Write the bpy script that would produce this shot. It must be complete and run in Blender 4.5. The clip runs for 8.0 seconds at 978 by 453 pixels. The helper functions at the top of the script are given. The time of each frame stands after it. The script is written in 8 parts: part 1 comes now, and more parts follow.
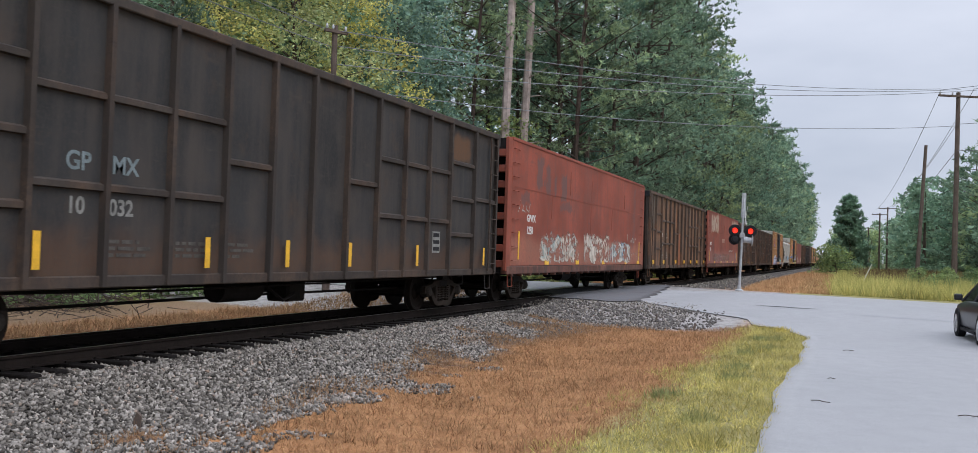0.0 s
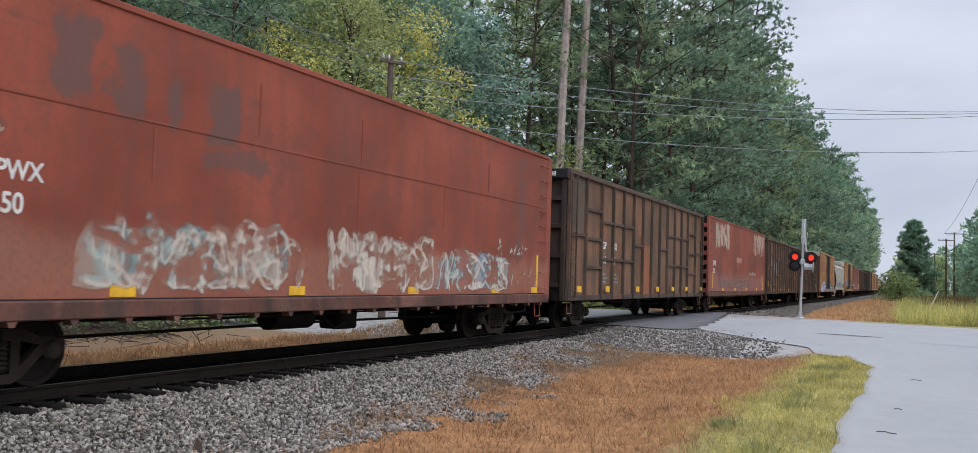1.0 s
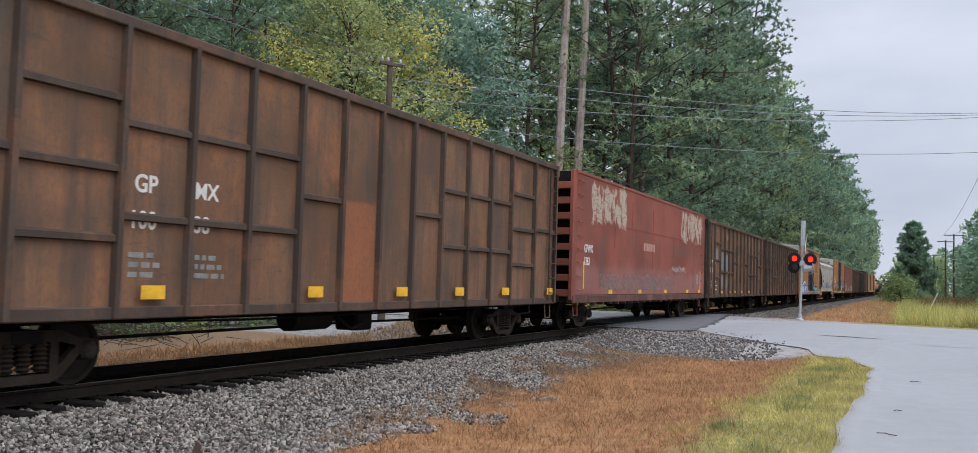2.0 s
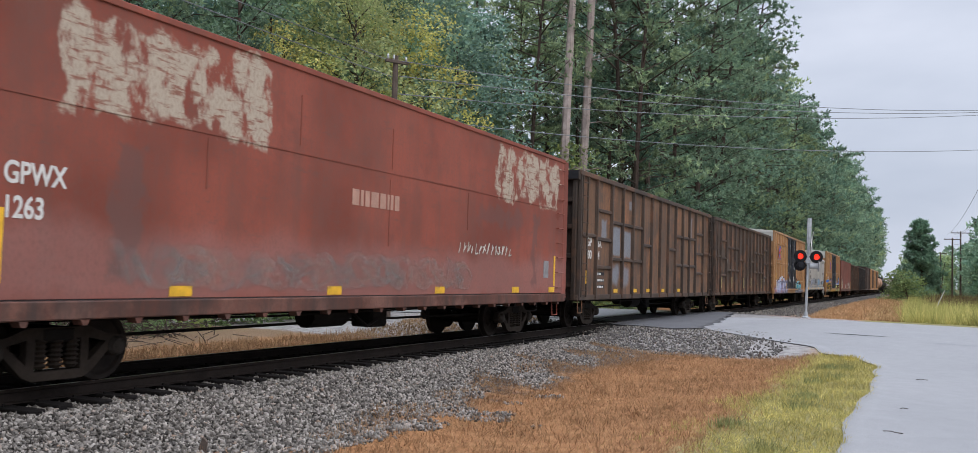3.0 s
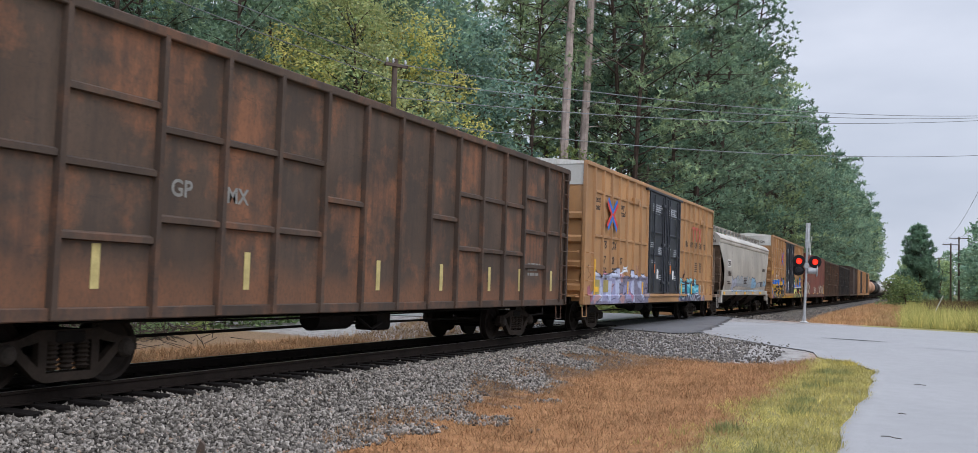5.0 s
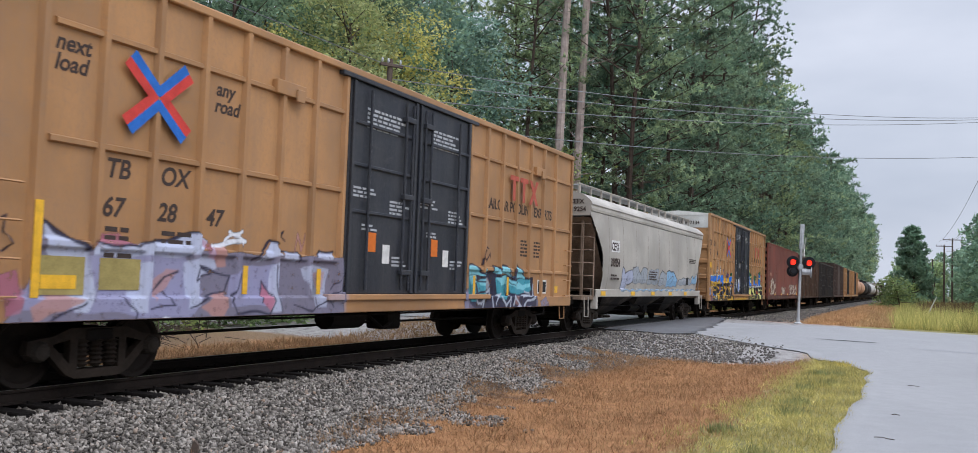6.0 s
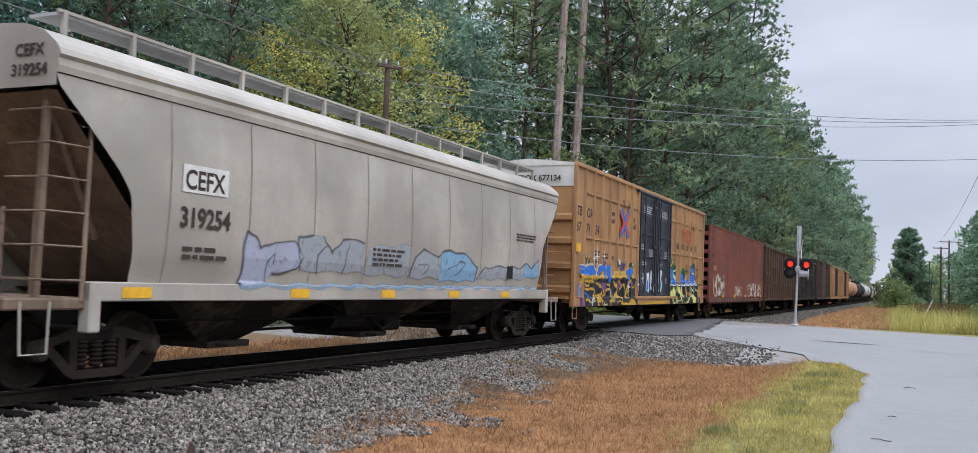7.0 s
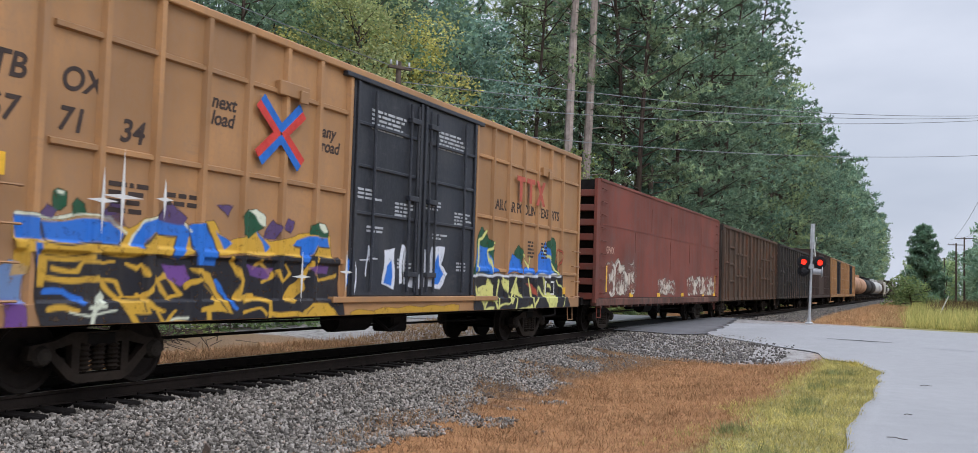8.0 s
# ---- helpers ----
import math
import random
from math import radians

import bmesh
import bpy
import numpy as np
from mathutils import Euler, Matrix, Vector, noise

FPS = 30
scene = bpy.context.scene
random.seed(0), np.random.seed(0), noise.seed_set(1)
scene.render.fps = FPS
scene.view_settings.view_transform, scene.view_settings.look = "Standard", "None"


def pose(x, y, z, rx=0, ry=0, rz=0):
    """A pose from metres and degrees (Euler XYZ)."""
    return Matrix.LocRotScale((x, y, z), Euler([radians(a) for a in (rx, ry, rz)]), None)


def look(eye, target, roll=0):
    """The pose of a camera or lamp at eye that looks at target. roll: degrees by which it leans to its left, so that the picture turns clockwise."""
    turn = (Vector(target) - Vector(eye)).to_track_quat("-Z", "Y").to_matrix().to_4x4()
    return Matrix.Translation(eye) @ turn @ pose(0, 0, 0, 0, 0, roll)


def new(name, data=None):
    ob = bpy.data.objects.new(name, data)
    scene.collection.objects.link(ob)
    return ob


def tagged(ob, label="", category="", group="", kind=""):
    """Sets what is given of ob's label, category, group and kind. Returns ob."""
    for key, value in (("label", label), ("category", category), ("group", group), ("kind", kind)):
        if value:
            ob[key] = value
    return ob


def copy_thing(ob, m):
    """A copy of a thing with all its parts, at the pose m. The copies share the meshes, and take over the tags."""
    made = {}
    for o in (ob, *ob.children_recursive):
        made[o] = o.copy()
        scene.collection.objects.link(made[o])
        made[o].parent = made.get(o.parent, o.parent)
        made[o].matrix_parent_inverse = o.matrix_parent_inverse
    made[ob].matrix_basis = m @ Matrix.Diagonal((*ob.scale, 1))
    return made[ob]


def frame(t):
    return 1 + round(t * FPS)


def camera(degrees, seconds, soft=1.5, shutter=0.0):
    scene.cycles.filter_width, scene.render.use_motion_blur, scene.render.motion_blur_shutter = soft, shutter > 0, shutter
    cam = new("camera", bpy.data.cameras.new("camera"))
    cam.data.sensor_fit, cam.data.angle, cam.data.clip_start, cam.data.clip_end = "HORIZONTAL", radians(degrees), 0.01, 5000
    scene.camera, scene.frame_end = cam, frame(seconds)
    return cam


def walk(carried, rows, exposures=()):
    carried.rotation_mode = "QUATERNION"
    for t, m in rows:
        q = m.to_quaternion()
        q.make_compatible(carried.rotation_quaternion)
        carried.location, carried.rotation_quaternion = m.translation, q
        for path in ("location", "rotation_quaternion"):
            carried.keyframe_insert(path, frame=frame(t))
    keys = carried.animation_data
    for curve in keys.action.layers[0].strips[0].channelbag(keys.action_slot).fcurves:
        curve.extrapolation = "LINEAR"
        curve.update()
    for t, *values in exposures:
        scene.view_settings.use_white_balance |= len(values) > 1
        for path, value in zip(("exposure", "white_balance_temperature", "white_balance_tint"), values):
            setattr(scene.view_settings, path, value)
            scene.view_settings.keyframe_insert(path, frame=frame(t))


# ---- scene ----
# The camera: hand-held beside the road, eleven metres from the track.
# World: the track runs along y, its centre at x = 0, the top of the rails at z = 0.
EYE = (10.54, 0.0, 1.52)
cam = camera(55.5, 8.0, soft=0.5, shutter=0.05)
PATH = [
    (0.0, 21.085, 1.465, -1.85), (0.5, 23.482, 2.313, -1.736), (1.0, 24.476, 3.039, -1.751),
    (1.5, 24.331, 3.228, -1.646), (3.0, 24.786, 3.012, -1.688), (3.5, 24.723, 3.125, -1.714),
    (4.0, 24.835, 3.165, -1.757), (5.5, 24.541, 3.274, -1.966), (6.0, 24.367, 3.275, -2.023),
    (6.5, 24.273, 3.334, -2.019), (7.0, 24.201, 3.368, -2.093), (7.5, 24.162, 3.362, -2.13),
    (8.0, 24.966, 3.354, -1.682),
]
walk(cam, [(t, pose(*EYE, 90 + pitch, roll, yaw)) for t, yaw, pitch, roll in PATH], [(0.0, 0.04, 6300, 14), (8.0, 0.04, 6300, 14)])

# ---- light: a bright overcast sky, with a broad weak sun behind the clouds ----
SUN_ELEVATION, SUN_AZIMUTH = radians(48), radians(118)
world = bpy.data.worlds.new("overcast_sky")
scene.world = world
world.use_nodes = True
wn, wl = world.node_tree.nodes, world.node_tree.links
sky = wn.new("ShaderNodeTexSky")
sky.sky_type, sky.sun_disc = "NISHITA", False
sky.sun_elevation, sky.sun_rotation = SUN_ELEVATION, SUN_AZIMUTH
sky.air_density, sky.dust_density = 1.0, 4.0
coords = wn.new("ShaderNodeTexCoord")
stretch = wn.new("ShaderNodeMapping")
stretch.inputs["Scale"].default_value = (1.0, 1.0, 2.6)
clouds = wn.new("ShaderNodeTexNoise")
clouds.inputs["Scale"].default_value, clouds.inputs["Detail"].default_value = 2.6, 5.0
clouds.inputs["Roughness"].default_value = 0.5
ramp = wn.new("ShaderNodeValToRGB")
ramp.color_ramp.elements[0].position, ramp.color_ramp.elements[0].color = 0.33, (5.3, 5.9, 6.8, 1)
ramp.color_ramp.elements[1].position, ramp.color_ramp.elements[1].color = 0.72, (7.7, 8.2, 9.0, 1)
cover = wn.new("ShaderNodeMix")
cover.data_type = "RGBA"
cover.inputs["Factor"].default_value = 0.9
wl.new(coords.outputs["Generated"], stretch.inputs["Vector"])
wl.new(stretch.outputs["Vector"], clouds.inputs["Vector"])
wl.new(clouds.outputs["Fac"], ramp.inputs["Fac"])
wl.new(sky.outputs["Color"], cover.inputs["A"])
wl.new(ramp.outputs["Color"], cover.inputs["B"])
# an overcast sky is about three times as bright overhead as at the horizon
up = wn.new("ShaderNodeSeparateXYZ")
wl.new(coords.outputs["Generated"], up.inputs[0])
rise = wn.new("ShaderNodeMapRange")
rise.inputs["From Min"].default_value, rise.inputs["From Max"].default_value = 0.33, 1.0
rise.inputs["To Min"].default_value, rise.inputs["To Max"].default_value = 0.97, 3.70
wl.new(up.outputs["Z"], rise.inputs["Value"])
dome = wn.new("ShaderNodeVectorMath")
dome.operation = "SCALE"
wl.new(cover.outputs["Result"], dome.inputs[0])
wl.new(rise.outputs["Result"], dome.inputs["Scale"])
wl.new(dome.outputs["Vector"], wn["Background"].inputs["Color"])
wn["Background"].inputs["Strength"].default_value = 0.106
sun = new("sun", bpy.data.lights.new("sun", "SUN"))
sun.data.energy, sun.data.angle, sun.data.color = 1.0, radians(40), (1.0, 0.985, 0.96)
sun.matrix_world = look((0, 0, 60), (-20 * math.sin(SUN_AZIMUTH) * 1.0, -20 * math.cos(SUN_AZIMUTH), 60 - 20 * math.tan(SUN_ELEVATION)))
scene.view_settings.exposure = 0.0


# ---- mesh building ----
class Shape:
    """Collects boxes, tubes and prisms into one mesh."""

    def __init__(self):
        self.v, self.f = [], []

    def add(self, verts, faces):
        n = len(self.v)
        self.v += [tuple(p) for p in verts]
        self.f += [tuple(i + n for i in f) for f in faces]
        return self

    def box(self, x0, x1, y0, y1, z0, z1, m=None):
        vs = [(x, y, z) for z in (z0, z1) for y in (y0, y1) for x in (x0, x1)]
        if m is not None:
            vs = [m @ Vector(p) for p in vs]
        return self.add(vs, [(0, 2, 3, 1), (4, 5, 7, 6), (0, 1, 5, 4), (2, 6, 7, 3), (0, 4, 6, 2), (1, 3, 7, 5)])

    def slab(self, x0, x1, y0, y1, z0, z1, b=0.012):
        """A box with its upright and level edges chamfered."""
        def ring(z, i):
            return [(x0 + i, y0 + b, z), (x0 + b, y0 + i, z), (x1 - b, y0 + i, z), (x1 - i, y0 + b, z),
                    (x1 - i, y1 - b, z), (x1 - b, y1 - i, z), (x0 + b, y1 - i, z), (x0 + i, y1 - b, z)]
        rings = [ring(z0, b * 0.7), ring(z0 + b, 0), ring(z1 - b, 0), ring(z1, b * 0.7)]
        vs = [p for r in rings for p in r]
        fs = [tuple(range(7, -1, -1)), tuple(range(24, 32))]
        fs += [(k * 8 + i, k * 8 + (i + 1) % 8, k * 8 + 8 + (i + 1) % 8, k * 8 + 8 + i) for k in range(3) for i in range(8)]
        return self.add(vs, fs)

    def tube(self, a, b, r0, r1=None, n=8, caps=True):
        a, b = Vector(a), Vector(b)
        r1 = r0 if r1 is None else r1
        d = (b - a).normalized()
        u = d.orthogonal().normalized()
        w = d.cross(u)
        vs = []
        for p, r in ((a, r0), (b, r1)):
            vs += [p + (u * math.cos(k * 2 * math.pi / n) + w * math.sin(k * 2 * math.pi / n)) * r for k in range(n)]
        fs = [(i, (i + 1) % n, n + (i + 1) % n, n + i) for i in range(n)]
        if caps:
            fs += [tuple(range(n - 1, -1, -1)), tuple(range(n, 2 * n))]
        return self.add(vs, fs)

    def path(self, pts, r, n=6):
        """A round bar swept along points, in one piece."""
        pts = [Vector(p) for p in pts]
        vs, fs = [], []
        for k, p in enumerate(pts):
            d = (pts[min(k + 1, len(pts) - 1)] - pts[max(k - 1, 0)]).normalized()
            u = d.cross(Vector((0.123, 0.456, 0.881))).normalized()
            w = d.cross(u)
            vs += [p + (u * math.cos(j * 2 * math.pi / n) + w * math.sin(j * 2 * math.pi / n)) * r for j in range(n)]
        for k in range(len(pts) - 1):
            fs += [(k * n + j, k * n + (j + 1) % n, k * n + n + (j + 1) % n, k * n + n + j) for j in range(n)]
        fs += [tuple(range(n - 1, -1, -1)), tuple(range((len(pts) - 1) * n, len(pts) * n))]
        return self.add(vs, fs)

    def lathe(self, prof, centre, axis="x", n=20):
        """Turns a profile of (along, radius) round an axis."""
        vs = []
        for s, r in prof:
            for k in range(n):
                c, q = math.cos(k * 2 * math.pi / n) * r, math.sin(k * 2 * math.pi / n) * r
                p = {"x": (s, c, q), "y": (c, s, q), "z": (c, q, s)}[axis]
                vs.append(tuple(p[i] + centre[i] for i in range(3)))
        fs = [(k * n + i, k * n + (i + 1) % n, k * n + n + (i + 1) % n, k * n + n + i) for k in range(len(prof) - 1) for i in range(n)]
        fs += [tuple(range(n - 1, -1, -1)), tuple(range((len(prof) - 1) * n, len(prof) * n))]
        return self.add(vs, fs)

    def prism(self, outline, x0, x1, axis="x"):
        """An outline of (a, b) pushed along an axis; for x the pair is (y, z), for y it is (x, z), for z (x, y)."""
        n = len(outline)
        place = {"x": lambda s, a, b: (s, a, b), "y": lambda s, a, b: (a, s, b), "z": lambda s, a, b: (a, b, s)}[axis]
        vs = [place(s, a, b) for s in (x0, x1) for a, b in outline]
        fs = [tuple(range(n - 1, -1, -1)), tuple(range(n, 2 * n))]
        fs += [(i, (i + 1) % n, n + (i + 1) % n, n + i) for i in range(n)]
        return self.add(vs, fs)

    def mesh(self, name, material, smooth=False):
        me = bpy.data.meshes.new(name)
        me.from_pydata(self.v, [], self.f)
        bm = bmesh.new()
        bm.from_mesh(me)
        bmesh.ops.recalc_face_normals(bm, faces=bm.faces)
        bm.to_mesh(me)
        bm.free()
        me.materials.append(material)
        if smooth:
            me.polygons.foreach_set("use_smooth", [True] * len(me.polygons))
        return me


def part(name, shape, material, parent, label="", smooth=False):
    """Links a Shape or a ready mesh as one object under a thing or a part."""
    me = shape.mesh(name, material, smooth) if isinstance(shape, Shape) else shape
    ob = new(name, me)
    ob.parent = parent
    return tagged(ob, label)


def soup(name, verts, faces, material):
    """A big mesh from arrays, all faces of one size."""
    verts, faces = np.asarray(verts, dtype=np.float32), np.asarray(faces, dtype=np.int32)
    me = bpy.data.meshes.new(name)
    me.vertices.add(len(verts))
    me.vertices.foreach_set("co", verts.ravel())
    k = faces.shape[1]
    me.loops.add(faces.size)
    me.loops.foreach_set("vertex_index", faces.ravel())
    me.polygons.add(len(faces))
    me.polygons.foreach_set("loop_start", np.arange(0, faces.size, k, dtype=np.int32))
    me.update(calc_edges=True)
    me.materials.append(material)
    return me


# ---- materials ----
def material(name):
    mat = bpy.data.materials.new(name)
    mat.use_nodes = True
    nodes, links = mat.node_tree.nodes, mat.node_tree.links
    return mat, nodes, links, nodes["Principled BSDF"]


def noise_node(nodes, links, scale, detail=4.0, stretch=(1, 1, 1), source="Object", rough=0.55, shift=None):
    co = nodes.new("ShaderNodeTexCoord")
    mp = nodes.new("ShaderNodeMapping")
    mp.inputs["Scale"].default_value = stretch
    if shift is not None:
        links.new(shift, mp.inputs["Location"])
    nz = nodes.new("ShaderNodeTexNoise")
    nz.inputs["Scale"].default_value, nz.inputs["Detail"].default_value, nz.inputs["Roughness"].default_value = scale, detail, rough
    links.new(co.outputs[source], mp.inputs["Vector"])
    links.new(mp.outputs["Vector"], nz.inputs["Vector"])
    return nz.outputs["Fac"]


def ramp_node(nodes, links, fac, stops):
    rp = nodes.new("ShaderNodeValToRGB")
    els = rp.color_ramp.elements
    while len(els) < len(stops):
        els.new(0.5)
    for el, (p, c) in zip(els, stops):
        el.position = p
        el.color = (*c, 1) if len(c) == 3 else c
    links.new(fac, rp.inputs["Fac"])
    return rp.outputs["Color"]


def mix_node(nodes, links, fac, a, b, mode="MIX"):
    mx = nodes.new("ShaderNodeMix")
    mx.data_type, mx.blend_type = "RGBA", mode
    for sock, value in (("Factor", fac), ("A", a), ("B", b)):
        if hasattr(value, "is_output"):
            links.new(value, mx.inputs[sock])
        elif sock == "Factor":
            mx.inputs[sock].default_value = value
        else:
            mx.inputs[sock].default_value = (*value, 1)
    return mx.outputs["Result"]


def grey(v):
    return (v, v, v)


def bump(nodes, links, bsdf, height, strength, distance):
    bp = nodes.new("ShaderNodeBump")
    bp.inputs["Strength"].default_value, bp.inputs["Distance"].default_value = strength, distance
    links.new(height, bp.inputs["Height"])
    links.new(bp.outputs["Normal"], bsdf.inputs["Normal"])


def plain(name, colour, rough=0.7, metal=0.0, vary=0.35, scale=6.0, relief=0.0):
    """One colour with stains at two scales."""
    mat, nodes, links, bsdf = material(name)
    a = noise_node(nodes, links, scale, 5)
    b = noise_node(nodes, links, scale * 9, 3)
    dark = tuple(c * (1 - vary) for c in colour)
    light = tuple(min(1, c * (1 + vary * 0.6)) for c in colour)
    col = ramp_node(nodes, links, a, [(0.3, dark), (0.7, light)])
    col = mix_node(nodes, links, 0.35, col, ramp_node(nodes, links, b, [(0.3, dark), (0.7, light)]))
    links.new(col, bsdf.inputs["Base Color"])
    bsdf.inputs["Roughness"].default_value, bsdf.inputs["Metallic"].default_value = rough, metal
    bsdf.inputs["Specular IOR Level"].default_value = 0.5 if rough < 0.6 else 0.12
    if relief:
        bump(nodes, links, bsdf, b, 0.5, relief)
    return mat


def band(nodes, links, value, lo, hi):
    rg = nodes.new("ShaderNodeMapRange")
    rg.interpolation_type = "SMOOTHSTEP"
    rg.inputs["From Min"].default_value, rg.inputs["From Max"].default_value = lo, hi
    links.new(value, rg.inputs["Value"])
    return rg.outputs["Result"]


def maths(nodes, links, op, a, b):
    m = nodes.new("ShaderNodeMath")
    m.operation = op
    for k, v in ((0, a), (1, b)):
        if hasattr(v, "is_output"):
            links.new(v, m.inputs[k])
        else:
            m.inputs[k].default_value = v
    return m.outputs[0]



def side_axes(nodes, links):
    co = nodes.new("ShaderNodeTexCoord")
    sep = nodes.new("ShaderNodeSeparateXYZ")
    links.new(co.outputs["Object"], sep.inputs[0])
    return sep.outputs["Y"], sep.outputs["Z"]


def stretch_of_side(nodes, links, y0, y1, z0, z1, soft=0.08, wobble=0.3, grain=1.6):
    """A mask for a stretch of a railcar's side, with an uneven outline."""
    y, z = side_axes(nodes, links)
    w = maths(nodes, links, "MULTIPLY_ADD", noise_node(nodes, links, grain, 4), wobble * 2)
    w.node.inputs[2].default_value = -wobble
    y2, z2 = maths(nodes, links, "ADD", y, w), maths(nodes, links, "ADD", z, w)
    m = maths(nodes, links, "MULTIPLY", band(nodes, links, y2, y0 - soft, y0 + soft), band(nodes, links, y2, y1 + soft, y1 - soft))
    return maths(nodes, links, "MULTIPLY", m, maths(nodes, links, "MULTIPLY", band(nodes, links, z2, z0 - soft, z0 + soft), band(nodes, links, z2, z1 + soft, z1 - soft)))


def add_patch(nodes, links, col, y0, y1, z0, z1, colour, strength=0.9, soft=0.08, wobble=0.25, grain=1.6):
    m = stretch_of_side(nodes, links, y0, y1, z0, z1, soft, wobble, grain)
    return mix_node(nodes, links, maths(nodes, links, "MULTIPLY", m, strength), col, colour)


def add_peeling(nodes, links, col, y0, y1, z0, z1, colour, shade, left=0.47):
    """A painted panel that has peeled in strips and lobes."""
    m = stretch_of_side(nodes, links, y0, y1, z0, z1, 0.05, 0.5, 1.5)
    flakes = ramp_node(nodes, links, noise_node(nodes, links, 1.9, 6, (1, 1.35, 0.8), rough=0.62), [(left - 0.04, grey(0)), (left + 0.05, grey(1))])
    lines = ramp_node(nodes, links, noise_node(nodes, links, 6, 4, (1, 0.5, 2.5)), [(0.34, shade), (0.47, colour)])
    return mix_node(nodes, links, maths(nodes, links, "MULTIPLY", m, flakes), col, lines)


def car_paint(name, paint, rust, grime, rust_from=0.5, rust_to=0.62, grime_amount=0.6, seed=0.0, rough=0.72, decor=()):
    """Weathered railcar paint: rust blotches, dirt that has run down, fine dust; decor adds what was sprayed on."""
    mat, nodes, links, bsdf = material(name)
    at = nodes.new("ShaderNodeCombineXYZ")
    inf = nodes.new("ShaderNodeObjectInfo")
    add = nodes.new("ShaderNodeMath")
    add.operation = "MULTIPLY_ADD"
    add.inputs[1].default_value, add.inputs[2].default_value = 30.0, seed
    links.new(inf.outputs["Random"], add.inputs[0])
    for k in range(3):
        links.new(add.outputs[0], at.inputs[k])
    sh = at.outputs[0]
    blot = noise_node(nodes, links, 0.75, 8, (1, 1, 0.9), rough=0.72, shift=sh)
    runs = noise_node(nodes, links, 2.0, 6, (1, 1.5, 0.14), rough=0.65, shift=sh)
    fine = noise_node(nodes, links, 24, 5, (1, 1, 0.6), rough=0.65, shift=sh)
    soft = noise_node(nodes, links, 0.4, 4, shift=sh)
    scrape = noise_node(nodes, links, 3.2, 6, (1, 0.45, 2.0), rough=0.75, shift=sh)
    col = mix_node(nodes, links, ramp_node(nodes, links, soft, [(0.38, grey(0.0)), (0.62, grey(1.0))]), tuple(c * 1.12 for c in paint), tuple(c * 0.72 for c in paint))
    col = mix_node(nodes, links, ramp_node(nodes, links, blot, [(rust_from, grey(0)), (rust_to, grey(1))]), col, rust)
    col = mix_node(nodes, links, ramp_node(nodes, links, scrape, [(0.58, grey(0)), (0.68, grey(0.55))]), col, grime)
    amount = ramp_node(nodes, links, runs, [(0.44, grey(0)), (0.68, grey(grime_amount))])
    col = mix_node(nodes, links, amount, col, grime)
    smudge = noise_node(nodes, links, 1.15, 3, (1, 1.0, 0.8), rough=0.5, shift=sh)
    col = mix_node(nodes, links, ramp_node(nodes, links, smudge, [(0.52, grey(0)), (0.68, grey(grime_amount * 0.75))]), col, grime)
    for fn, args in decor:
        col = fn(nodes, links, col, *args)
    col = mix_node(nodes, links, ramp_node(nodes, links, fine, [(0.46, grey(0)), (0.70, grey(0.42))]), col, grime)
    links.new(col, bsdf.inputs["Base Color"])
    bsdf.inputs["Roughness"].default_value = rough
    bsdf.inputs["Specular IOR Level"].default_value = 0.35 if rough < 0.6 else 0.15
    bump(nodes, links, bsdf, maths(nodes, links, "ADD", fine, maths(nodes, links, "MULTIPLY", soft, 6.0)), 0.3, 0.006)
    return mat


MAT = {}
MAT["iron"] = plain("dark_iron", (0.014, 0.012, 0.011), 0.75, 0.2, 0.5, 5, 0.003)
MAT["truck"] = plain("dusty_cast_iron", (0.042, 0.035, 0.029), 0.8, 0.1, 0.55, 4, 0.004)
MAT["frame"] = plain("dusty_tan_side_frame", (0.030, 0.023, 0.018), 0.85, 0, 0.55, 3, 0.004)
MAT["wheel"] = plain("worn_wheel_steel", (0.022, 0.017, 0.014), 0.65, 0.2, 0.5, 5, 0.002)
MAT["tread"] = plain("polished_steel", (0.35, 0.34, 0.33), 0.3, 0.9, 0.2, 20)
MAT["yellow"] = plain("yellow_reflective_film", (0.75, 0.42, 0.02), 0.5, 0, 0.3, 7)
MAT["white"] = plain("faded_white_paint", (0.62, 0.61, 0.57), 0.7, 0, 0.3, 9)
MAT["black"] = plain("black_paint", (0.02, 0.02, 0.022), 0.6, 0, 0.4, 9)
MAT["rail"] = plain("rusty_rail", (0.024, 0.018, 0.015), 0.75, 0.1, 0.5, 3, 0.002)
MAT["tie"] = plain("creosoted_wood", (0.013, 0.011, 0.010), 0.9, 0, 0.5, 6, 0.008)
MAT["pole"] = plain("weathered_pole_wood", (0.11, 0.085, 0.07), 0.9, 0, 0.4, 4, 0.006)
MAT["wire"] = plain("weathered_aluminium_wire", (0.22, 0.23, 0.24), 0.6, 0.3, 0.1)
MAT["galv"] = plain("galvanised_steel", (0.42, 0.43, 0.44), 0.5, 0.4, 0.25, 8)

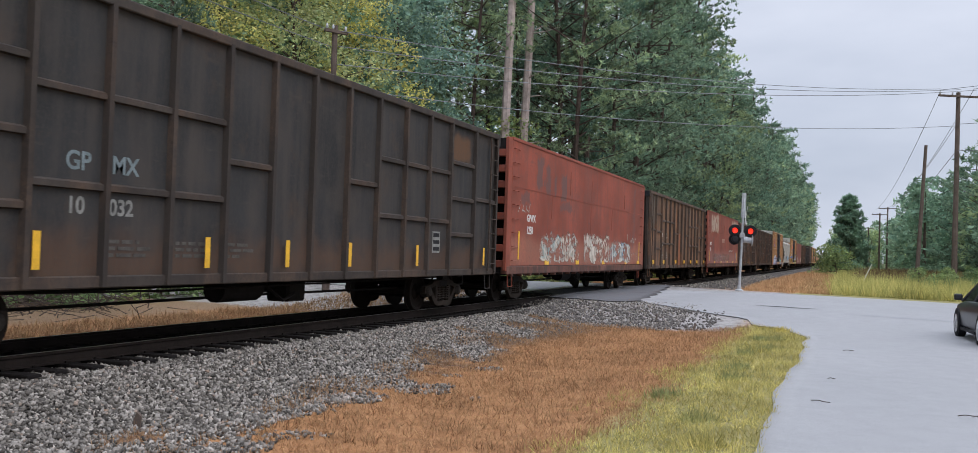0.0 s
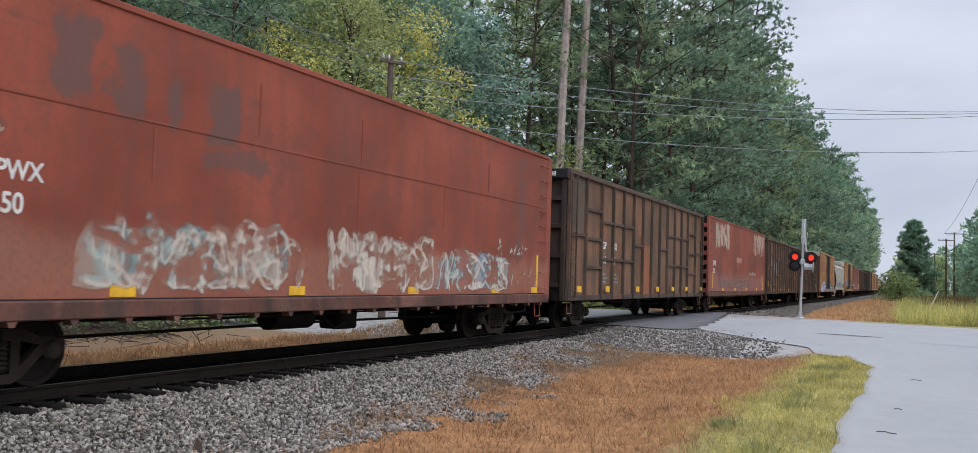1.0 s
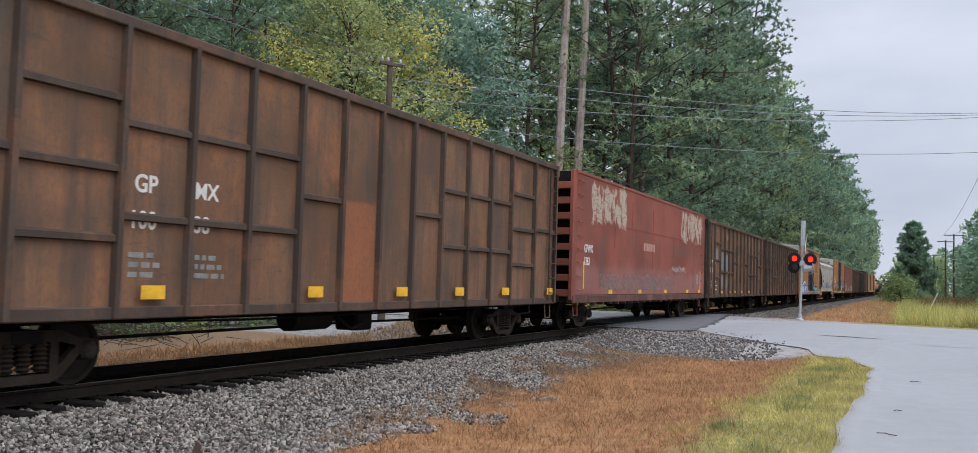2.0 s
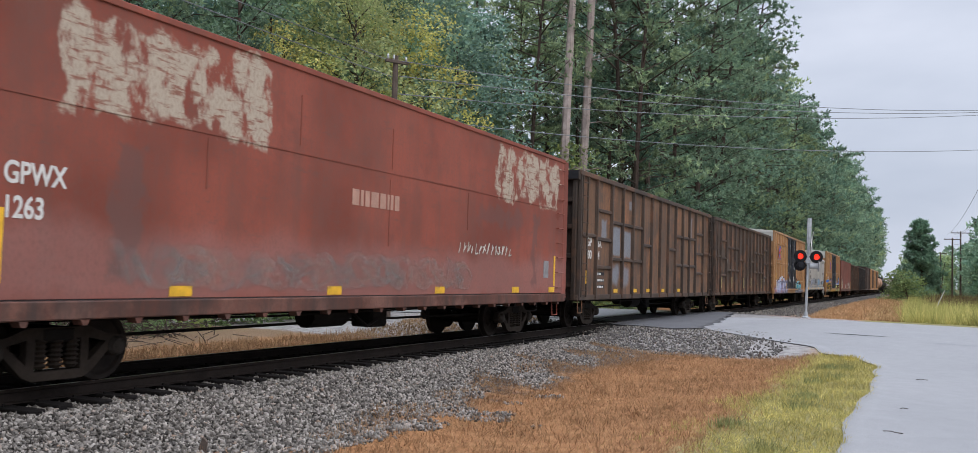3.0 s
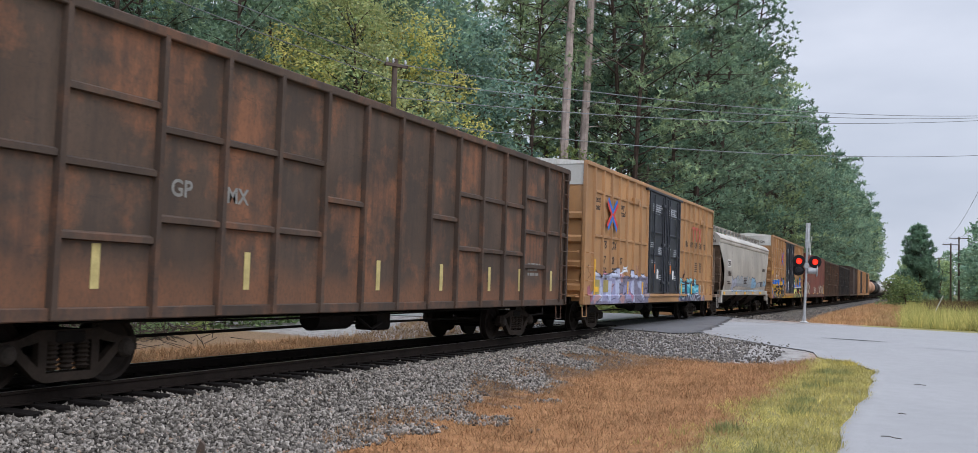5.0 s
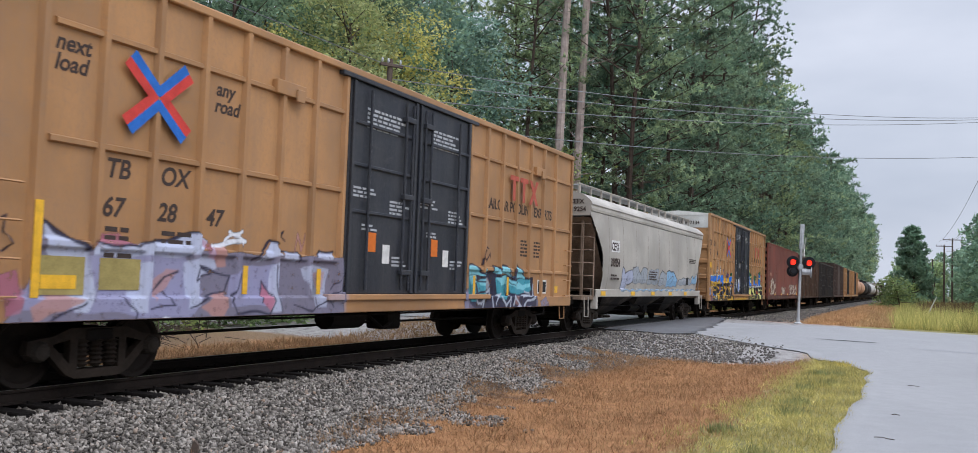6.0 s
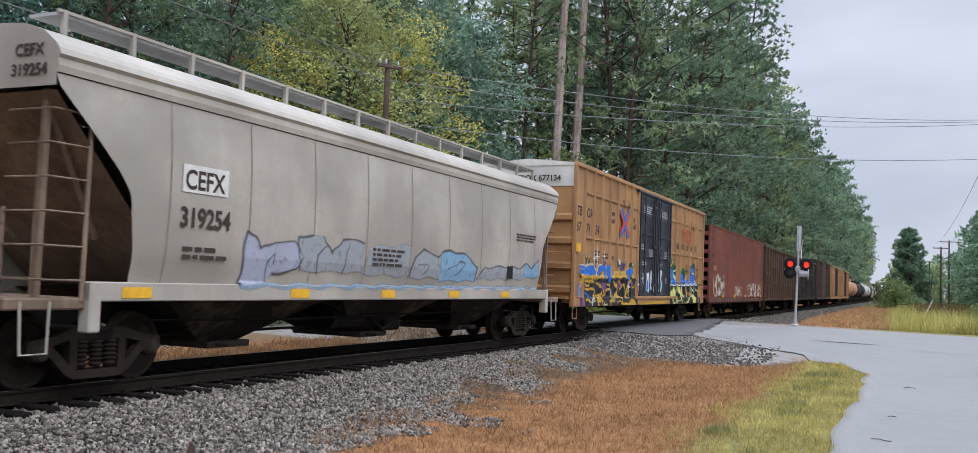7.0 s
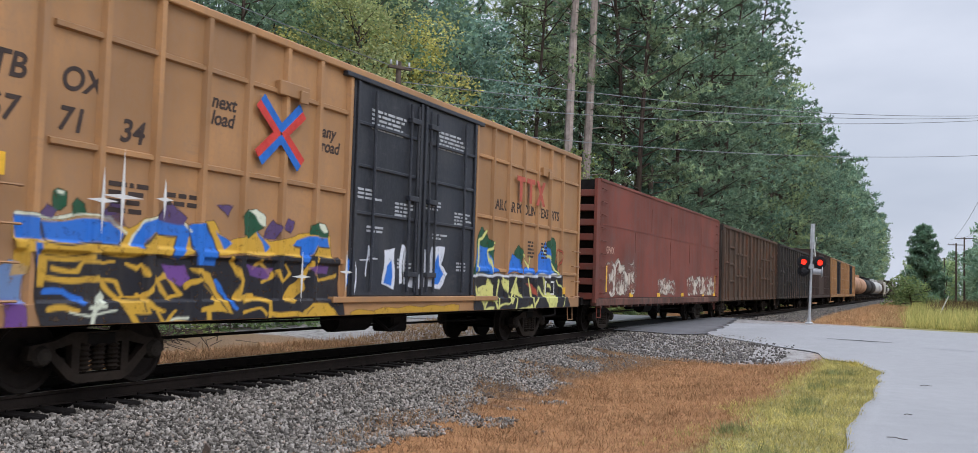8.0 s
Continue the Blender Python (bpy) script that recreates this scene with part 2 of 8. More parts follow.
SUN_YELLOW, INK = (0.56, 0.33, 0.035), (0.015, 0.015, 0.02)
PRIMER = (0.215, 0.228, 0.25)
GONDOLAS = [
    car_paint("charcoal_gondola", (0.034, 0.034, 0.034), (0.066, 0.044, 0.031), (0.058, 0.050, 0.044), 0.52, 0.68, 0.8, 3.0, decor=[
        (add_patch, (3.0, 18.0, 0.9, 1.5, (0.10, 0.056, 0.034), 0.6, 0.25, 0.45, 1.6)), (add_patch, (15.7, 16.8, 3.7, 4.3, (0.13, 0.065, 0.03), 0.75, 0.1, 0.2))]),
    car_paint("brown_gondola", (0.19, 0.102, 0.058), (0.27, 0.12, 0.058), (0.066, 0.056, 0.048), 0.52, 0.68, 0.7, 11.0, decor=[
        (add_patch, (8.2, 9.3, 0.9, 2.8, (0.30, 0.11, 0.05), 0.7, 0.05, 0.05)), (add_patch, (0.2, 1.6, 2.9, 4.6, (0.085, 0.075, 0.06), 0.7, 0.2, 0.3))]),
    car_paint("rusty_gondola", (0.185, 0.100, 0.057), (0.29, 0.128, 0.060), (0.062, 0.054, 0.048), 0.50, 0.66, 0.7, 23.0, decor=[
        (add_patch, (3.3, 4.3, 2.3, 3.2, PRIMER, 0.9, 0.05, 0.1)), (add_patch, (4.5, 5.55, 2.25, 3.15, PRIMER, 0.85, 0.05, 0.12)), (add_patch, (3.45, 4.15, 1.4, 1.95, PRIMER, 0.9, 0.14, 0.35, 0.9)),
        (add_patch, (4.65, 5.35, 1.35, 1.9, PRIMER, 0.75, 0.14, 0.35, 0.9)), (add_patch, (2.3, 2.8, 2.8, 3.4, PRIMER, 0.8, 0.06, 0.2)), (add_patch, (5.3, 5.6, 3.9, 4.2, PRIMER, 0.8, 0.05, 0.1)),
        (add_patch, (14.4, 15.0, 3.3, 4.2, PRIMER, 0.6, 0.08, 0.2))]),
    car_paint("soot_gondola", (0.10, 0.070, 0.052), (0.225, 0.105, 0.058), (0.052, 0.044, 0.038), 0.48, 0.62, 0.7, 31.0, decor=[
        (add_patch, (0.0, 19.0, 0.8, 1.45, (0.21, 0.10, 0.055), 0.6, 0.25, 0.35, 0.9))]),
    car_paint("dark_brown_gondola", (0.10, 0.062, 0.042), (0.16, 0.07, 0.04), (0.06, 0.05, 0.042), 0.5, 0.66, 0.7, 71.0),
]
RUST_RIB = car_paint("dark_rusty_rib", (0.088, 0.062, 0.047), (0.16, 0.082, 0.05), (0.05, 0.042, 0.037), 0.5, 0.64, 0.6, 83.0)
# rust-brown, and lighter than the panels: the ribs' highlights are in the paint
LIT_SOOT_RIB = car_paint("soot_brown_lit_rib", (0.056, 0.046, 0.039), (0.082, 0.056, 0.041), (0.03, 0.026, 0.024), 0.46, 0.6, 0.6, 81.0)
SCAR = (0.125, 0.075, 0.066)
# grime and dust, darkened in colour for the shadows below the body
SILL = car_paint("grimy_shaded_side_sill", (0.14, 0.062, 0.045), (0.20, 0.10, 0.075), (0.05, 0.04, 0.035), 0.5, 0.62, 0.8, 63.0)
REDS = [
    car_paint("red_oxide", (0.275, 0.070, 0.043), (0.20, 0.062, 0.043), (0.115, 0.062, 0.05), 0.54, 0.68, 0.4, 7.0, decor=[
        (add_patch, (0.3, 18.5, 1.0, 1.9, (0.33, 0.15, 0.10), 0.55, 0.25, 0.4, 1.0)),
        (add_patch, (2.6, 3.2, 3.5, 4.4, SCAR, 0.8, 0.07, 0.42, 2.6)), (add_patch, (3.5, 4.0, 3.3, 4.3, SCAR, 0.8, 0.07, 0.42, 2.6)), (add_patch, (4.5, 4.7, 3.4, 4.0, SCAR, 0.8, 0.07, 0.42, 2.6)),
        (add_patch, (5.3, 5.9, 3.3, 4.1, SCAR, 0.85, 0.07, 0.42, 2.6)), (add_patch, (5.2, 6.6, 2.9, 3.2, SCAR, 0.7, 0.07, 0.42, 2.6)), (add_patch, (16.4, 16.8, 1.9, 4.4, SCAR, 0.55, 0.07, 0.42, 2.6)), (add_patch, (1.2, 2.0, 2.9, 3.3, SCAR, 0.7, 0.07, 0.42, 2.6)),]),
    car_paint("red_oxide_faded", (0.255, 0.072, 0.048), (0.20, 0.062, 0.045), (0.14, 0.075, 0.06), 0.54, 0.7, 0.4, 17.0, decor=[
        (add_patch, (0.3, 18.5, 1.0, 1.95, (0.30, 0.15, 0.13), 0.55, 0.25, 0.4, 1.0)), (add_patch, (2.6, 3.1, 1.5, 3.0, SCAR, 0.6, 0.07, 0.42, 2.6)), (add_patch, (13.0, 15.5, 2.7, 3.1, SCAR, 0.45, 0.07, 0.42, 2.6)), (add_patch, (16.2, 16.5, 1.2, 3.2, SCAR, 0.6, 0.07, 0.42, 2.6)),
        (add_peeling, (1.8, 5.6, 3.38, 4.55, (0.42, 0.35, 0.27), (0.25, 0.12, 0.085), 0.45)), (add_peeling, (13.9, 17.9, 3.38, 4.5, (0.42, 0.35, 0.27), (0.25, 0.12, 0.085), 0.46)),]),
    car_paint("red_oxide_dull", (0.185, 0.052, 0.036), (0.145, 0.046, 0.034), (0.125, 0.078, 0.066), 0.52, 0.7, 0.45, 37.0, decor=[]),
]
OCHRE = ((0.385, 0.202, 0.083), (0.335, 0.172, 0.074), (0.27, 0.165, 0.095), 0.62, 0.8, 0.4)
BOX_YELLOW = car_paint("boxcar_ochre", *OCHRE, 5.0, 0.5)
BOX_LILAC = car_paint("boxcar_ochre_dusty", *OCHRE, 6.0, 0.5, decor=[(add_patch, (0.6, 7.2, 0.6, 1.2, (0.36, 0.33, 0.42), 0.6, 0.1, 0.2))])
BOX_BOLD = car_paint("boxcar_ochre_streaked", *OCHRE, 8.0, 0.5)
BOX_WHITE = car_paint("boxcar_white_panel", (0.66, 0.66, 0.62), (0.5, 0.48, 0.42), (0.42, 0.4, 0.35), 0.66, 0.85, 0.4, 5.0, 0.6)
BLACKISH = ((0.020, 0.024, 0.034), (0.045, 0.045, 0.05), (0.06, 0.06, 0.062), 0.6, 0.8, 0.4)
BOX_BLACK = car_paint("boxcar_door_blue_black", *BLACKISH, 9.0, 0.5)
CREAM = ((0.405, 0.378, 0.332), (0.398, 0.354, 0.296), (0.320, 0.288, 0.248), 0.58, 0.78, 0.4)
HOPPER = car_paint("hopper_cream", *CREAM, 13.0, 0.5)
SEAM = plain("dirty_weld_seam", (0.24, 0.22, 0.19), 0.8, 0, 0.4, 3)
HOPPER_END = car_paint("hopper_end_brown_dust", (0.30, 0.22, 0.165), (0.20, 0.145, 0.105), (0.09, 0.07, 0.052), 0.45, 0.62, 0.6, 19.0, 0.75)
# black streaks, with the shade under the car put into the same colour
HOPPER_LOW = car_paint("hopper_stained_shaded_chute", (0.12, 0.09, 0.066), (0.016, 0.013, 0.011), (0.016, 0.013, 0.011), 0.38, 0.48, 0.8, 15.0, 0.7)


# ---- ground, road and track ----
def smooth(a, b, v):
    t = min(1.0, max(0.0, (v - a) / (b - a)))
    return t * t * (3 - 2 * t)


def edge_wave(y):
    return 0.35 * math.sin(y * 0.55) + 0.22 * math.sin(y * 1.37 + 1.0)


def ground_height(x, y):
    """The height of the ground: a low ballast bank, shallow ditches, the rise to the crossing."""
    if x > 0:
        z = -0.235 - 0.265 * smooth(1.7, 4.2 + 0.5 * edge_wave(y), x) + 0.22 * smooth(6.2, 9.4, x)
    else:
        z = -0.235 - 0.365 * smooth(1.6, 3.6, -x) + 0.1 * smooth(6, 9, -x)
    ramp = smooth(26, 33, y) * (1 - smooth(48, 54, y))
    crossing = -0.035 - 0.012 * max(0.0, abs(x) - 2)
    z = z + (crossing - z) * ramp * (1 - smooth(13, 24, abs(x)))
    # the bank beyond the crossing, and the field beside it
    if x > 0:
        berm = smooth(50, 58, y) * (1 - smooth(220, 300, y))
        z += 0.55 * berm * smooth(4.0, 6.2, x) * (1 - smooth(7.5, 10.5, x))
    return z


def sheet(name, xs, ys, height, mat):
    nx, ny = len(xs), len(ys)
    verts = [(x, y, height(x, y)) for y in ys for x in xs]
    faces = [(j * nx + i, j * nx + i + 1, j * nx + nx + i + 1, j * nx + nx + i) for j in range(ny - 1) for i in range(nx - 1)]
    me = soup(name, verts, faces, mat)
    me.polygons.foreach_set("use_smooth", [True] * len(me.polygons))
    return new(name, me)


def ground_material():
    """Ballast by the track, sprayed dead grass beyond it, green grass by the road and in the field."""
    mat, nodes, links, bsdf = material("ground")
    co = nodes.new("ShaderNodeTexCoord")
    sep = nodes.new("ShaderNodeSeparateXYZ")
    links.new(co.outputs["Object"], sep.inputs[0])
    big = noise_node(nodes, links, 0.55, 5, rough=0.65)
    mid = noise_node(nodes, links, 4.0, 5, rough=0.65)
    fine = noise_node(nodes, links, 30, 4, rough=0.7)
    vo = nodes.new("ShaderNodeTexVoronoi")
    vo.inputs["Scale"].default_value = 19
    links.new(co.outputs["Object"], vo.inputs["Vector"])
    stone = ramp_node(nodes, links, vo.outputs["Color"], [(0.15, (0.05, 0.044, 0.038)), (0.5, (0.13, 0.118, 0.104)), (0.9, (0.24, 0.22, 0.195))])
    # cell edges are darkened to paint the shade between stones
    gap_shade = ramp_node(nodes, links, vo.outputs["Distance"], [(0.3, grey(1)), (0.75, grey(0.25))])
    stone = mix_node(nodes, links, 1.0, stone, gap_shade, "MULTIPLY")
    dead = ramp_node(nodes, links, mid, [(0.25, (0.16, 0.078, 0.037)), (0.5, (0.31, 0.155, 0.07)), (0.75, (0.42, 0.24, 0.115))])
    green = ramp_node(nodes, links, mid, [(0.25, (0.11, 0.11, 0.045)), (0.5, (0.23, 0.205, 0.085)), (0.78, (0.36, 0.30, 0.15))])
    shift = maths(nodes, links, "MULTIPLY_ADD", big, 3.4)
    shift.node.inputs[2].default_value = -1.7
    fray = maths(nodes, links, "MULTIPLY_ADD", mid, 0.9)
    fray.node.inputs[2].default_value = -0.45
    x = maths(nodes, links, "ADD", maths(nodes, links, "ADD", sep.outputs["X"], shift), fray)
    col = mix_node(nodes, links, band(nodes, links, x, 3.7, 4.6), stone, dead)
    col = mix_node(nodes, links, band(nodes, links, maths(nodes, links, "ADD", sep.outputs["X"], fray), 7.9, 8.3), col, green)
    west = maths(nodes, links, "MULTIPLY", x, -1.0)
    col = mix_node(nodes, links, band(nodes, links, west, 1.6, 2.6), col, dead)
    gravel = ramp_node(nodes, links, fine, [(0.3, (0.12, 0.078, 0.046)), (0.7, (0.27, 0.185, 0.115))])
    col = mix_node(nodes, links, band(nodes, links, west, 6.5, 8.0), col, gravel)
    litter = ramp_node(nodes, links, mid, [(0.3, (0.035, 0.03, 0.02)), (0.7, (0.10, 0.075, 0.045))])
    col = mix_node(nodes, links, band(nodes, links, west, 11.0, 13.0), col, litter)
    far = maths(nodes, links, "MULTIPLY", band(nodes, links, sep.outputs["Y"], 47, 50), band(nodes, links, maths(nodes, links, "ADD", sep.outputs["X"], fray), 9.0, 10.4))
    col = mix_node(nodes, links, far, col, green)
    apron = maths(nodes, links, "MULTIPLY", band(nodes, links, maths(nodes, links, "ADD", sep.outputs["Y"], fray), 25.0, 25.8), band(nodes, links, sep.outputs["Y"], 50, 46))
    apron = maths(nodes, links, "MULTIPLY", apron, band(nodes, links, sep.outputs["X"], 8.6, 7.4))
    col = mix_node(nodes, links, apron, col, ramp_node(nodes, links, mid, [(0.3, (0.12, 0.11, 0.10)), (0.5, (0.27, 0.255, 0.24)), (0.7, (0.34, 0.325, 0.31))]))
    # oil on the track bed, and the shade under the train, as one dark colour
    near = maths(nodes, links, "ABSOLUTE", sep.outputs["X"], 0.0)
    oil_and_shade = band(nodes, links, maths(nodes, links, "ADD", near, fray), 1.55, 1.15)
    col = mix_node(nodes, links, oil_and_shade, col, (0.02, 0.017, 0.015))
    links.new(mix_node(nodes, links, 0.3, col, mix_node(nodes, links, 1.0, col, ramp_node(nodes, links, fine, [(0.3, grey(0.3)), (0.7, grey(1.3))]), "MULTIPLY")), bsdf.inputs["Base Color"])
    bsdf.inputs["Roughness"].default_value = 0.95
    bsdf.inputs["Specular IOR Level"].default_value = 0.08
    bump(nodes, links, bsdf, maths(nodes, links, "ADD", mid, fine), 0.6, 0.03)
    return mat


xs = [-1600, -700, -320, -160, -90, -60, -44, -34, -28, -24, -20] + [-17 + 0.5 * k for k in range(96)] + [32, 36, 42, 50, 64, 90, 160, 320, 700, 1600]
ys = [-900, -420, -200, -110, -60, -30, -12] + [-4 + 0.5 * k for k in range(150)] + [72 + 3 * k for k in range(60)] + [260, 290, 340, 420, 540, 720, 1000, 1500, 2600]
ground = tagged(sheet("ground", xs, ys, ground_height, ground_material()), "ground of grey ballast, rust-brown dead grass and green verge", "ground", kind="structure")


def asphalt_material(name, tone):
    mat, nodes, links, bsdf = material(name)
    big = noise_node(nodes, links, 0.35, 5, (1, 0.5, 1), rough=0.6)
    mid = noise_node(nodes, links, 3, 5, rough=0.65)
    fine = noise_node(nodes, links, 90, 3, rough=0.6)
    col = ramp_node(nodes, links, big, [(0.3, tuple(c * 0.8 for c in tone)), (0.7, tuple(c * 1.12 for c in tone))])
    col = mix_node(nodes, links, 0.5, col, ramp_node(nodes, links, mid, [(0.3, tuple(c * 0.82 for c in tone)), (0.7, tuple(c * 1.1 for c in tone))]))
    col = mix_node(nodes, links, 0.5, col, mix_node(nodes, links, 1.0, col, ramp_node(nodes, links, fine, [(0.3, grey(0.65)), (0.7, grey(1.3))]), "MULTIPLY"))
    links.new(col, bsdf.inputs["Base Color"])
    links.new(ramp_node(nodes, links, big, [(0.3, grey(0.5)), (0.7, grey(0.75))]), bsdf.inputs["Roughness"])
    bump(nodes, links, bsdf, fine, 0.4, 0.006)
    return mat


ROAD = asphalt_material("pale_worn_asphalt", (0.228, 0.226, 0.226))
DARK_ROAD = asphalt_material("dark_patched_asphalt", (0.09, 0.09, 0.094))
CRACK = plain("dark_crack_filler", (0.03, 0.03, 0.03), 0.8, 0, 0.4, 8)


def road_height(x, y):
    return ground_height(x, y) + 0.03


def road_left(y):
    """Where the road's edge on the track's side runs."""
    if y < 20:
        return 9.72 + 0.05 * math.sin(y * 0.8) + 0.03 * math.sin(y * 2.3)
    if y < 28.5:
        return 9.72 - 1.9 * smooth(20, 28.5, y) ** 2.2 + 0.06 * math.sin(y * 2.3)
    return 7.82 - 5.0 * smooth(28.5, 33.5, y) ** 0.8


def strip(name, rows, mat, lift=0.0, cols=24):
    """A surface between two edges, row by row of (y, x0, x1), with a turned-down rim."""
    verts, faces = [], []
    for y, x0, x1 in rows:
        for k in range(cols + 1):
            x = x0 + (x1 - x0) * k / cols
            verts.append((x, y, road_height(x, y) + lift))
    w = cols + 1
    for j in range(len(rows) - 1):
        faces += [(j * w + k, j * w + k + 1, j * w + w + k + 1, j * w + w + k) for k in range(cols)]
    n = len(verts)
    rim = [j * w for j in range(len(rows))] + [(len(rows) - 1) * w + k for k in range(1, w)] + [j * w + cols for j in range(len(rows) - 2, -1, -1)] + [k for k in range(cols - 1, 0, -1)]
    verts += [(verts[i][0], verts[i][1], verts[i][2] - 0.12) for i in rim]
    m = len(rim)
    faces += [(rim[i], n + i, n + (i + 1) % m, rim[(i + 1) % m]) for i in range(m)]
    me = soup(name, verts, faces, mat)
    return new(name, me)


rows = [(-200, 9.72, 17.2), (-100, 9.72, 17.2), (-40, 9.72, 17.2), (-10, 9.72, 17.2)] + [(y * 0.5, road_left(y * 0.5), 17.2 + 6 * smooth(26, 36, y * 0.5)) for y in range(-8, 67)]
rows += [(y, 2.55, 60.0) for y in (33.5, 34.5, 36, 38, 40, 42)] + [(42 + 0.25 * k, 2.55 + 0.3 * k, 60.0) for k in range(1, 17)]
tagged(strip("road", rows, ROAD), "pale grey worn asphalt road joining the level crossing", "road", kind="structure")
tagged(strip("crossing_pavement", [(31.0 + 0.5 * k, 0.86, float(np.interp(31 + 0.5 * k, [31, 32, 37, 49], [3.0, 3.9, 3.5, 1.9])) + 0.1 * math.sin(k * 1.3)) for k in range(36)], DARK_ROAD, 0.012, 8), "dark patched asphalt beside the rails at the crossing", "road", kind="structure")
tagged(strip("crossing_pavement_middle", [(33 + 0.5 * k, -0.66, 0.66) for k in range(29)], DARK_ROAD, 0.0, 6), "dark asphalt between the rails at the crossing", "road", kind="structure")
tagged(strip("road_beyond", [(33.5 + 0.5 * k, -70.0, -0.86) for k in range(28)], ROAD, 0.0, 24), "pale asphalt road on the far side of the track", "road", kind="structure")

RAIL = [(-0.068, -0.168), (0.068, -0.168), (0.068, -0.157), (0.012, -0.14), (0.009, -0.045), (0.034, -0.034), (0.036, -0.006), (0.028, 0.0),
        (-0.028, 0.0), (-0.036, -0.006), (-0.034, -0.034), (-0.009, -0.045), (-0.012, -0.14), (-0.068, -0.157)]
for x in (-0.7525, 0.7525):
    rail = new("rail", Shape().prism([(x + a, b) for a, b in RAIL], -200, 900, "y").mesh("rail", MAT["rail"]))
    tagged(rail, "rust-brown steel rail on wooden sleepers", "rail", "rails of the track", "structure")
    head = part("rail_head", Shape().box(x - 0.022, x + 0.022, -200, 900, 0.0005, 0.003), MAT["tread"], rail, "bright worn running surface")

track_bed = tagged(new("sleepers"), "dark creosoted wooden sleepers under the rails", "sleepers", kind="structure")
rng = random.Random(5)
tie_meshes = []
for k in range(6):
    s = Shape()
    w, l0, l1 = 0.105 + rng.random() * 0.015, 1.22 + rng.random() * 0.1, 1.26 + rng.random() * 0.12
    s.slab(-l0, l1, -w, w, -0.30, -0.166, 0.015)
    for x in (-0.7525, 0.7525):
        s.box(x - 0.16, x + 0.16, -0.09, 0.09, -0.17, -0.1655)
        for e in (-0.1, 0.1):
            s.box(x + e - 0.012, x + e + 0.012, -0.06, -0.035, -0.166, -0.135)
    tie_meshes.append(s.mesh("sleeper", MAT["tie"]))
for k in range(140):
    y = 2.0 + k * 0.508
    if 32.5 < y < 47.5:
        continue
    ob = part("sleeper", tie_meshes[rng.randrange(6)], None, track_bed)
    ob.matrix_basis = pose(rng.uniform(-0.03, 0.03), y + rng.uniform(-0.04, 0.04), rng.uniform(-0.012, 0.004), 0, 0, rng.uniform(-1.2, 1.2))
rest = Shape()
for k in range(900):
    y = 73.2 + k * 0.508 if k < 500 else -2.0 - (k - 500) * 0.508
    rest.box(-1.27, 1.3, y - 0.11, y + 0.11, -0.30, -0.166)
tagged(part("far_sleepers", rest, MAT["tie"], track_bed), kind="stuff")


# ---- railcars; each is built from its leading end at y = 0 back to y = LENGTH, above the rails ----
LENGTH = 18.75
SPEED = 19.65
WHEEL = 0.457
MOVING, WHEELSETS = [], []


def railcar(name, label, y0, group="cars of the freight train"):
    ob = new(name)
    ob.matrix_basis = pose(0, y0, 0)
    MOVING.append((ob, y0))
    return tagged(ob, label, "freight car", group)


def wheelset_mesh():
    s = Shape()
    s.tube((-0.95, 0, 0), (0.95, 0, 0), 0.075, n=10)
    for k in (-1, 1):
        prof = [(0.665, 0.40), (0.665, 0.485), (0.69, 0.487), (0.70, 0.462), (0.80, 0.452), (0.81, 0.44), (0.80, 0.39), (0.765, 0.36), (0.745, 0.2), (0.80, 0.15), (0.81, 0.10)]
        s.lathe([(k * a, r) for a, r in prof], (0, 0, 0), "x", 28)
    return s.mesh("wheelset", MAT["wheel"], False)


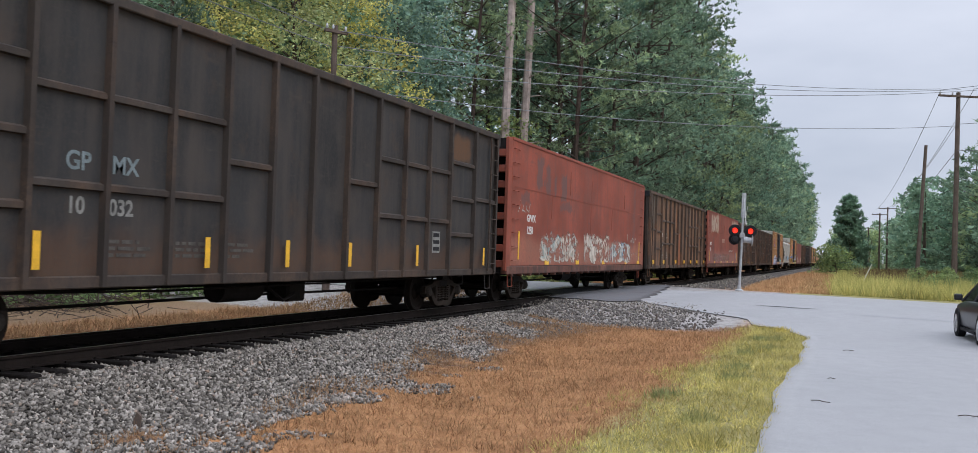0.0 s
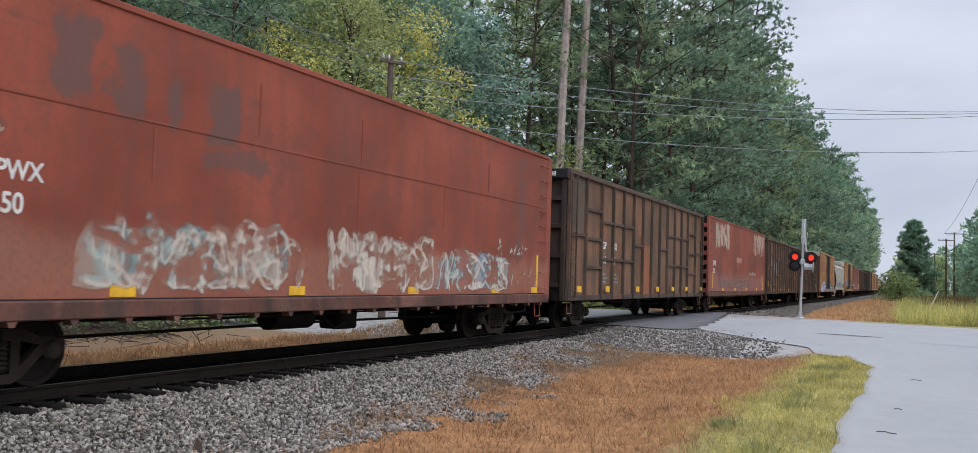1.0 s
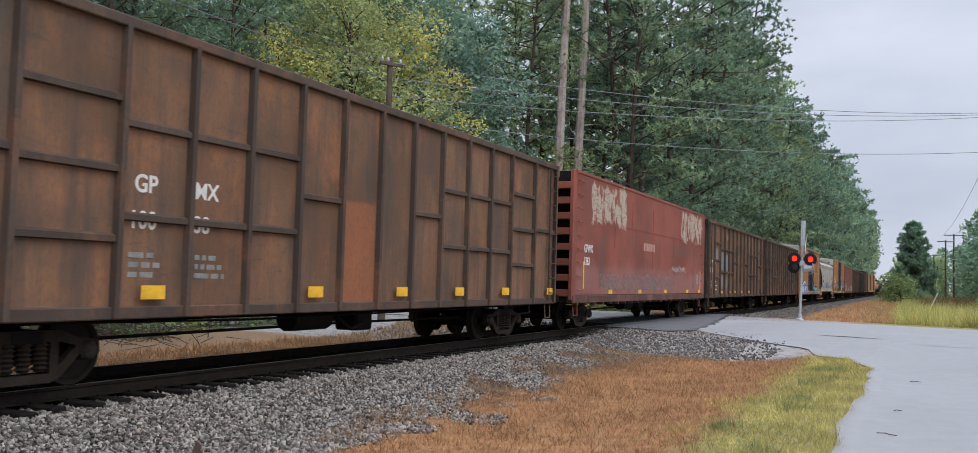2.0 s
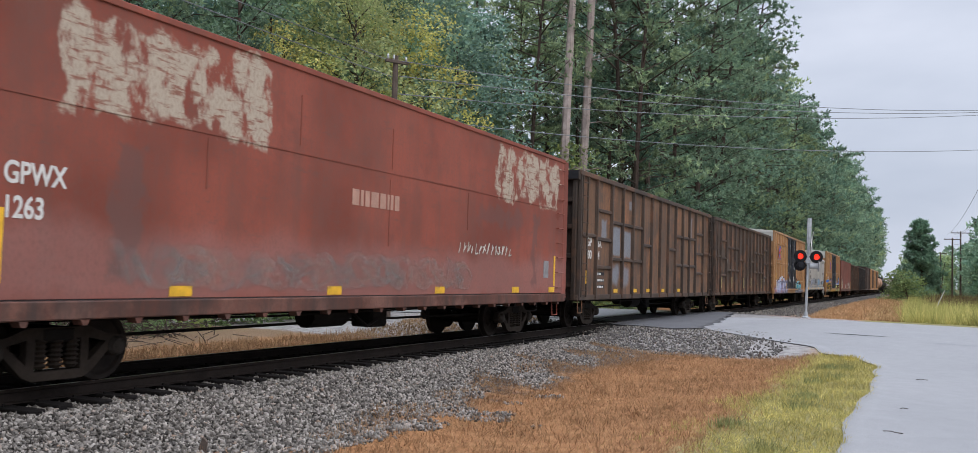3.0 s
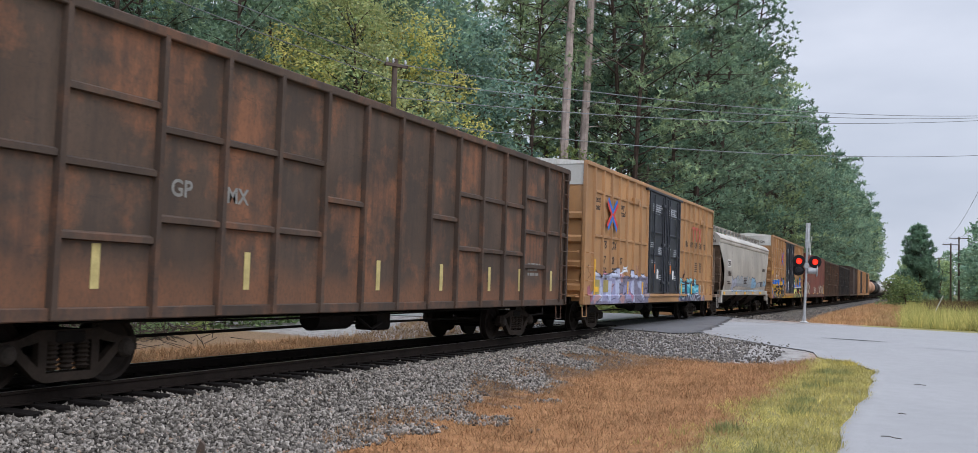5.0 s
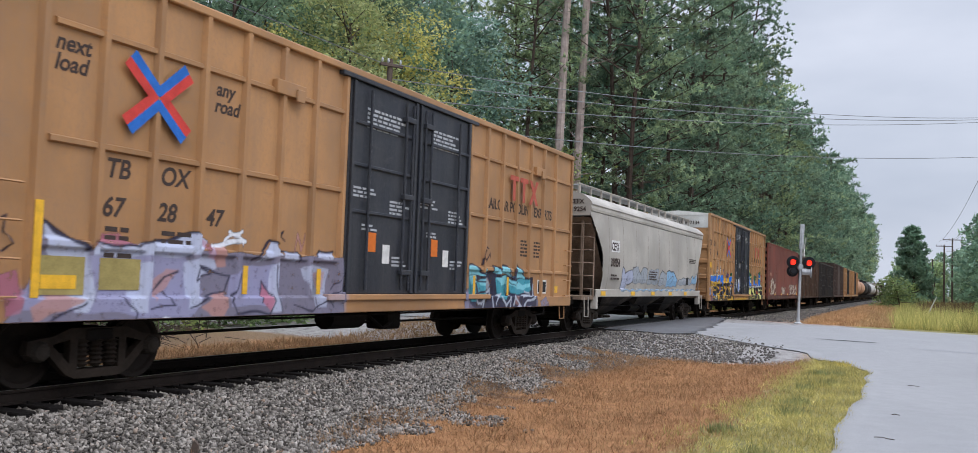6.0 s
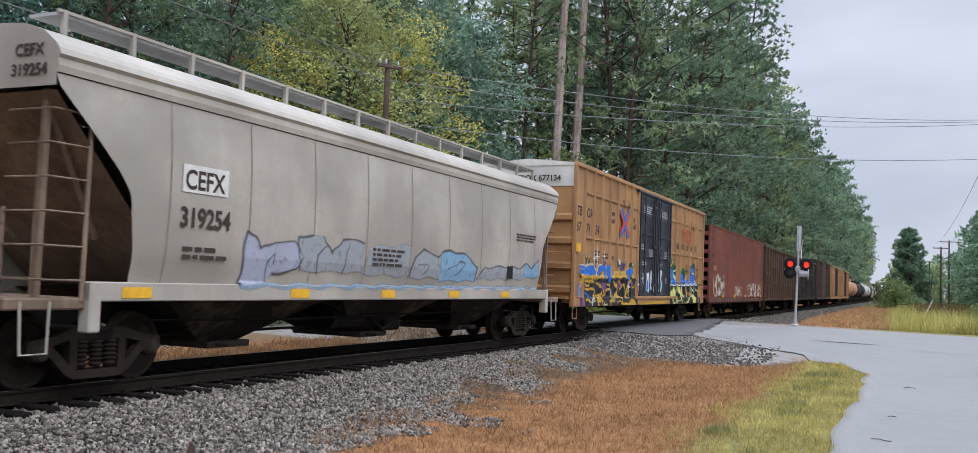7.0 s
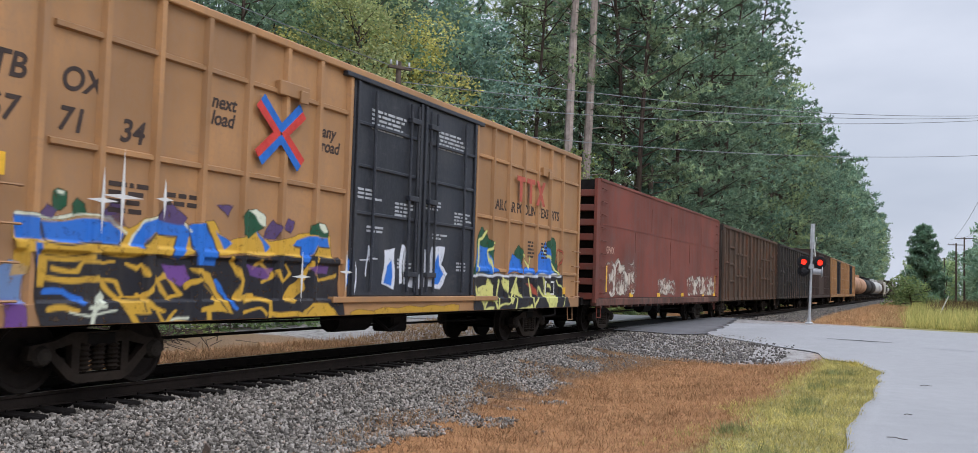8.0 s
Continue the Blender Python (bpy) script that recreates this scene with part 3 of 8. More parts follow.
def truck_meshes():
    frame_outline = [(-1.06, 0.60), (-0.72, 0.64), (-0.45, 0.74), (0.45, 0.74), (0.72, 0.64), (1.06, 0.60), (1.08, 0.44), (0.90, 0.40),
                     (0.76, 0.42), (0.50, 0.17), (0.36, 0.11), (-0.36, 0.11), (-0.50, 0.17), (-0.76, 0.42), (-0.90, 0.40), (-1.08, 0.44)]
    holes = [[(-0.33, 0.22), (-0.33, 0.60), (0.33, 0.60), (0.33, 0.22)], [(-0.72, 0.54), (-0.45, 0.60), (-0.45, 0.30)], [(0.72, 0.54), (0.45, 0.30), (0.45, 0.60)]]
    side = {}
    for k in (-1, 1):
        bm = bmesh.new()
        out = [bm.verts.new((k * 0.98, a, b)) for a, b in frame_outline]
        edges = [bm.edges.new((out[i], out[(i + 1) % len(out)])) for i in range(len(out))]
        for hole in holes:
            inn = [bm.verts.new((k * 0.98, a, b)) for a, b in hole]
            edges += [bm.edges.new((inn[i], inn[(i + 1) % len(inn)])) for i in range(len(inn))]
        bmesh.ops.triangle_fill(bm, use_beauty=True, edges=edges)
        ext = bmesh.ops.extrude_face_region(bm, geom=list(bm.faces))
        bmesh.ops.translate(bm, verts=[g for g in ext["geom"] if isinstance(g, bmesh.types.BMVert)], vec=(k * 0.11, 0, 0))
        bmesh.ops.recalc_face_normals(bm, faces=bm.faces)
        me = bpy.data.meshes.new("side_frame")
        bm.to_mesh(me)
        bm.free()
        me.materials.append(MAT["frame"])
        side[k] = me
    spring = {}
    for k in (-1, 1):
        prof = [(0.245, 0.06)]
        for j in range(6):
            prof += [(0.262 + j * 0.056, 0.07), (0.262 + j * 0.056 + 0.024, 0.10), (0.262 + j * 0.056 + 0.046, 0.07)]
        spring[k] = Shape().lathe(prof + [(0.60, 0.06)], (k * 1.03, 0, 0), "z", 10).mesh("spring", MAT["frame"])
    cap = {}
    for k in (-1, 1):
        cap[k] = Shape().lathe([(k * 0.93, 0.13), (k * 1.10, 0.13), (k * 1.15, 0.10), (k * 1.17, 0.05)], (0, 0, 0), "x", 14).mesh("bearing_cap", MAT["truck"])
    bolster = Shape().slab(-1.1, 1.1, -0.24, 0.24, 0.56, 0.74, 0.03).slab(-0.3, 0.3, -0.3, 0.3, 0.72, 0.86, 0.02)
    bolster.box(-0.85, 0.85, -0.62, -0.52, 0.30, 0.42).box(-0.85, 0.85, 0.52, 0.62, 0.30, 0.42)
    return side, spring, cap, bolster.mesh("bolster", MAT["iron"])


TRUCK_SIDE, TRUCK_SPRING, CAPS, BOLSTER = truck_meshes()
WHEELSET = wheelset_mesh()


def add_trucks(car, length=LENGTH, inset=2.35, spin=True):
    for y in (inset, length - inset):
        truck = part("truck", BOLSTER, None, car, "dusty cast-iron truck with coil springs")
        truck.matrix_basis = pose(0, y, 0)
        for k in (-1, 1):
            part("side_frame", TRUCK_SIDE[k], None, truck)
            for e in (-0.23, 0.0, 0.23) if spin else ():
                part("spring", TRUCK_SPRING[k], None, truck).matrix_basis = pose(0, e, 0)
            for e in (-0.89, 0.89):
                part("bearing_cap", CAPS[k], None, truck).matrix_basis = pose(0, e, 0.47)
        for e in (-0.89, 0.89):
            ws = part("wheelset", WHEELSET, None, truck, "worn steel wheels on an axle")
            ws.matrix_basis = pose(0, e, WHEEL)
            if spin:
                WHEELSETS.append((ws, e))


def coupler_mesh():
    s = Shape()
    s.slab(-0.16, 0.16, -0.62, 0.35, 0.74, 0.98, 0.03)
    s.slab(-0.24, 0.2, -0.85, -0.55, 0.72, 1.02, 0.05)
    s.box(-1.2, 1.2, -0.12, 0.15, 0.88, 1.1)
    s.path([(0.35, -0.1, 0.9), (0.45, -0.35, 0.55), (0.2, -0.7, 0.5)], 0.03)
    return s.mesh("coupler", MAT["iron"])


COUPLER = coupler_mesh()


def add_running_gear(car, length=LENGTH, inset=2.35, spin=True):
    add_trucks(car, length, inset, spin)
    a = part("coupler", COUPLER, None, car)
    b = part("coupler", COUPLER, None, car)
    b.matrix_basis = pose(0, length, 0, 0, 0, 180)
    s = Shape()
    s.slab(-0.3, 0.3, 0.6, length - 0.6, 0.74, 1.02, 0.03)
    m = length / 2
    s.tube((0.75, m - 1.6, 0.72), (0.75, m - 0.5, 0.72), 0.22, n=12)
    s.slab(0.45, 0.95, m + 0.3, m + 0.9, 0.45, 0.85, 0.05)
    s.tube((-0.6, m + 1.5, 0.7), (-0.6, m + 2.6, 0.7), 0.2, n=12)
    s.path([(0.5, 3.2, 0.55), (0.55, m, 0.58), (0.5, length - 3.2, 0.55)], 0.025)
    s.path([(1.0, 2.4, 0.82), (1.05, m - 3, 0.76), (1.0, length - 3.0, 0.8)], 0.018)
    s.path([(0.95, m - 0.4, 0.75), (1.1, m - 0.1, 0.5), (1.05, m + 0.35, 0.62)], 0.03)
    part("brake_gear", s, MAT["iron"], car, "black air tank, valve and brake rods")


def mesh_text(body, size, mat, thin=0.004, slant=0.0):
    cu = bpy.data.curves.new("lettering", "FONT")
    cu.body, cu.size, cu.align_x, cu.extrude = body, size, "LEFT", thin / 2
    cu.offset, cu.shear = size * 0.022, slant
    ob = bpy.data.objects.new("lettering", cu)
    scene.collection.objects.link(ob)
    dg = bpy.context.evaluated_depsgraph_get()
    me = bpy.data.meshes.new_from_object(ob.evaluated_get(dg))
    bpy.data.objects.remove(ob)
    me.materials.clear()
    me.materials.append(mat)
    return me


def letter(car, body, y, z, size, mat, x=1.62, wide=1.0, label="", slant=0.0):
    """Lettering on the side that faces the road; it reads from low y to high y there."""
    ob = part("lettering", mesh_text(body, size, mat, 0.004, slant), None, car, label)
    ob.matrix_basis = Matrix.Translation((x, y, z)) @ Matrix(((0, 0, 1, 0), (1, 0, 0, 0), (0, 1, 0, 0), (0, 0, 0, 1))) @ Matrix.Diagonal((wide, 1, 1, 1))
    return ob


def bars(car, rows, y, z, width, height, mat, x=1.62, seed=1):
    """Small unreadable stencilling, as plain bars."""
    rg = random.Random(seed)
    s = Shape()
    for k in range(rows):
        at = y
        while at < y + width * rg.uniform(0.75, 1.0):
            w = rg.uniform(0.06, 0.3)
            s.box(x - 0.002, x + 0.003, at, at + w, z - k * height * 1.8, z - k * height * 1.8 + height)
            at += w + 0.05
    tagged(part("stencil", s, mat, car, "small stencilled data"), kind="stuff")


def ladder(car, x, y, z0, z1, steps, mat, width=0.45, along="y"):
    """A ladder on the side (along y) or on the end (along x)."""
    s = Shape()
    for k in (0, 1):
        a = (x, y + k * width) if along == "y" else (x + k * width, y)
        s.box(a[0] - 0.012, a[0] + 0.03, a[1] - 0.025, a[1] + 0.025, z0, z1)
    for k in range(steps):
        z = z0 + (k + 0.5) * (z1 - z0) / steps
        b = (x + 0.05, y + width, z) if along == "y" else (x + width, y - 0.05, z)
        a = (x + 0.05, y, z) if along == "y" else (x, y - 0.05, z)
        s.tube(a, b, 0.014, n=6)
        for e in (a, b):
            s.tube(e, (e[0] - 0.05, e[1], e[2]) if along == "y" else (e[0], e[1] + 0.06, e[2]), 0.012, n=5)
    return part("ladder", s, mat, car)


def stirrup(car, y, mat, z=0.95):
    for k in (-1, 1):
        part("stirrup_step", Shape().path([(k * 1.5, y, z), (k * 1.52, y + 0.02, 0.50), (k * 1.52, y + 0.38, 0.50), (k * 1.5, y + 0.40, z)], 0.018), mat, car)


def reflectors(car, ys, z0, z1, w, x=1.6):
    me = Shape().box(x, x + 0.006, 0, w, z0, z1).mesh("reflector", MAT["yellow"])
    for y in ys:
        ob = part("reflector", me, None, car, "yellow reflective strip")
        ob.matrix_basis = pose(0, y, 0)


DARK_END = car_paint("dark_end", (0.05, 0.038, 0.03), (0.10, 0.055, 0.035), (0.03, 0.026, 0.023), 0.5, 0.64, 0.7, 61.0)
RIBS = [0.1, 1.64, 3.18, 4.42, 5.65, 6.90, 8.13, 9.38, 10.62, 11.85, 13.10, 14.33, 15.55, 17.10, 18.65]
PAIR = (3.35, 2.17)
GONDOLA_BAYS = [(2.82,), (3.64, 2.75, 1.88), PAIR, PAIR, PAIR, (2.77,), (), (), (2.77,), PAIR, PAIR, PAIR, (3.64, 2.76, 1.88), (2.82,)]


def gondola(label, y0, mat, top=4.68, spin=True, rib_mat=None):
    """A tall open-top car for wood chips, with outside ribs."""
    car = railcar("gondola_car", label, y0)
    L, hw, z0 = LENGTH, 1.50, 0.87
    rib_mat = rib_mat or mat
    for k in (-1, 1):
        s = Shape().box(k * hw - 0.02, k * hw + 0.02, 0.12, L - 0.12, z0 + 0.1, top - 0.05)
        part("side_panel", s, mat, car)
        part("top_chord", Shape().slab(min(k * 1.44, k * 1.61), max(k * 1.44, k * 1.61), 0.0, L, top - 0.14, top, 0.015), rib_mat, car)
        part("side_sill", Shape().slab(min(k * 1.40, k * 1.57), max(k * 1.40, k * 1.57), 0.0, L, z0, z0 + 0.16, 0.015), rib_mat, car)
    ribs, stiff = {}, {}
    for k in (-1, 1):
        a, b = sorted((k * 1.52, k * 1.615))
        ribs[k] = Shape().prism([(a, -0.055), (b, -0.04), (b, 0.04), (a, 0.055)] if k > 0 else [(b, -0.055), (a, -0.04), (a, 0.04), (b, 0.055)], z0 + 0.02, top - 0.1, "z").mesh("rib", rib_mat)
        for w in (1.24, 1.54):
            stiff[k, w] = Shape().prism([(k * 1.52, -0.06), (k * 1.585, -0.045), (k * 1.585, 0.03), (k * 1.52, 0.06)], 0.05, w - 0.05, "y").mesh("stiffener", rib_mat)
        for y in RIBS:
            ob = part("rib", ribs[k], None, car)
            ob.matrix_basis = pose(0, y, 0)
        for y, y1, levels in zip(RIBS, RIBS[1:], GONDOLA_BAYS):
            for z in levels:
                ob = part("stiffener", stiff[k, 1.54 if y1 - y > 1.4 else 1.24], None, car)
                ob.matrix_basis = pose(0, y, z)
    part("floor", Shape().box(-1.48, 1.48, 0.1, L - 0.1, z0 + 0.02, z0 + 0.12), mat, car)
    for e in (0, 1):
        s = Shape()
        y = 0.08 if e == 0 else L - 0.08
        s.box(-1.5, 1.5, y - 0.03, y + 0.03, z0, top - 0.06)
        out = -1 if e == 0 else 1
        # the leading end takes a darker paint than the trailing one
        end_mat = DARK_END if e == 0 else mat
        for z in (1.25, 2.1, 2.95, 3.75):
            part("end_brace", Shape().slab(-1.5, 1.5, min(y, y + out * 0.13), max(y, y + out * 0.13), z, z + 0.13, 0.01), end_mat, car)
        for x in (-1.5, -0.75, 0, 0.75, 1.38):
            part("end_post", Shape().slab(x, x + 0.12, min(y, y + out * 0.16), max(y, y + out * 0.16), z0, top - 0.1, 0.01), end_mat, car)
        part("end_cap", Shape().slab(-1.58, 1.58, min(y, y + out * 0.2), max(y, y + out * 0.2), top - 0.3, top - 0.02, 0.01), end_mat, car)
        part("end_wall", s, end_mat, car, "dark end wall with braces")
        ladder(car, 1.60, 0.2 if e == 0 else L - 0.62, z0 + 0.1, top - 0.15, 9, rib_mat)
        stirrup(car, 0.2 if e == 0 else L - 0.62, mat)
    add_running_gear(car, spin=spin)
    return car


def red_car(label, y0, mat, spin=True, top=4.74):
    """A smooth-sided tall car on a deep sill, with a ribbed end."""
    car = railcar("smooth_side_car", label, y0)
    L, hw, z0 = LENGTH, 1.56, 1.10
    for k in (-1, 1):
        part("side_panel", Shape().slab(min(k * hw, k * 1.6), max(k * hw, k * 1.6), 0.35, L - 0.35, z0, top, 0.006), mat, car)
        part("side_sill", Shape().slab(min(k * 1.42, k * 1.615), max(k * 1.42, k * 1.615), 0.1, L - 0.1, z0 - 0.24, z0 - 0.02, 0.015), SILL, car, "dusty side sill, coloured darker for the shade below the body")
        part("top_chord", Shape().slab(min(k * 1.52, k * 1.625), max(k * 1.52, k * 1.625), 0.3, L - 0.3, top - 0.06, top + 0.03, 0.01), mat, car)
        s = Shape()
        a, b = min(k * 1.602, k * 1.609), max(k * 1.602, k * 1.609)
        s.box(a, b, 0.6, L - 0.6, 3.36, 3.385)
        for y, za, zb in ((4.2, 2.6, 3.3), (6.3, 3.5, 4.3), (9.1, 2.0, 3.25), (9.15, 3.45, 4.2), (12.4, 2.5, 3.3), (14.6, 3.45, 4.1)):
            s.box(a, b, y, y + 0.035, za, zb)
        part("seam", s, mat, car)
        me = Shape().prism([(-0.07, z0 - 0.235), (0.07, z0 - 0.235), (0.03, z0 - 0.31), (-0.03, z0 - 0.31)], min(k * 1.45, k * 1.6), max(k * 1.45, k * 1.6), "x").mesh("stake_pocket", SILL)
        for i in range(22):
            part("stake_pocket", me, None, car).matrix_basis = pose(0, 0.6 + i * (L - 1.2) / 21, 0)
    for e in (0, 1):
        y = 0.35 if e == 0 else L - 0.35
        out = -1 if e == 0 else 1
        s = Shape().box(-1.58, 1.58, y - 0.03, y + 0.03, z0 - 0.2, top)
        # dark iron colour here stands in for the shade between the red ribs
        part("end_wall", s, MAT["iron"], car, "end wall coloured dark for the shade between the ribs")
        for i in range(8):
            z = z0 - 0.05 + i * 0.45
            part("end_rib", Shape().slab(-1.58, 1.58, min(y, y + out * 0.30), max(y, y + out * 0.30), z, z + 0.20, 0.012), mat, car)
        for x in (-1.6, 1.5):
            part("corner_post", Shape().slab(x, x + 0.1, min(y, y + out * 0.33), max(y, y + out * 0.33), z0 - 0.15, top, 0.01), mat, car)
    s = Shape()
    for yy in (0.42, L - 0.85):
        for i in range(9):
            z = z0 + 0.15 + i * 0.4
            s.path([(1.6, yy, z), (1.66, yy, z), (1.66, yy + 0.42, z), (1.6, yy + 0.42, z)], 0.013, 5)
    part("grab_irons", s, mat, car)
    part("deck", Shape().box(-1.42, 1.42, 0.1, L - 0.1, z0 - 0.2, z0 - 0.05), MAT["iron"], car)
    stirrup(car, 0.42, mat)
    stirrup(car, L - 0.85, mat)
    reflectors(car, [1.0, L - 1.02], 1.28, 2.1, 0.11, 1.603)
    reflectors(car, [3.6, 7.2, 11.0, 14.95, L - 1.35], 1.12, 1.26, 0.42, 1.603)
    add_running_gear(car, spin=spin)
    return car


BOX_DOOR = (7.1, 12.0)
BOX_POSTS = [0.85 + i * 0.88 for i in range(8)] + [12.06 + i * 0.91 for i in range(7)]


def boxcar(label, y0, spin=True, body=None, door_mat=None):
    """A sixty-foot hi-cube boxcar with two plug doors on a side."""
    body, door_mat = body or BOX_YELLOW, door_mat or BOX_BLACK
    ochre = body in (BOX_YELLOW, BOX_LILAC, BOX_BOLD)
    car = railcar("boxcar", label, y0)
    L, hw, z0, top = 18.9, 1.55, 0.86, 5.16
    d0, d1 = BOX_DOOR
    for k in (-1, 1):
        for a, b in ((0.1, d0), (d1, L - 0.1)):
            part("side_panel", Shape().box(min(k * hw, k * 1.52), max(k * hw, k * 1.52), a, b, z0 + 0.2, top - 0.05), body, car)
        part("eave", Shape().slab(min(k * 1.5, k * 1.635), max(k * 1.5, k * 1.635), 0, L, top - 0.12, top, 0.015), body, car)
        part("side_sill", Shape().slab(min(k * 1.45, k * 1.63), max(k * 1.45, k * 1.63), 0, L, z0, z0 + 0.26, 0.015), body, car, "lower sill overspray of graffiti")
        for y in BOX_POSTS:
            part("side_post", Shape().prism([(k * 1.55, y - 0.07), (k * 1.625, y - 0.04), (k * 1.625, y + 0.04), (k * 1.55, y + 0.07)], z0 + 0.2, top - 0.1, "z"), body, car)
        for a, b in ((1.0, d0 - 0.1), (d1 + 0.1, L - 0.15)):
            for z in (1.77, 2.97, 4.33):
                part("side_rail", Shape().prism([(k * 1.55, z - 0.05), (k * 1.60, z - 0.03), (k * 1.60, z + 0.03), (k * 1.55, z + 0.05)], a, b, "y"), body, car)
        if ochre:
            for i, (a, b) in enumerate(((d0 + 0.04, d0 + 2.42), (d0 + 2.48, d1 - 0.04))):
                door = part("plug_door", Shape().slab(min(k * 1.5, k * 1.60), max(k * 1.5, k * 1.60), a, b, z0 + 0.32, top - 0.2, 0.02), door_mat, car, "blue-black plug door with locking bars")
                for y in (a + 0.03, b - 0.11):
                    part("door_edge", Shape().slab(min(k * 1.6, k * 1.655), max(k * 1.6, k * 1.655), y, y + 0.08, z0 + 0.34, top - 0.22, 0.01), door_mat, door)
                inner = (b - 0.22, b - 0.5) if i == 0 else (a + 0.22, a + 0.5)
                for z in (1.55, 3.0, 4.5):
                    part("lock_bracket", Shape().slab(min(k * 1.6, k * 1.70), max(k * 1.6, k * 1.70), min(inner) - 0.04, max(inner) + 0.04, z, z + 0.10, 0.01), door_mat, door)
                for z in (2.62, 3.45, 4.2):
                    part("door_rib", Shape().slab(min(k * 1.6, k * 1.64), max(k * 1.6, k * 1.64), a + 0.1, b - 0.1, z, z + 0.06, 0.01), door_mat, door)
                for y in inner + ((a + 0.6,) if i == 0 else (b - 0.6,)):
                    part("lock_bar", Shape().tube((k * 1.66, y, z0 + 0.4), (k * 1.66, y, top - 0.3), 0.028, n=8), door_mat, door)
            part("door_track", Shape().slab(min(k * 1.55, k * 1.68), max(k * 1.55, k * 1.68), d0 - 0.5, d1 + 1.2, z0 + 0.22, z0 + 0.32, 0.01), body, car)
            part("door_track", Shape().slab(min(k * 1.55, k * 1.66), max(k * 1.55, k * 1.66), d0 - 0.3, d1 + 0.3, top - 0.2, top - 0.12, 0.01), BOX_BLACK, car)
    if not ochre:
        for k in (-1, 1):
            part("plug_door", Shape().slab(min(k * 1.5, k * 1.58), max(k * 1.5, k * 1.58), d0, d1, z0 + 0.3, top - 0.15, 0.02), body, car)
    part("roof", Shape().prism([(-1.55, top - 0.1), (-1.55, top - 0.02), (0, top + 0.12), (1.55, top - 0.02), (1.55, top - 0.1)], 0.02, L - 0.02, "y"), BOX_WHITE if ochre else body, car, "galvanised roof")
    part("floor", Shape().box(-1.5, 1.5, 0.1, L - 0.1, z0 + 0.1, z0 + 0.25), MAT["iron"], car)
    for e in (0, 1):
        y = 0.1 if e == 0 else L - 0.1
        out = -1 if e == 0 else 1
        part("end_wall", Shape().box(-1.55, 1.55, y - 0.04, y + 0.04, z0 + 0.1, top - 0.05), body, car)
        for z in (1.35, 2.05, 2.8, 3.5):
            part("end_rib", Shape().prism([(y, z - 0.16), (y + out * 0.13, z - 0.07), (y + out * 0.13, z + 0.07), (y, z + 0.16)], -1.48, 1.48, "x"), body, car)
        part("end_plate", Shape().box(-1.54, 1.54, min(y + out * 0.04, y + out * 0.06), max(y + out * 0.04, y + out * 0.06), top - 0.72, top - 0.07), BOX_WHITE if ochre else body, car, "white number panel")
        for x in (-1.6, 1.5):
            part("corner_post", Shape().slab(x, x + 0.11, min(y, y + out * 0.12), max(y, y + out * 0.12), z0, top - 0.06, 0.012), body, car)
        s = Shape()
        for i in range(4):
            z = 1.15 + i * 0.42
            s.path([(0.95, y + out * 0.1, z), (0.95, y + out * 0.24, z), (1.42, y + out * 0.24, z), (1.42, y + out * 0.1, z)], 0.015, 5)
            yy = 0.12 if e == 0 else L - 0.62
            s.path([(1.6, yy, z), (1.68, yy, z), (1.68, yy + 0.5, z), (1.6, yy + 0.5, z)], 0.015, 5)
        s.path([(0.2, y + out * 0.1, 2.45), (0.2, y + out * 0.3, 2.45), (1.42, y + out * 0.3, 2.45), (1.42, y + out * 0.1, 2.45)], 0.016, 5)
        s.box(-1.45, 1.45, min(y, y + out * 0.42), max(y, y + out * 0.42), 1.08, 1.12)
        part("grab_irons", s, body, car)
        stirrup(car, 0.15 if e == 0 else L - 0.6, body)
    add_running_gear(car, 18.9, spin=spin)
    return car


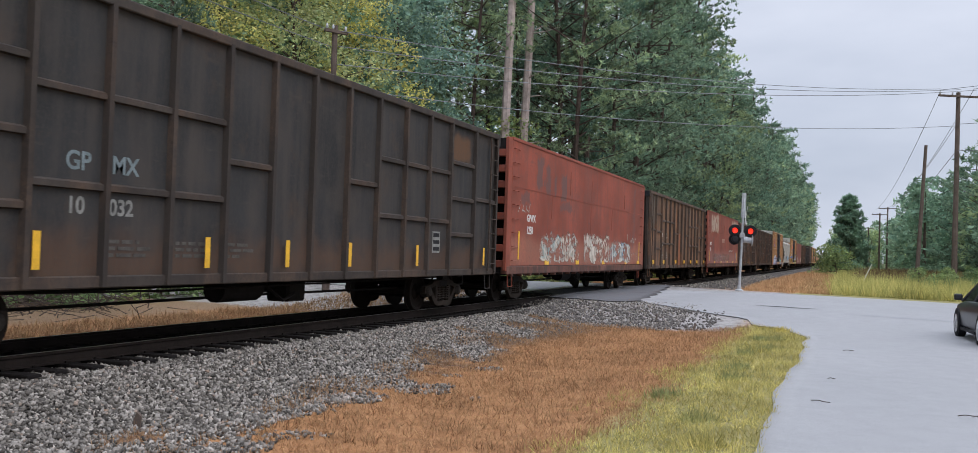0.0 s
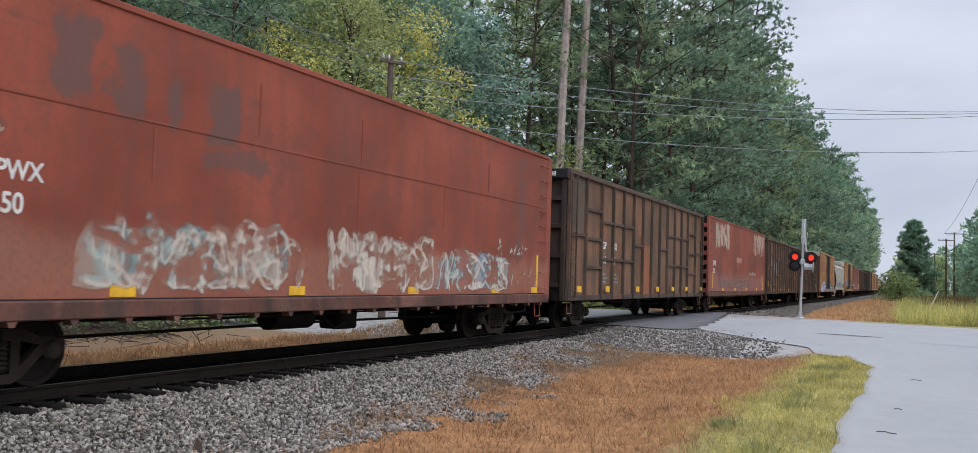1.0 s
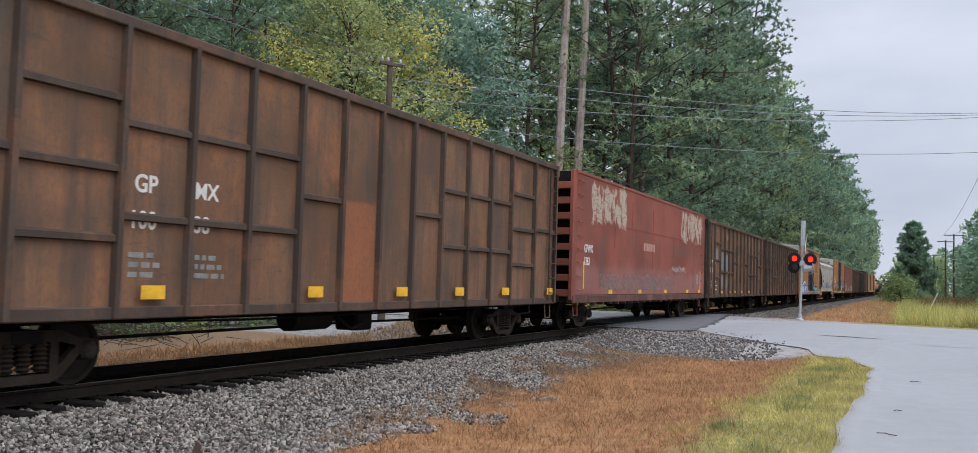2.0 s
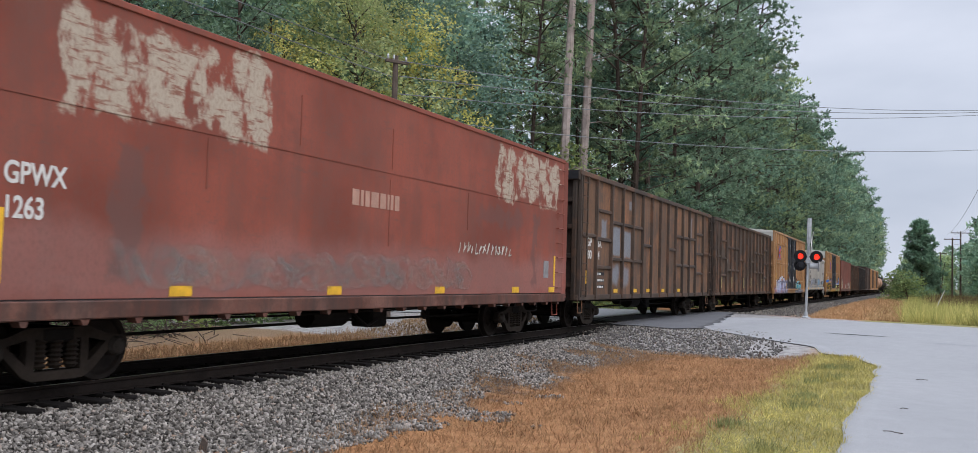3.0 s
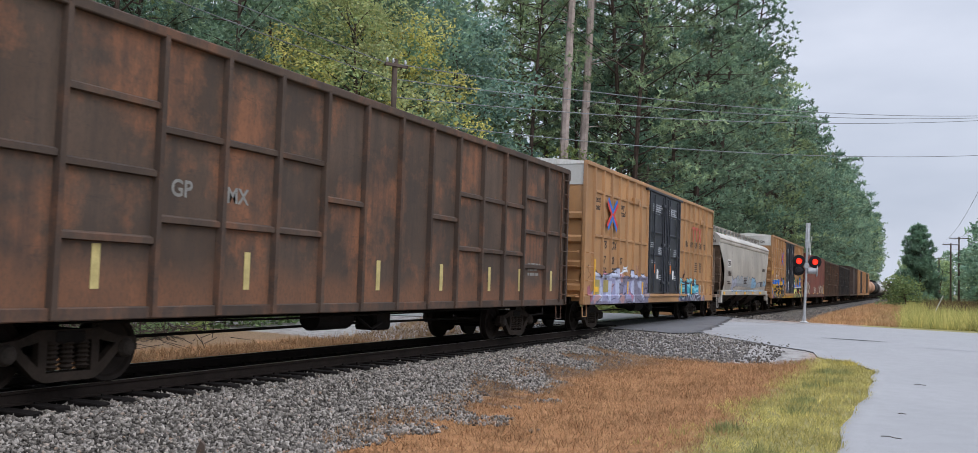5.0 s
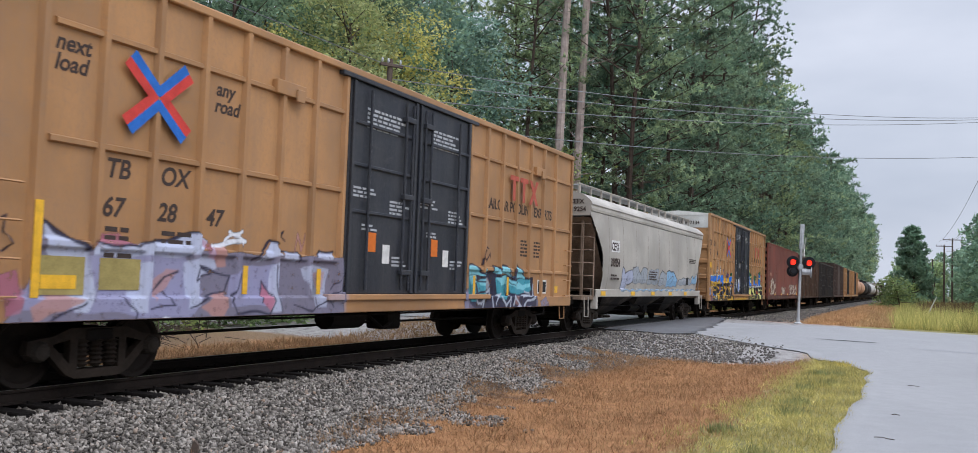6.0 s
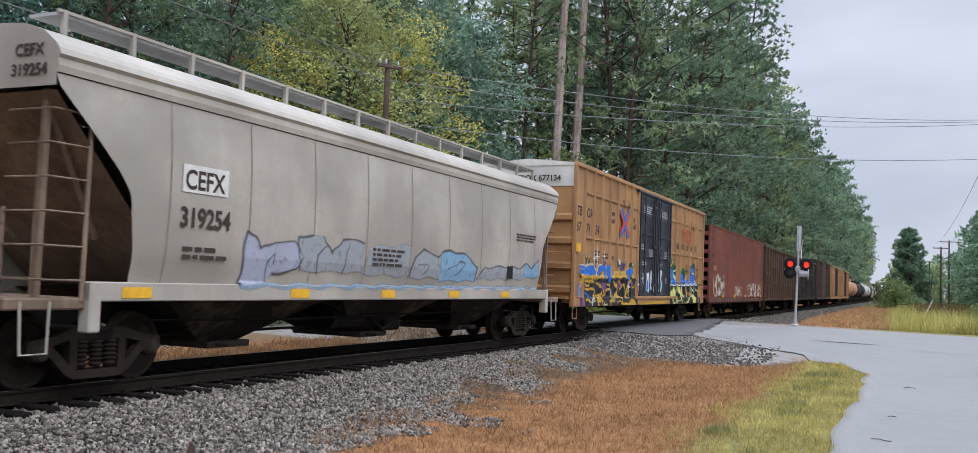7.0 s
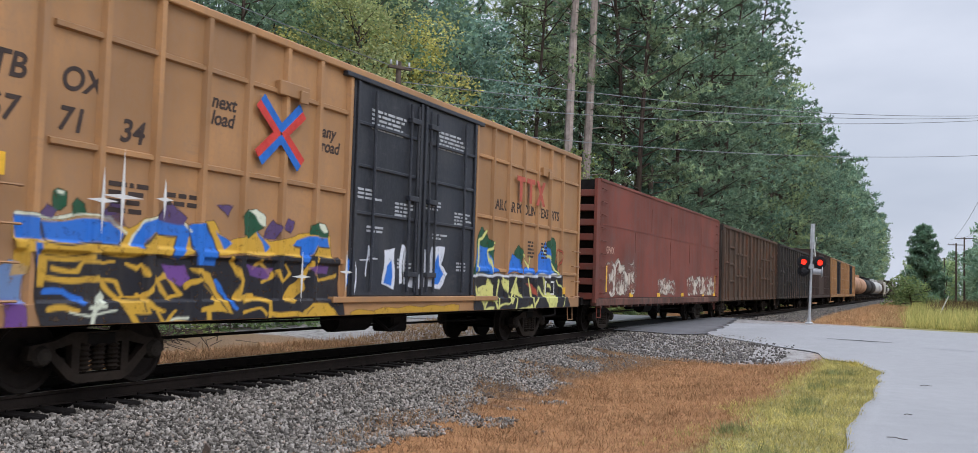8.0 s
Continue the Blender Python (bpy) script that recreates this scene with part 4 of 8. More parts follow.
def hopper(label, y0, mat=None, spin=True, length=18.0):
    """A covered hopper with curved sides and sloped ends."""
    mat = mat or HOPPER
    car = railcar("covered_hopper", label, y0)
    L, zb, top = length, 1.32, 4.28
    side = [(1.50, zb), (1.585, 1.75), (1.615, 2.4), (1.60, 3.1), (1.54, 3.75)]
    crown = [(1.56, 3.76), (1.575, 3.84), (1.56, 3.93), (1.60, 3.97), (1.56, 4.05), (1.50, 4.12), (1.30, 4.27), (0.95, 4.38), (0.0, 4.45)]
    prof = side + crown

    def hull(a, b, outline, name, m, lab="", rounded=True):
        pts = outline + [(-x, z) for x, z in outline[::-1][1 if outline[-1][0] == 0 else 0:]]
        n = len(pts)
        v = [(x, y(z), z) for y in (a, b) for x, z in pts]
        f = [(i, i + 1, n + i + 1, n + i) for i in range(n - 1) if not (outline[-1][0] != 0 and i == len(outline) - 1)]
        return part(name, Shape().add(v, f), m, car, lab, rounded)

    front = lambda z: float(np.interp(z, [1.3, 1.6, 2.45, 2.7, 3.6, 3.75], [1.85, 1.85, 1.73, 1.55, 0.62, 0.56]))
    back = lambda z: L - front(z)
    rows = 18
    full = [(np.interp(z, [p[1] for p in side], [p[0] for p in side]), z) for z in np.linspace(zb, 3.75, rows)] + crown
    hull(front, back, [(float(x), float(z)) for x, z in full[:rows]] , "tank_body", mat, "cream curved hopper body")
    hull(front, back, crown, "roof", mat, "ribbed roof edge and roof", False)
    for i in range(9):
        y = 2.4 + i * 1.655 * L / 18.0
        hull(lambda z, y=y: y, lambda z, y=y: y + 0.022, [(float(x) + 0.006, float(z)) for x, z in full[:rows]], "weld_seam", SEAM)
    for e in (0, 1):
        f = front if e == 0 else back
        out = -1 if e == 0 else 1
        s = Shape()
        pts = [(x, z) for x, z in full if z >= 3.55]
        pts = pts + [(-x, z) for x, z in pts[::-1][1:]]
        yy = f(4.0)
        s.add([(x, yy, z) for x, z in pts], [tuple(range(len(pts)))])
        # the slope sheet, from the upper end plate down under the body
        lo = (L * 0.16 if e == 0 else L * 0.84)
        part("end_sheet", s, mat, car, "upper end sheet")
        s = Shape()
        s.add([(-1.56, yy, 3.55), (1.56, yy, 3.55), (1.42, lo, 1.25), (-1.42, lo, 1.25)], [(0, 1, 2, 3)])
        part("slope_sheet", s, HOPPER_END, car, "dusty brown slope sheet under the end")
        s = Shape()
        ye = 0.1 if e == 0 else L - 0.1
        s.slab(-1.5, 1.5, min(ye, ye - out * 1.3), max(ye, ye - out * 1.3), 1.0, 1.14, 0.02)
        for x in (-1.3, 1.22):
            s.slab(x, x + 0.09, min(ye - out * 0.55, ye - out * 0.63), max(ye - out * 0.55, ye - out * 0.63), 1.1, 3.6, 0.01)
            s.tube((x + 0.04, ye - out * 0.6, 3.45), (x * 0.6, ye - out * 1.9, 1.9), 0.05, n=6)
            s.tube((x * 0.7, ye - out * 0.9, 3.6), (x * 0.4, ye - out * 1.2, 1.1), 0.05, n=6)
        for i in range(6):
            z = 1.35 + i * 0.4
            s.path([(0.75, ye - out * 0.5, z), (1.5, ye - out * 0.5, z)], 0.015, 5)
            s.path([(1.5, ye - out * 0.5, z), (1.5, ye - out * 1.05, z)], 0.015, 5)
        s.tube((1.5, ye - out * 1.05, 1.1), (1.5, ye - out * 1.05, 3.3), 0.03, n=6)
        s.tube((0.75, ye - out * 0.5, 1.1), (0.75, ye - out * 0.5, 2.2), 0.03, n=6)
        part("end_frame", s, HOPPER_END, car, "dusty brown end platform with ladder and posts")
        stirrup(car, 0.3 if e == 0 else L - 0.7, mat, 1.1)
    for k in (-1, 1):
        part("side_sill", Shape().slab(min(k * 1.38, k * 1.58), max(k * 1.38, k * 1.58), 1.2, L - 1.2, zb - 0.22, zb + 0.02, 0.015), mat, car)
        for yy in (1.2, L - 1.36):
            part("jacking_post", Shape().slab(min(k * 1.4, k * 1.6), max(k * 1.4, k * 1.6), yy, yy + 0.18, 0.72, 1.34, 0.02), mat, car)
    bay = (L - 5.0) / 3
    for i in range(3):
        a = 2.5 + i * bay
        s = Shape()
        m = a + bay / 2
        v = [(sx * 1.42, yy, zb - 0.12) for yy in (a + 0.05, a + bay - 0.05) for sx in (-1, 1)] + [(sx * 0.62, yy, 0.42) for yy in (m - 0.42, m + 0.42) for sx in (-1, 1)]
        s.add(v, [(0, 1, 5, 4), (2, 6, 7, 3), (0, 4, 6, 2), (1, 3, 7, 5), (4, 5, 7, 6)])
        chute = part("discharge_chute", s, HOPPER_LOW, car, "stained sloping discharge chute, coloured darker for the shade under the car")
        part("gate", Shape().slab(-0.75, 0.85, m - 0.5, m + 0.5, 0.34, 0.44, 0.015).tube((-0.9, m - 0.3, 0.4), (1.1, m - 0.3, 0.4), 0.03), MAT["truck"], chute)
    s = Shape()
    for k in (-1, 1):
        for i in range(15):
            y = 1.1 + i * (L - 2.2) / 14
            s.box(k * 0.98 - 0.03, k * 0.98 + 0.03, y - 0.03, y + 0.03, 4.30, 4.68)
        s.box(k * 0.98 - 0.02, k * 0.98 + 0.02, 1.0, L - 1.0, 4.64, 4.68)
    part("walkway_rail", s, mat, car)
    s = Shape()
    for k in (-1, 1):
        s.box(k * 0.72 - 0.24, k * 0.72 + 0.24, 1.0, L - 1.0, 4.60, 4.64)
    part("running_board", s, MAT["galv"], car, "grey grating walkway")
    s = Shape()
    for i in range(5):
        y = 2.6 + i * 3.0
        s.slab(-0.4, 0.4, y, y + 1.1, 4.42, 4.52, 0.03)
    part("roof_hatch", s, mat, car)
    reflectors(car, [1.7, 5.2, 8.0, 10.8, 13.6], zb - 0.18, zb - 0.04, 0.5, 1.585)
    add_running_gear(car, L, 1.85, spin)
    return car


def tank_car(label, y0, mat, length=16.5):
    car = railcar("tank_car", label, y0)
    L = length
    s = Shape()
    s.lathe([(0.8, 0.3), (0.9, 0.9), (1.2, 1.3), (1.6, 1.45), (L - 1.6, 1.45), (L - 1.2, 1.3), (L - 0.9, 0.9), (L - 0.8, 0.3)], (0, 0, 2.55), "y", 24)
    part("tank", s, mat, car, "", True)
    part("dome", Shape().lathe([(0, 0.55), (0.5, 0.55), (0.55, 0.4)], (0, L / 2, 3.9), "z", 14), mat, car)
    part("walkway", Shape().slab(-1.5, 1.5, 0.1, 1.2, 1.0, 1.12).slab(-1.5, 1.5, L - 1.2, L - 0.1, 1.0, 1.12).slab(-0.4, 0.4, 0.1, L - 0.1, 0.8, 1.1), MAT["iron"], car)
    add_trucks(car, L, 1.9, False)
    return car

# ---- the train, from its leading car back; y0 is where each car's leading end stands at the start ----
car_a = gondola("charcoal-grey open-top gondola car with outside ribs, sooty", 5.0, GONDOLAS[0], rib_mat=LIT_SOOT_RIB)
car_b = red_car("red-oxide smooth-sided freight car with faded graffiti along its foot", 24.5, REDS[0])
car_c = gondola("brown rusty open-top gondola car with outside ribs", 44.7, GONDOLAS[1], rib_mat=RUST_RIB)
car_d = red_car("red-oxide smooth-sided freight car with a peeling white patch", 64.7, REDS[1])
car_e = gondola("rust-brown gondola car with grey primer patches", 84.5, GONDOLAS[2], rib_mat=RUST_RIB)
car_f = gondola("dark sooty gondola car with orange rust blotches", 104.2, GONDOLAS[3], rib_mat=RUST_RIB)
car_g = boxcar("ochre yellow hi-cube boxcar with blue-black doors and lilac graffiti", 124.4, True, BOX_LILAC)
car_h = hopper("cream covered hopper car with faded pale graffiti", 144.6)
car_i = boxcar("ochre yellow hi-cube boxcar with bold blue and yellow graffiti", 163.55, True, BOX_BOLD)
car_j = red_car("dull red smooth-sided freight car with pale graffiti at its foot", 184.0, REDS[2])
car_k = gondola("dark brown gondola car far down the train", 203.8, GONDOLAS[4])
car_l = gondola("charcoal gondola car far down the train", 223.7, GONDOLAS[0])
at = 243.6
DARK_BOX = car_paint("dark_brown_boxcar", (0.075, 0.05, 0.042), (0.06, 0.04, 0.035), (0.05, 0.045, 0.04), 0.6, 0.8, 0.4, 41.0)
TAN_TANK = car_paint("tan_tank", (0.45, 0.25, 0.15), (0.4, 0.22, 0.12), (0.3, 0.2, 0.14), 0.6, 0.8, 0.4, 43.0)
PALE_TANK = car_paint("pale_tank", (0.50, 0.50, 0.49), (0.4, 0.38, 0.35), (0.3, 0.29, 0.27), 0.6, 0.8, 0.4, 47.0)
BLACK_TANK = car_paint("black_tank", (0.02, 0.02, 0.022), (0.04, 0.035, 0.03), (0.05, 0.045, 0.04), 0.6, 0.8, 0.4, 53.0)
boxcar("dark brown boxcar far down the train", at, False, DARK_BOX)
boxcar("ochre boxcar far down the train", at + 20.2, False)
boxcar("ochre boxcar far down the train", at + 40.4, False)
at += 60.8
for k, (kind, mat, text) in enumerate([
        ("tank", TAN_TANK, "tan tank car"), ("tank", TAN_TANK, "tan tank car"), ("tank", BLACK_TANK, "black tank car"), ("tank", BLACK_TANK, "black tank car"),
        ("tank", PALE_TANK, "pale grey tank car"), ("tank", PALE_TANK, "pale grey tank car"), ("hopper", None, "cream covered hopper car"),
        ("tank", BLACK_TANK, "black tank car"), ("tank", PALE_TANK, "pale grey tank car"), ("box", DARK_BOX, "dark brown boxcar"), ("tank", BLACK_TANK, "black tank car"),
        ("tank", BLACK_TANK, "black tank car"), ("hopper", None, "cream covered hopper car"), ("tank", PALE_TANK, "pale grey tank car")]):
    text += " far down the train"
    if kind == "tank":
        tank_car(text, at, mat)
        at += 17.9
    elif kind == "hopper":
        hopper(text, at, None, False)
        at += 19.0
    else:
        boxcar(text, at, False, mat)
        at += 20.2


# ---- vegetation ----
def leaf_material(name, dark, light, gloss=0.6, scale=0.6, clump=0.7, through_light=0.45):
    mat, nodes, links, bsdf = material(name)
    geo = nodes.new("ShaderNodeNewGeometry")
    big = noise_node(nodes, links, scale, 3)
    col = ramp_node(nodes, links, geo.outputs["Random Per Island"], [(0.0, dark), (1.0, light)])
    # in the trees, dark clumps put the shade between boughs into the leaf colour
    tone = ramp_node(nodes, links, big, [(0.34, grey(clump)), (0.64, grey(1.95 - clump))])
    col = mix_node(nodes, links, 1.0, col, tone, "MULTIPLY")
    inf = nodes.new("ShaderNodeObjectInfo")
    tree = ramp_node(nodes, links, inf.outputs["Random"], [(0.0, (0.66, 0.78, 0.84)), (0.6, (1.0, 1.0, 1.0)), (1.0, (1.35, 1.2, 0.88))])
    col = mix_node(nodes, links, 1.0, col, tree, "MULTIPLY")
    links.new(col, bsdf.inputs["Base Color"])
    bsdf.inputs["Roughness"].default_value, bsdf.inputs["Specular IOR Level"].default_value = gloss, 0.15
    trans = nodes.new("ShaderNodeBsdfTranslucent")
    links.new(col, trans.inputs["Color"])
    mx = nodes.new("ShaderNodeMixShader")
    mx.inputs[0].default_value = through_light
    links.new(bsdf.outputs[0], mx.inputs[1])
    links.new(trans.outputs[0], mx.inputs[2])
    links.new(mx.outputs[0], nodes["Material Output"].inputs["Surface"])
    return mat


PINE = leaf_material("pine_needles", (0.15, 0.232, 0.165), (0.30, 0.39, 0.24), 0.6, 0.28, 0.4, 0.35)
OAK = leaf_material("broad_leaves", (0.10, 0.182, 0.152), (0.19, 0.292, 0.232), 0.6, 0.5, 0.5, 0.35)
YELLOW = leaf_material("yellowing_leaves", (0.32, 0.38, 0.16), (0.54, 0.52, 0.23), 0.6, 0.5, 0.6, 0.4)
SHRUB = leaf_material("shrub_leaves", (0.12, 0.18, 0.075), (0.32, 0.39, 0.16))
STRAW = leaf_material("dead_grass", (0.22, 0.105, 0.052), (0.52, 0.32, 0.165), 0.9, 1.2)
VERGE = leaf_material("verge_grass", (0.19, 0.195, 0.07), (0.57, 0.50, 0.205), 0.8, 1.5)
FIELD = leaf_material("field_grass", (0.20, 0.245, 0.10), (0.53, 0.51, 0.25), 0.8, 0.5)
WEED = leaf_material("russet_weeds", (0.12, 0.07, 0.04), (0.28, 0.17, 0.09), 0.9, 0.5)
# the haze before the far trees is put into this paler leaf colour
RIGHT = leaf_material("hazy_green_leaves", (0.20, 0.30, 0.20), (0.32, 0.43, 0.28), 0.6, 0.5, 0.6, 0.4)
BANK = leaf_material("dry_bank_grass", (0.27, 0.155, 0.08), (0.58, 0.40, 0.235), 0.9, 0.7)
BARK = plain("pine_bark", (0.085, 0.062, 0.05), 0.95, 0, 0.5, 3, 0.02)
DEAD_BARK = plain("bare_dead_trunk", (0.38, 0.31, 0.28), 0.95, 0, 0.4, 2.5, 0.02)
TWIG = plain("brush_twigs", (0.07, 0.055, 0.045), 0.95, 0, 0.5, 5)


def blades(rng, centres, lean, count, length, width, spread=0.8, rise=0.2):
    """Tufts of pointed blades: a triangle each, from each centre outward."""
    centres, lean = np.asarray(centres), np.asarray(lean)
    c = np.repeat(centres, count, axis=0)
    d = np.repeat(lean, count, axis=0) + rng.normal(0, spread, (len(c), 3))
    d[:, 2] += rise
    d /= np.linalg.norm(d, axis=1, keepdims=True) + 1e-6
    s = np.cross(d, rng.normal(0, 1, (len(c), 3)))
    s /= np.linalg.norm(s, axis=1, keepdims=True) + 1e-6
    ln = length * rng.uniform(0.6, 1.25, (len(c), 1))
    w = width * rng.uniform(0.6, 1.3, (len(c), 1))
    v = np.stack([c - s * w / 2, c + s * w / 2, c + d * ln], axis=1).reshape(-1, 3)
    return v, np.arange(len(v)).reshape(-1, 3)


def leaves(rng, centres, size):
    """Single leaves: a folded diamond each, turned at random."""
    c = np.asarray(centres)
    a = rng.normal(0, 1, (len(c), 3))
    a[:, 2] *= 0.6
    a /= np.linalg.norm(a, axis=1, keepdims=True)
    b = np.cross(a, rng.normal(0, 1, (len(c), 3)))
    b /= np.linalg.norm(b, axis=1, keepdims=True) + 1e-6
    s = size * rng.uniform(0.6, 1.3, (len(c), 1))
    v = np.stack([c - a * s, c + b * s * 0.55, c + a * s, c - b * s * 0.55], axis=1).reshape(-1, 3)
    return v, np.arange(len(v)).reshape(-1, 4)


def trunk_shape(s, rng, height, r0, bend, top_r=0.05, steps=9):
    pts = []
    dx, dy = rng.normal(0, bend, 2)
    for k in range(steps + 1):
        f = k / steps
        pts.append(Vector((dx * f * f + 0.12 * bend * math.sin(5 * f), dy * f * f, height * f)))
    for k in range(steps):
        fa, fb = k / steps, (k + 1) / steps
        s.tube(pts[k], pts[k + 1], r0 + (top_r - r0) * fa ** 0.8, r0 + (top_r - r0) * fb ** 0.8, 7, False)
    return lambda z: pts[min(steps - 1, int(z / height * steps))].lerp(pts[min(steps, int(z / height * steps) + 1)], (z / height * steps) % 1)


def pine(name, label, seed, height=29.0, base=0.45, radius=3.8, branches=48, tufts=15, count=13, length=0.38, width=0.10, mat=None, cone=False):
    """A tall pine: tapered trunk, bare stubs below, boughs with tufts of needles."""
    rng = np.random.default_rng(seed)
    tree = tagged(new(name), label, "tree", "trees of the wood")
    s = Shape()
    axis = trunk_shape(s, rng, height, 0.26 * height / 29, 0.9)
    centres, lean = [], []
    for k in range(branches):
        f = base + (1 - base) * ((k + rng.uniform(0, 1)) / branches)
        z = height * min(f, 0.985)
        u = (f - base) / (1 - base)
        reach = radius * (0.35 + 0.9 * math.sin(math.pi * min(1, 0.12 + u * 0.88)) ** 0.8) * rng.uniform(0.5, 1.12)
        if cone:
            reach = radius * (1.04 - u) ** 0.6 * rng.uniform(0.7, 1.1)
        az = k * 2.4 + rng.uniform(-0.9, 0.9)
        root = axis(z)
        tip = root + Vector((math.cos(az) * reach, math.sin(az) * reach, reach * rng.uniform(0.0, 0.6)))
        s.tube(root, tip, 0.06, 0.015, 4, False)
        out = np.array((math.cos(az), math.sin(az), 0.25))
        for j in range(tufts):
            g = 1.0 - 0.6 * rng.uniform(0, 1) ** 1.7
            p = np.array(root.lerp(tip, g)) + rng.normal(0, 0.13 + 0.08 * reach, 3) * (1, 1, 0.6)
            centres.append(p)
            lean.append(out * 0.5)
    for k in range(int(branches * 0.3)):
        z = height * base * rng.uniform(0.45, 1.0)
        az = rng.uniform(0, 6.28)
        root = axis(z)
        r = rng.uniform(0.4, 1.8)
        s.tube(root, root + Vector((math.cos(az) * r, math.sin(az) * r, rng.uniform(-0.3, 0.4))), 0.035, 0.01, 4, False)
    part("trunk", s, BARK, tree)
    v, f = blades(rng, centres, lean, count, length, width, 0.75, 0.3)
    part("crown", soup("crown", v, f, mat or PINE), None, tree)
    return tree


def broadleaf(name, label, seed, height, radius, base, number, size, mat, lobes=26):
    """A leafy tree: trunk, limbs to rounded lobes, loose leaves on the lobes."""
    rng = np.random.default_rng(seed)
    tree = tagged(new(name), label, "tree", "trees of the wood")
    s = Shape()
    axis = trunk_shape(s, rng, height * 0.85, 0.02 * height, 0.5)
    pts = []
    for k in range(lobes):
        u = (k + 0.5) / lobes
        z = height * (base + (1 - base) * u) - 0.6
        r = radius * (0.3 + 0.75 * math.sin(math.pi * min(1.0, 0.2 + 0.75 * u))) * rng.uniform(0.35, 0.95)
        az = k * 2.4 + rng.uniform(-0.6, 0.6)
        root = axis(min(height * 0.84, z * 0.9))
        c = Vector((root.x + math.cos(az) * r, root.y + math.sin(az) * r, z))
        s.tube(root, c, 0.05, 0.015, 4, False)
        lr = radius * rng.uniform(0.28, 0.5)
        n = number // lobes
        d = rng.normal(0, 1, (n, 3))
        d /= np.linalg.norm(d, axis=1, keepdims=True)
        pts.append(np.array(c) + d * lr * rng.uniform(0.5, 1.05, (n, 1)) * (1, 1, 0.75))
    part("trunk", s, BARK, tree)
    v, f = leaves(rng, np.concatenate(pts), size)
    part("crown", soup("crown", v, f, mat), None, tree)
    return tree


def place(rng, x, y, scale=1.0, z=None):
    z = ground_height(x, y) - 0.15 if z is None else z
    return pose(x, y, z, 0, 0, float(rng.uniform(0, 360))) @ Matrix.Diagonal((scale, scale, scale, 1))


def spread(models, spots, seed):
    """Sets a kind of tree at each spot; the first models go to the first spots."""
    rng = np.random.default_rng(seed)
    for k, (x, y, sc) in enumerate(spots):
        m = place(rng, x, y, sc)
        if k < len(models):
            models[k].matrix_basis = m
        else:
            copy_thing(models[k % len(models)], m)


rng = np.random.default_rng(21)
edge_models = [pine("pine_tree", "tall dark green pine with low boughs at the wood's edge", 100 + k, 29, 0.06, 4.4, 80, 22, 13, 0.34, 0.11) for k in range(4)]
inner_models = [pine("pine_tree", "tall pine with a bare trunk and a high dark green crown", 120 + k, 29, 0.42, 3.8, 54, 16, 13) for k in range(4)]
far_models = [pine("pine_tree", "distant dark green pine of the wood", 140 + k, 28, 0.08, 4.2, 50, 9, 7, 0.8, 0.24) for k in range(3)]
leafy_models = [broadleaf("leafy_tree", "dense green broadleaf tree in the wood", 160 + k, 19, 5.2, 0.12, 15500, 0.155, OAK, 34) for k in range(3)]
yellow_models = [broadleaf("leafy_tree", "yellowing broadleaf tree at the wood's edge", 180 + k, 17, 3.9, 0.15, 17000, 0.105, YELLOW, 34) for k in range(2)]

spread(edge_models, [(-9.0 + rng.uniform(-2.2, 1.4), 66 + k * 4.6 + rng.uniform(-1.4, 1.4), rng.uniform(0.84, 1.2)) for k in range(30)], 1)
spread(inner_models, [(-14.5, 71, 0.95), (-13, 74, 1.0), (-17.5, 66, 0.9), (-12, 78, 1.05), (-15, 62, 1.0), (-16, 84, 1.0), (-14.5, 92, 1.0), (-18, 73, 1.0), (-22, 58, 1.0), (-20, 47, 1.05),
                      (-17, 17.5, 0.9), (-22, 22, 0.95), (-25, 33, 1.0), (-28, 42, 1.0), (-19, 27, 0.85), (-31, 24, 1.0), (-16.0, 31.0, 0.72), (-20.0, 29.5, 0.8), (-26, 66, 1.0), (-33, 55, 1.0), (-15, 104, 1.0), (-16, 118, 1.0), (-30, 80, 1.0)], 2)
spread(far_models, [(-8.5 + rng.uniform(-1.5, 1.0), 204 + k * 5.6 + rng.uniform(-1.5, 1.5), rng.uniform(1.0, 1.25)) for k in range(46)]
       + [(-16 + rng.uniform(-2, 2), 122 + k * 6.5, rng.uniform(0.95, 1.12)) for k in range(30)]
       + [(-27 + rng.uniform(-4, 4), 62 + k * 7.5, rng.uniform(0.95, 1.1)) for k in range(16)]
       + [(-40 + rng.uniform(-4, 4), 14 + k * 6.5, rng.uniform(0.85, 1.0)) for k in range(12)], 3)
spread(leafy_models, [(-15.0, 50.5, 1.0), (-17.5, 44.5, 1.08), (-20.5, 56, 1.1), (-19, 38, 0.95), (-23, 49, 1.15), (-27, 36, 1.1), (-22.5, 64, 1.1), (-11.0, 82, 0.62), (-9.5, 73, 0.4), (-10, 92, 0.5), (-30, 30, 1.0), (-26, 25, 0.8)], 4)
spread(yellow_models, [(-14.5, 38.5, 1.0), (-14.6, 43.6, 0.98), (-18, 41.0, 1.08), (-17.2, 35.5, 0.8)], 5)

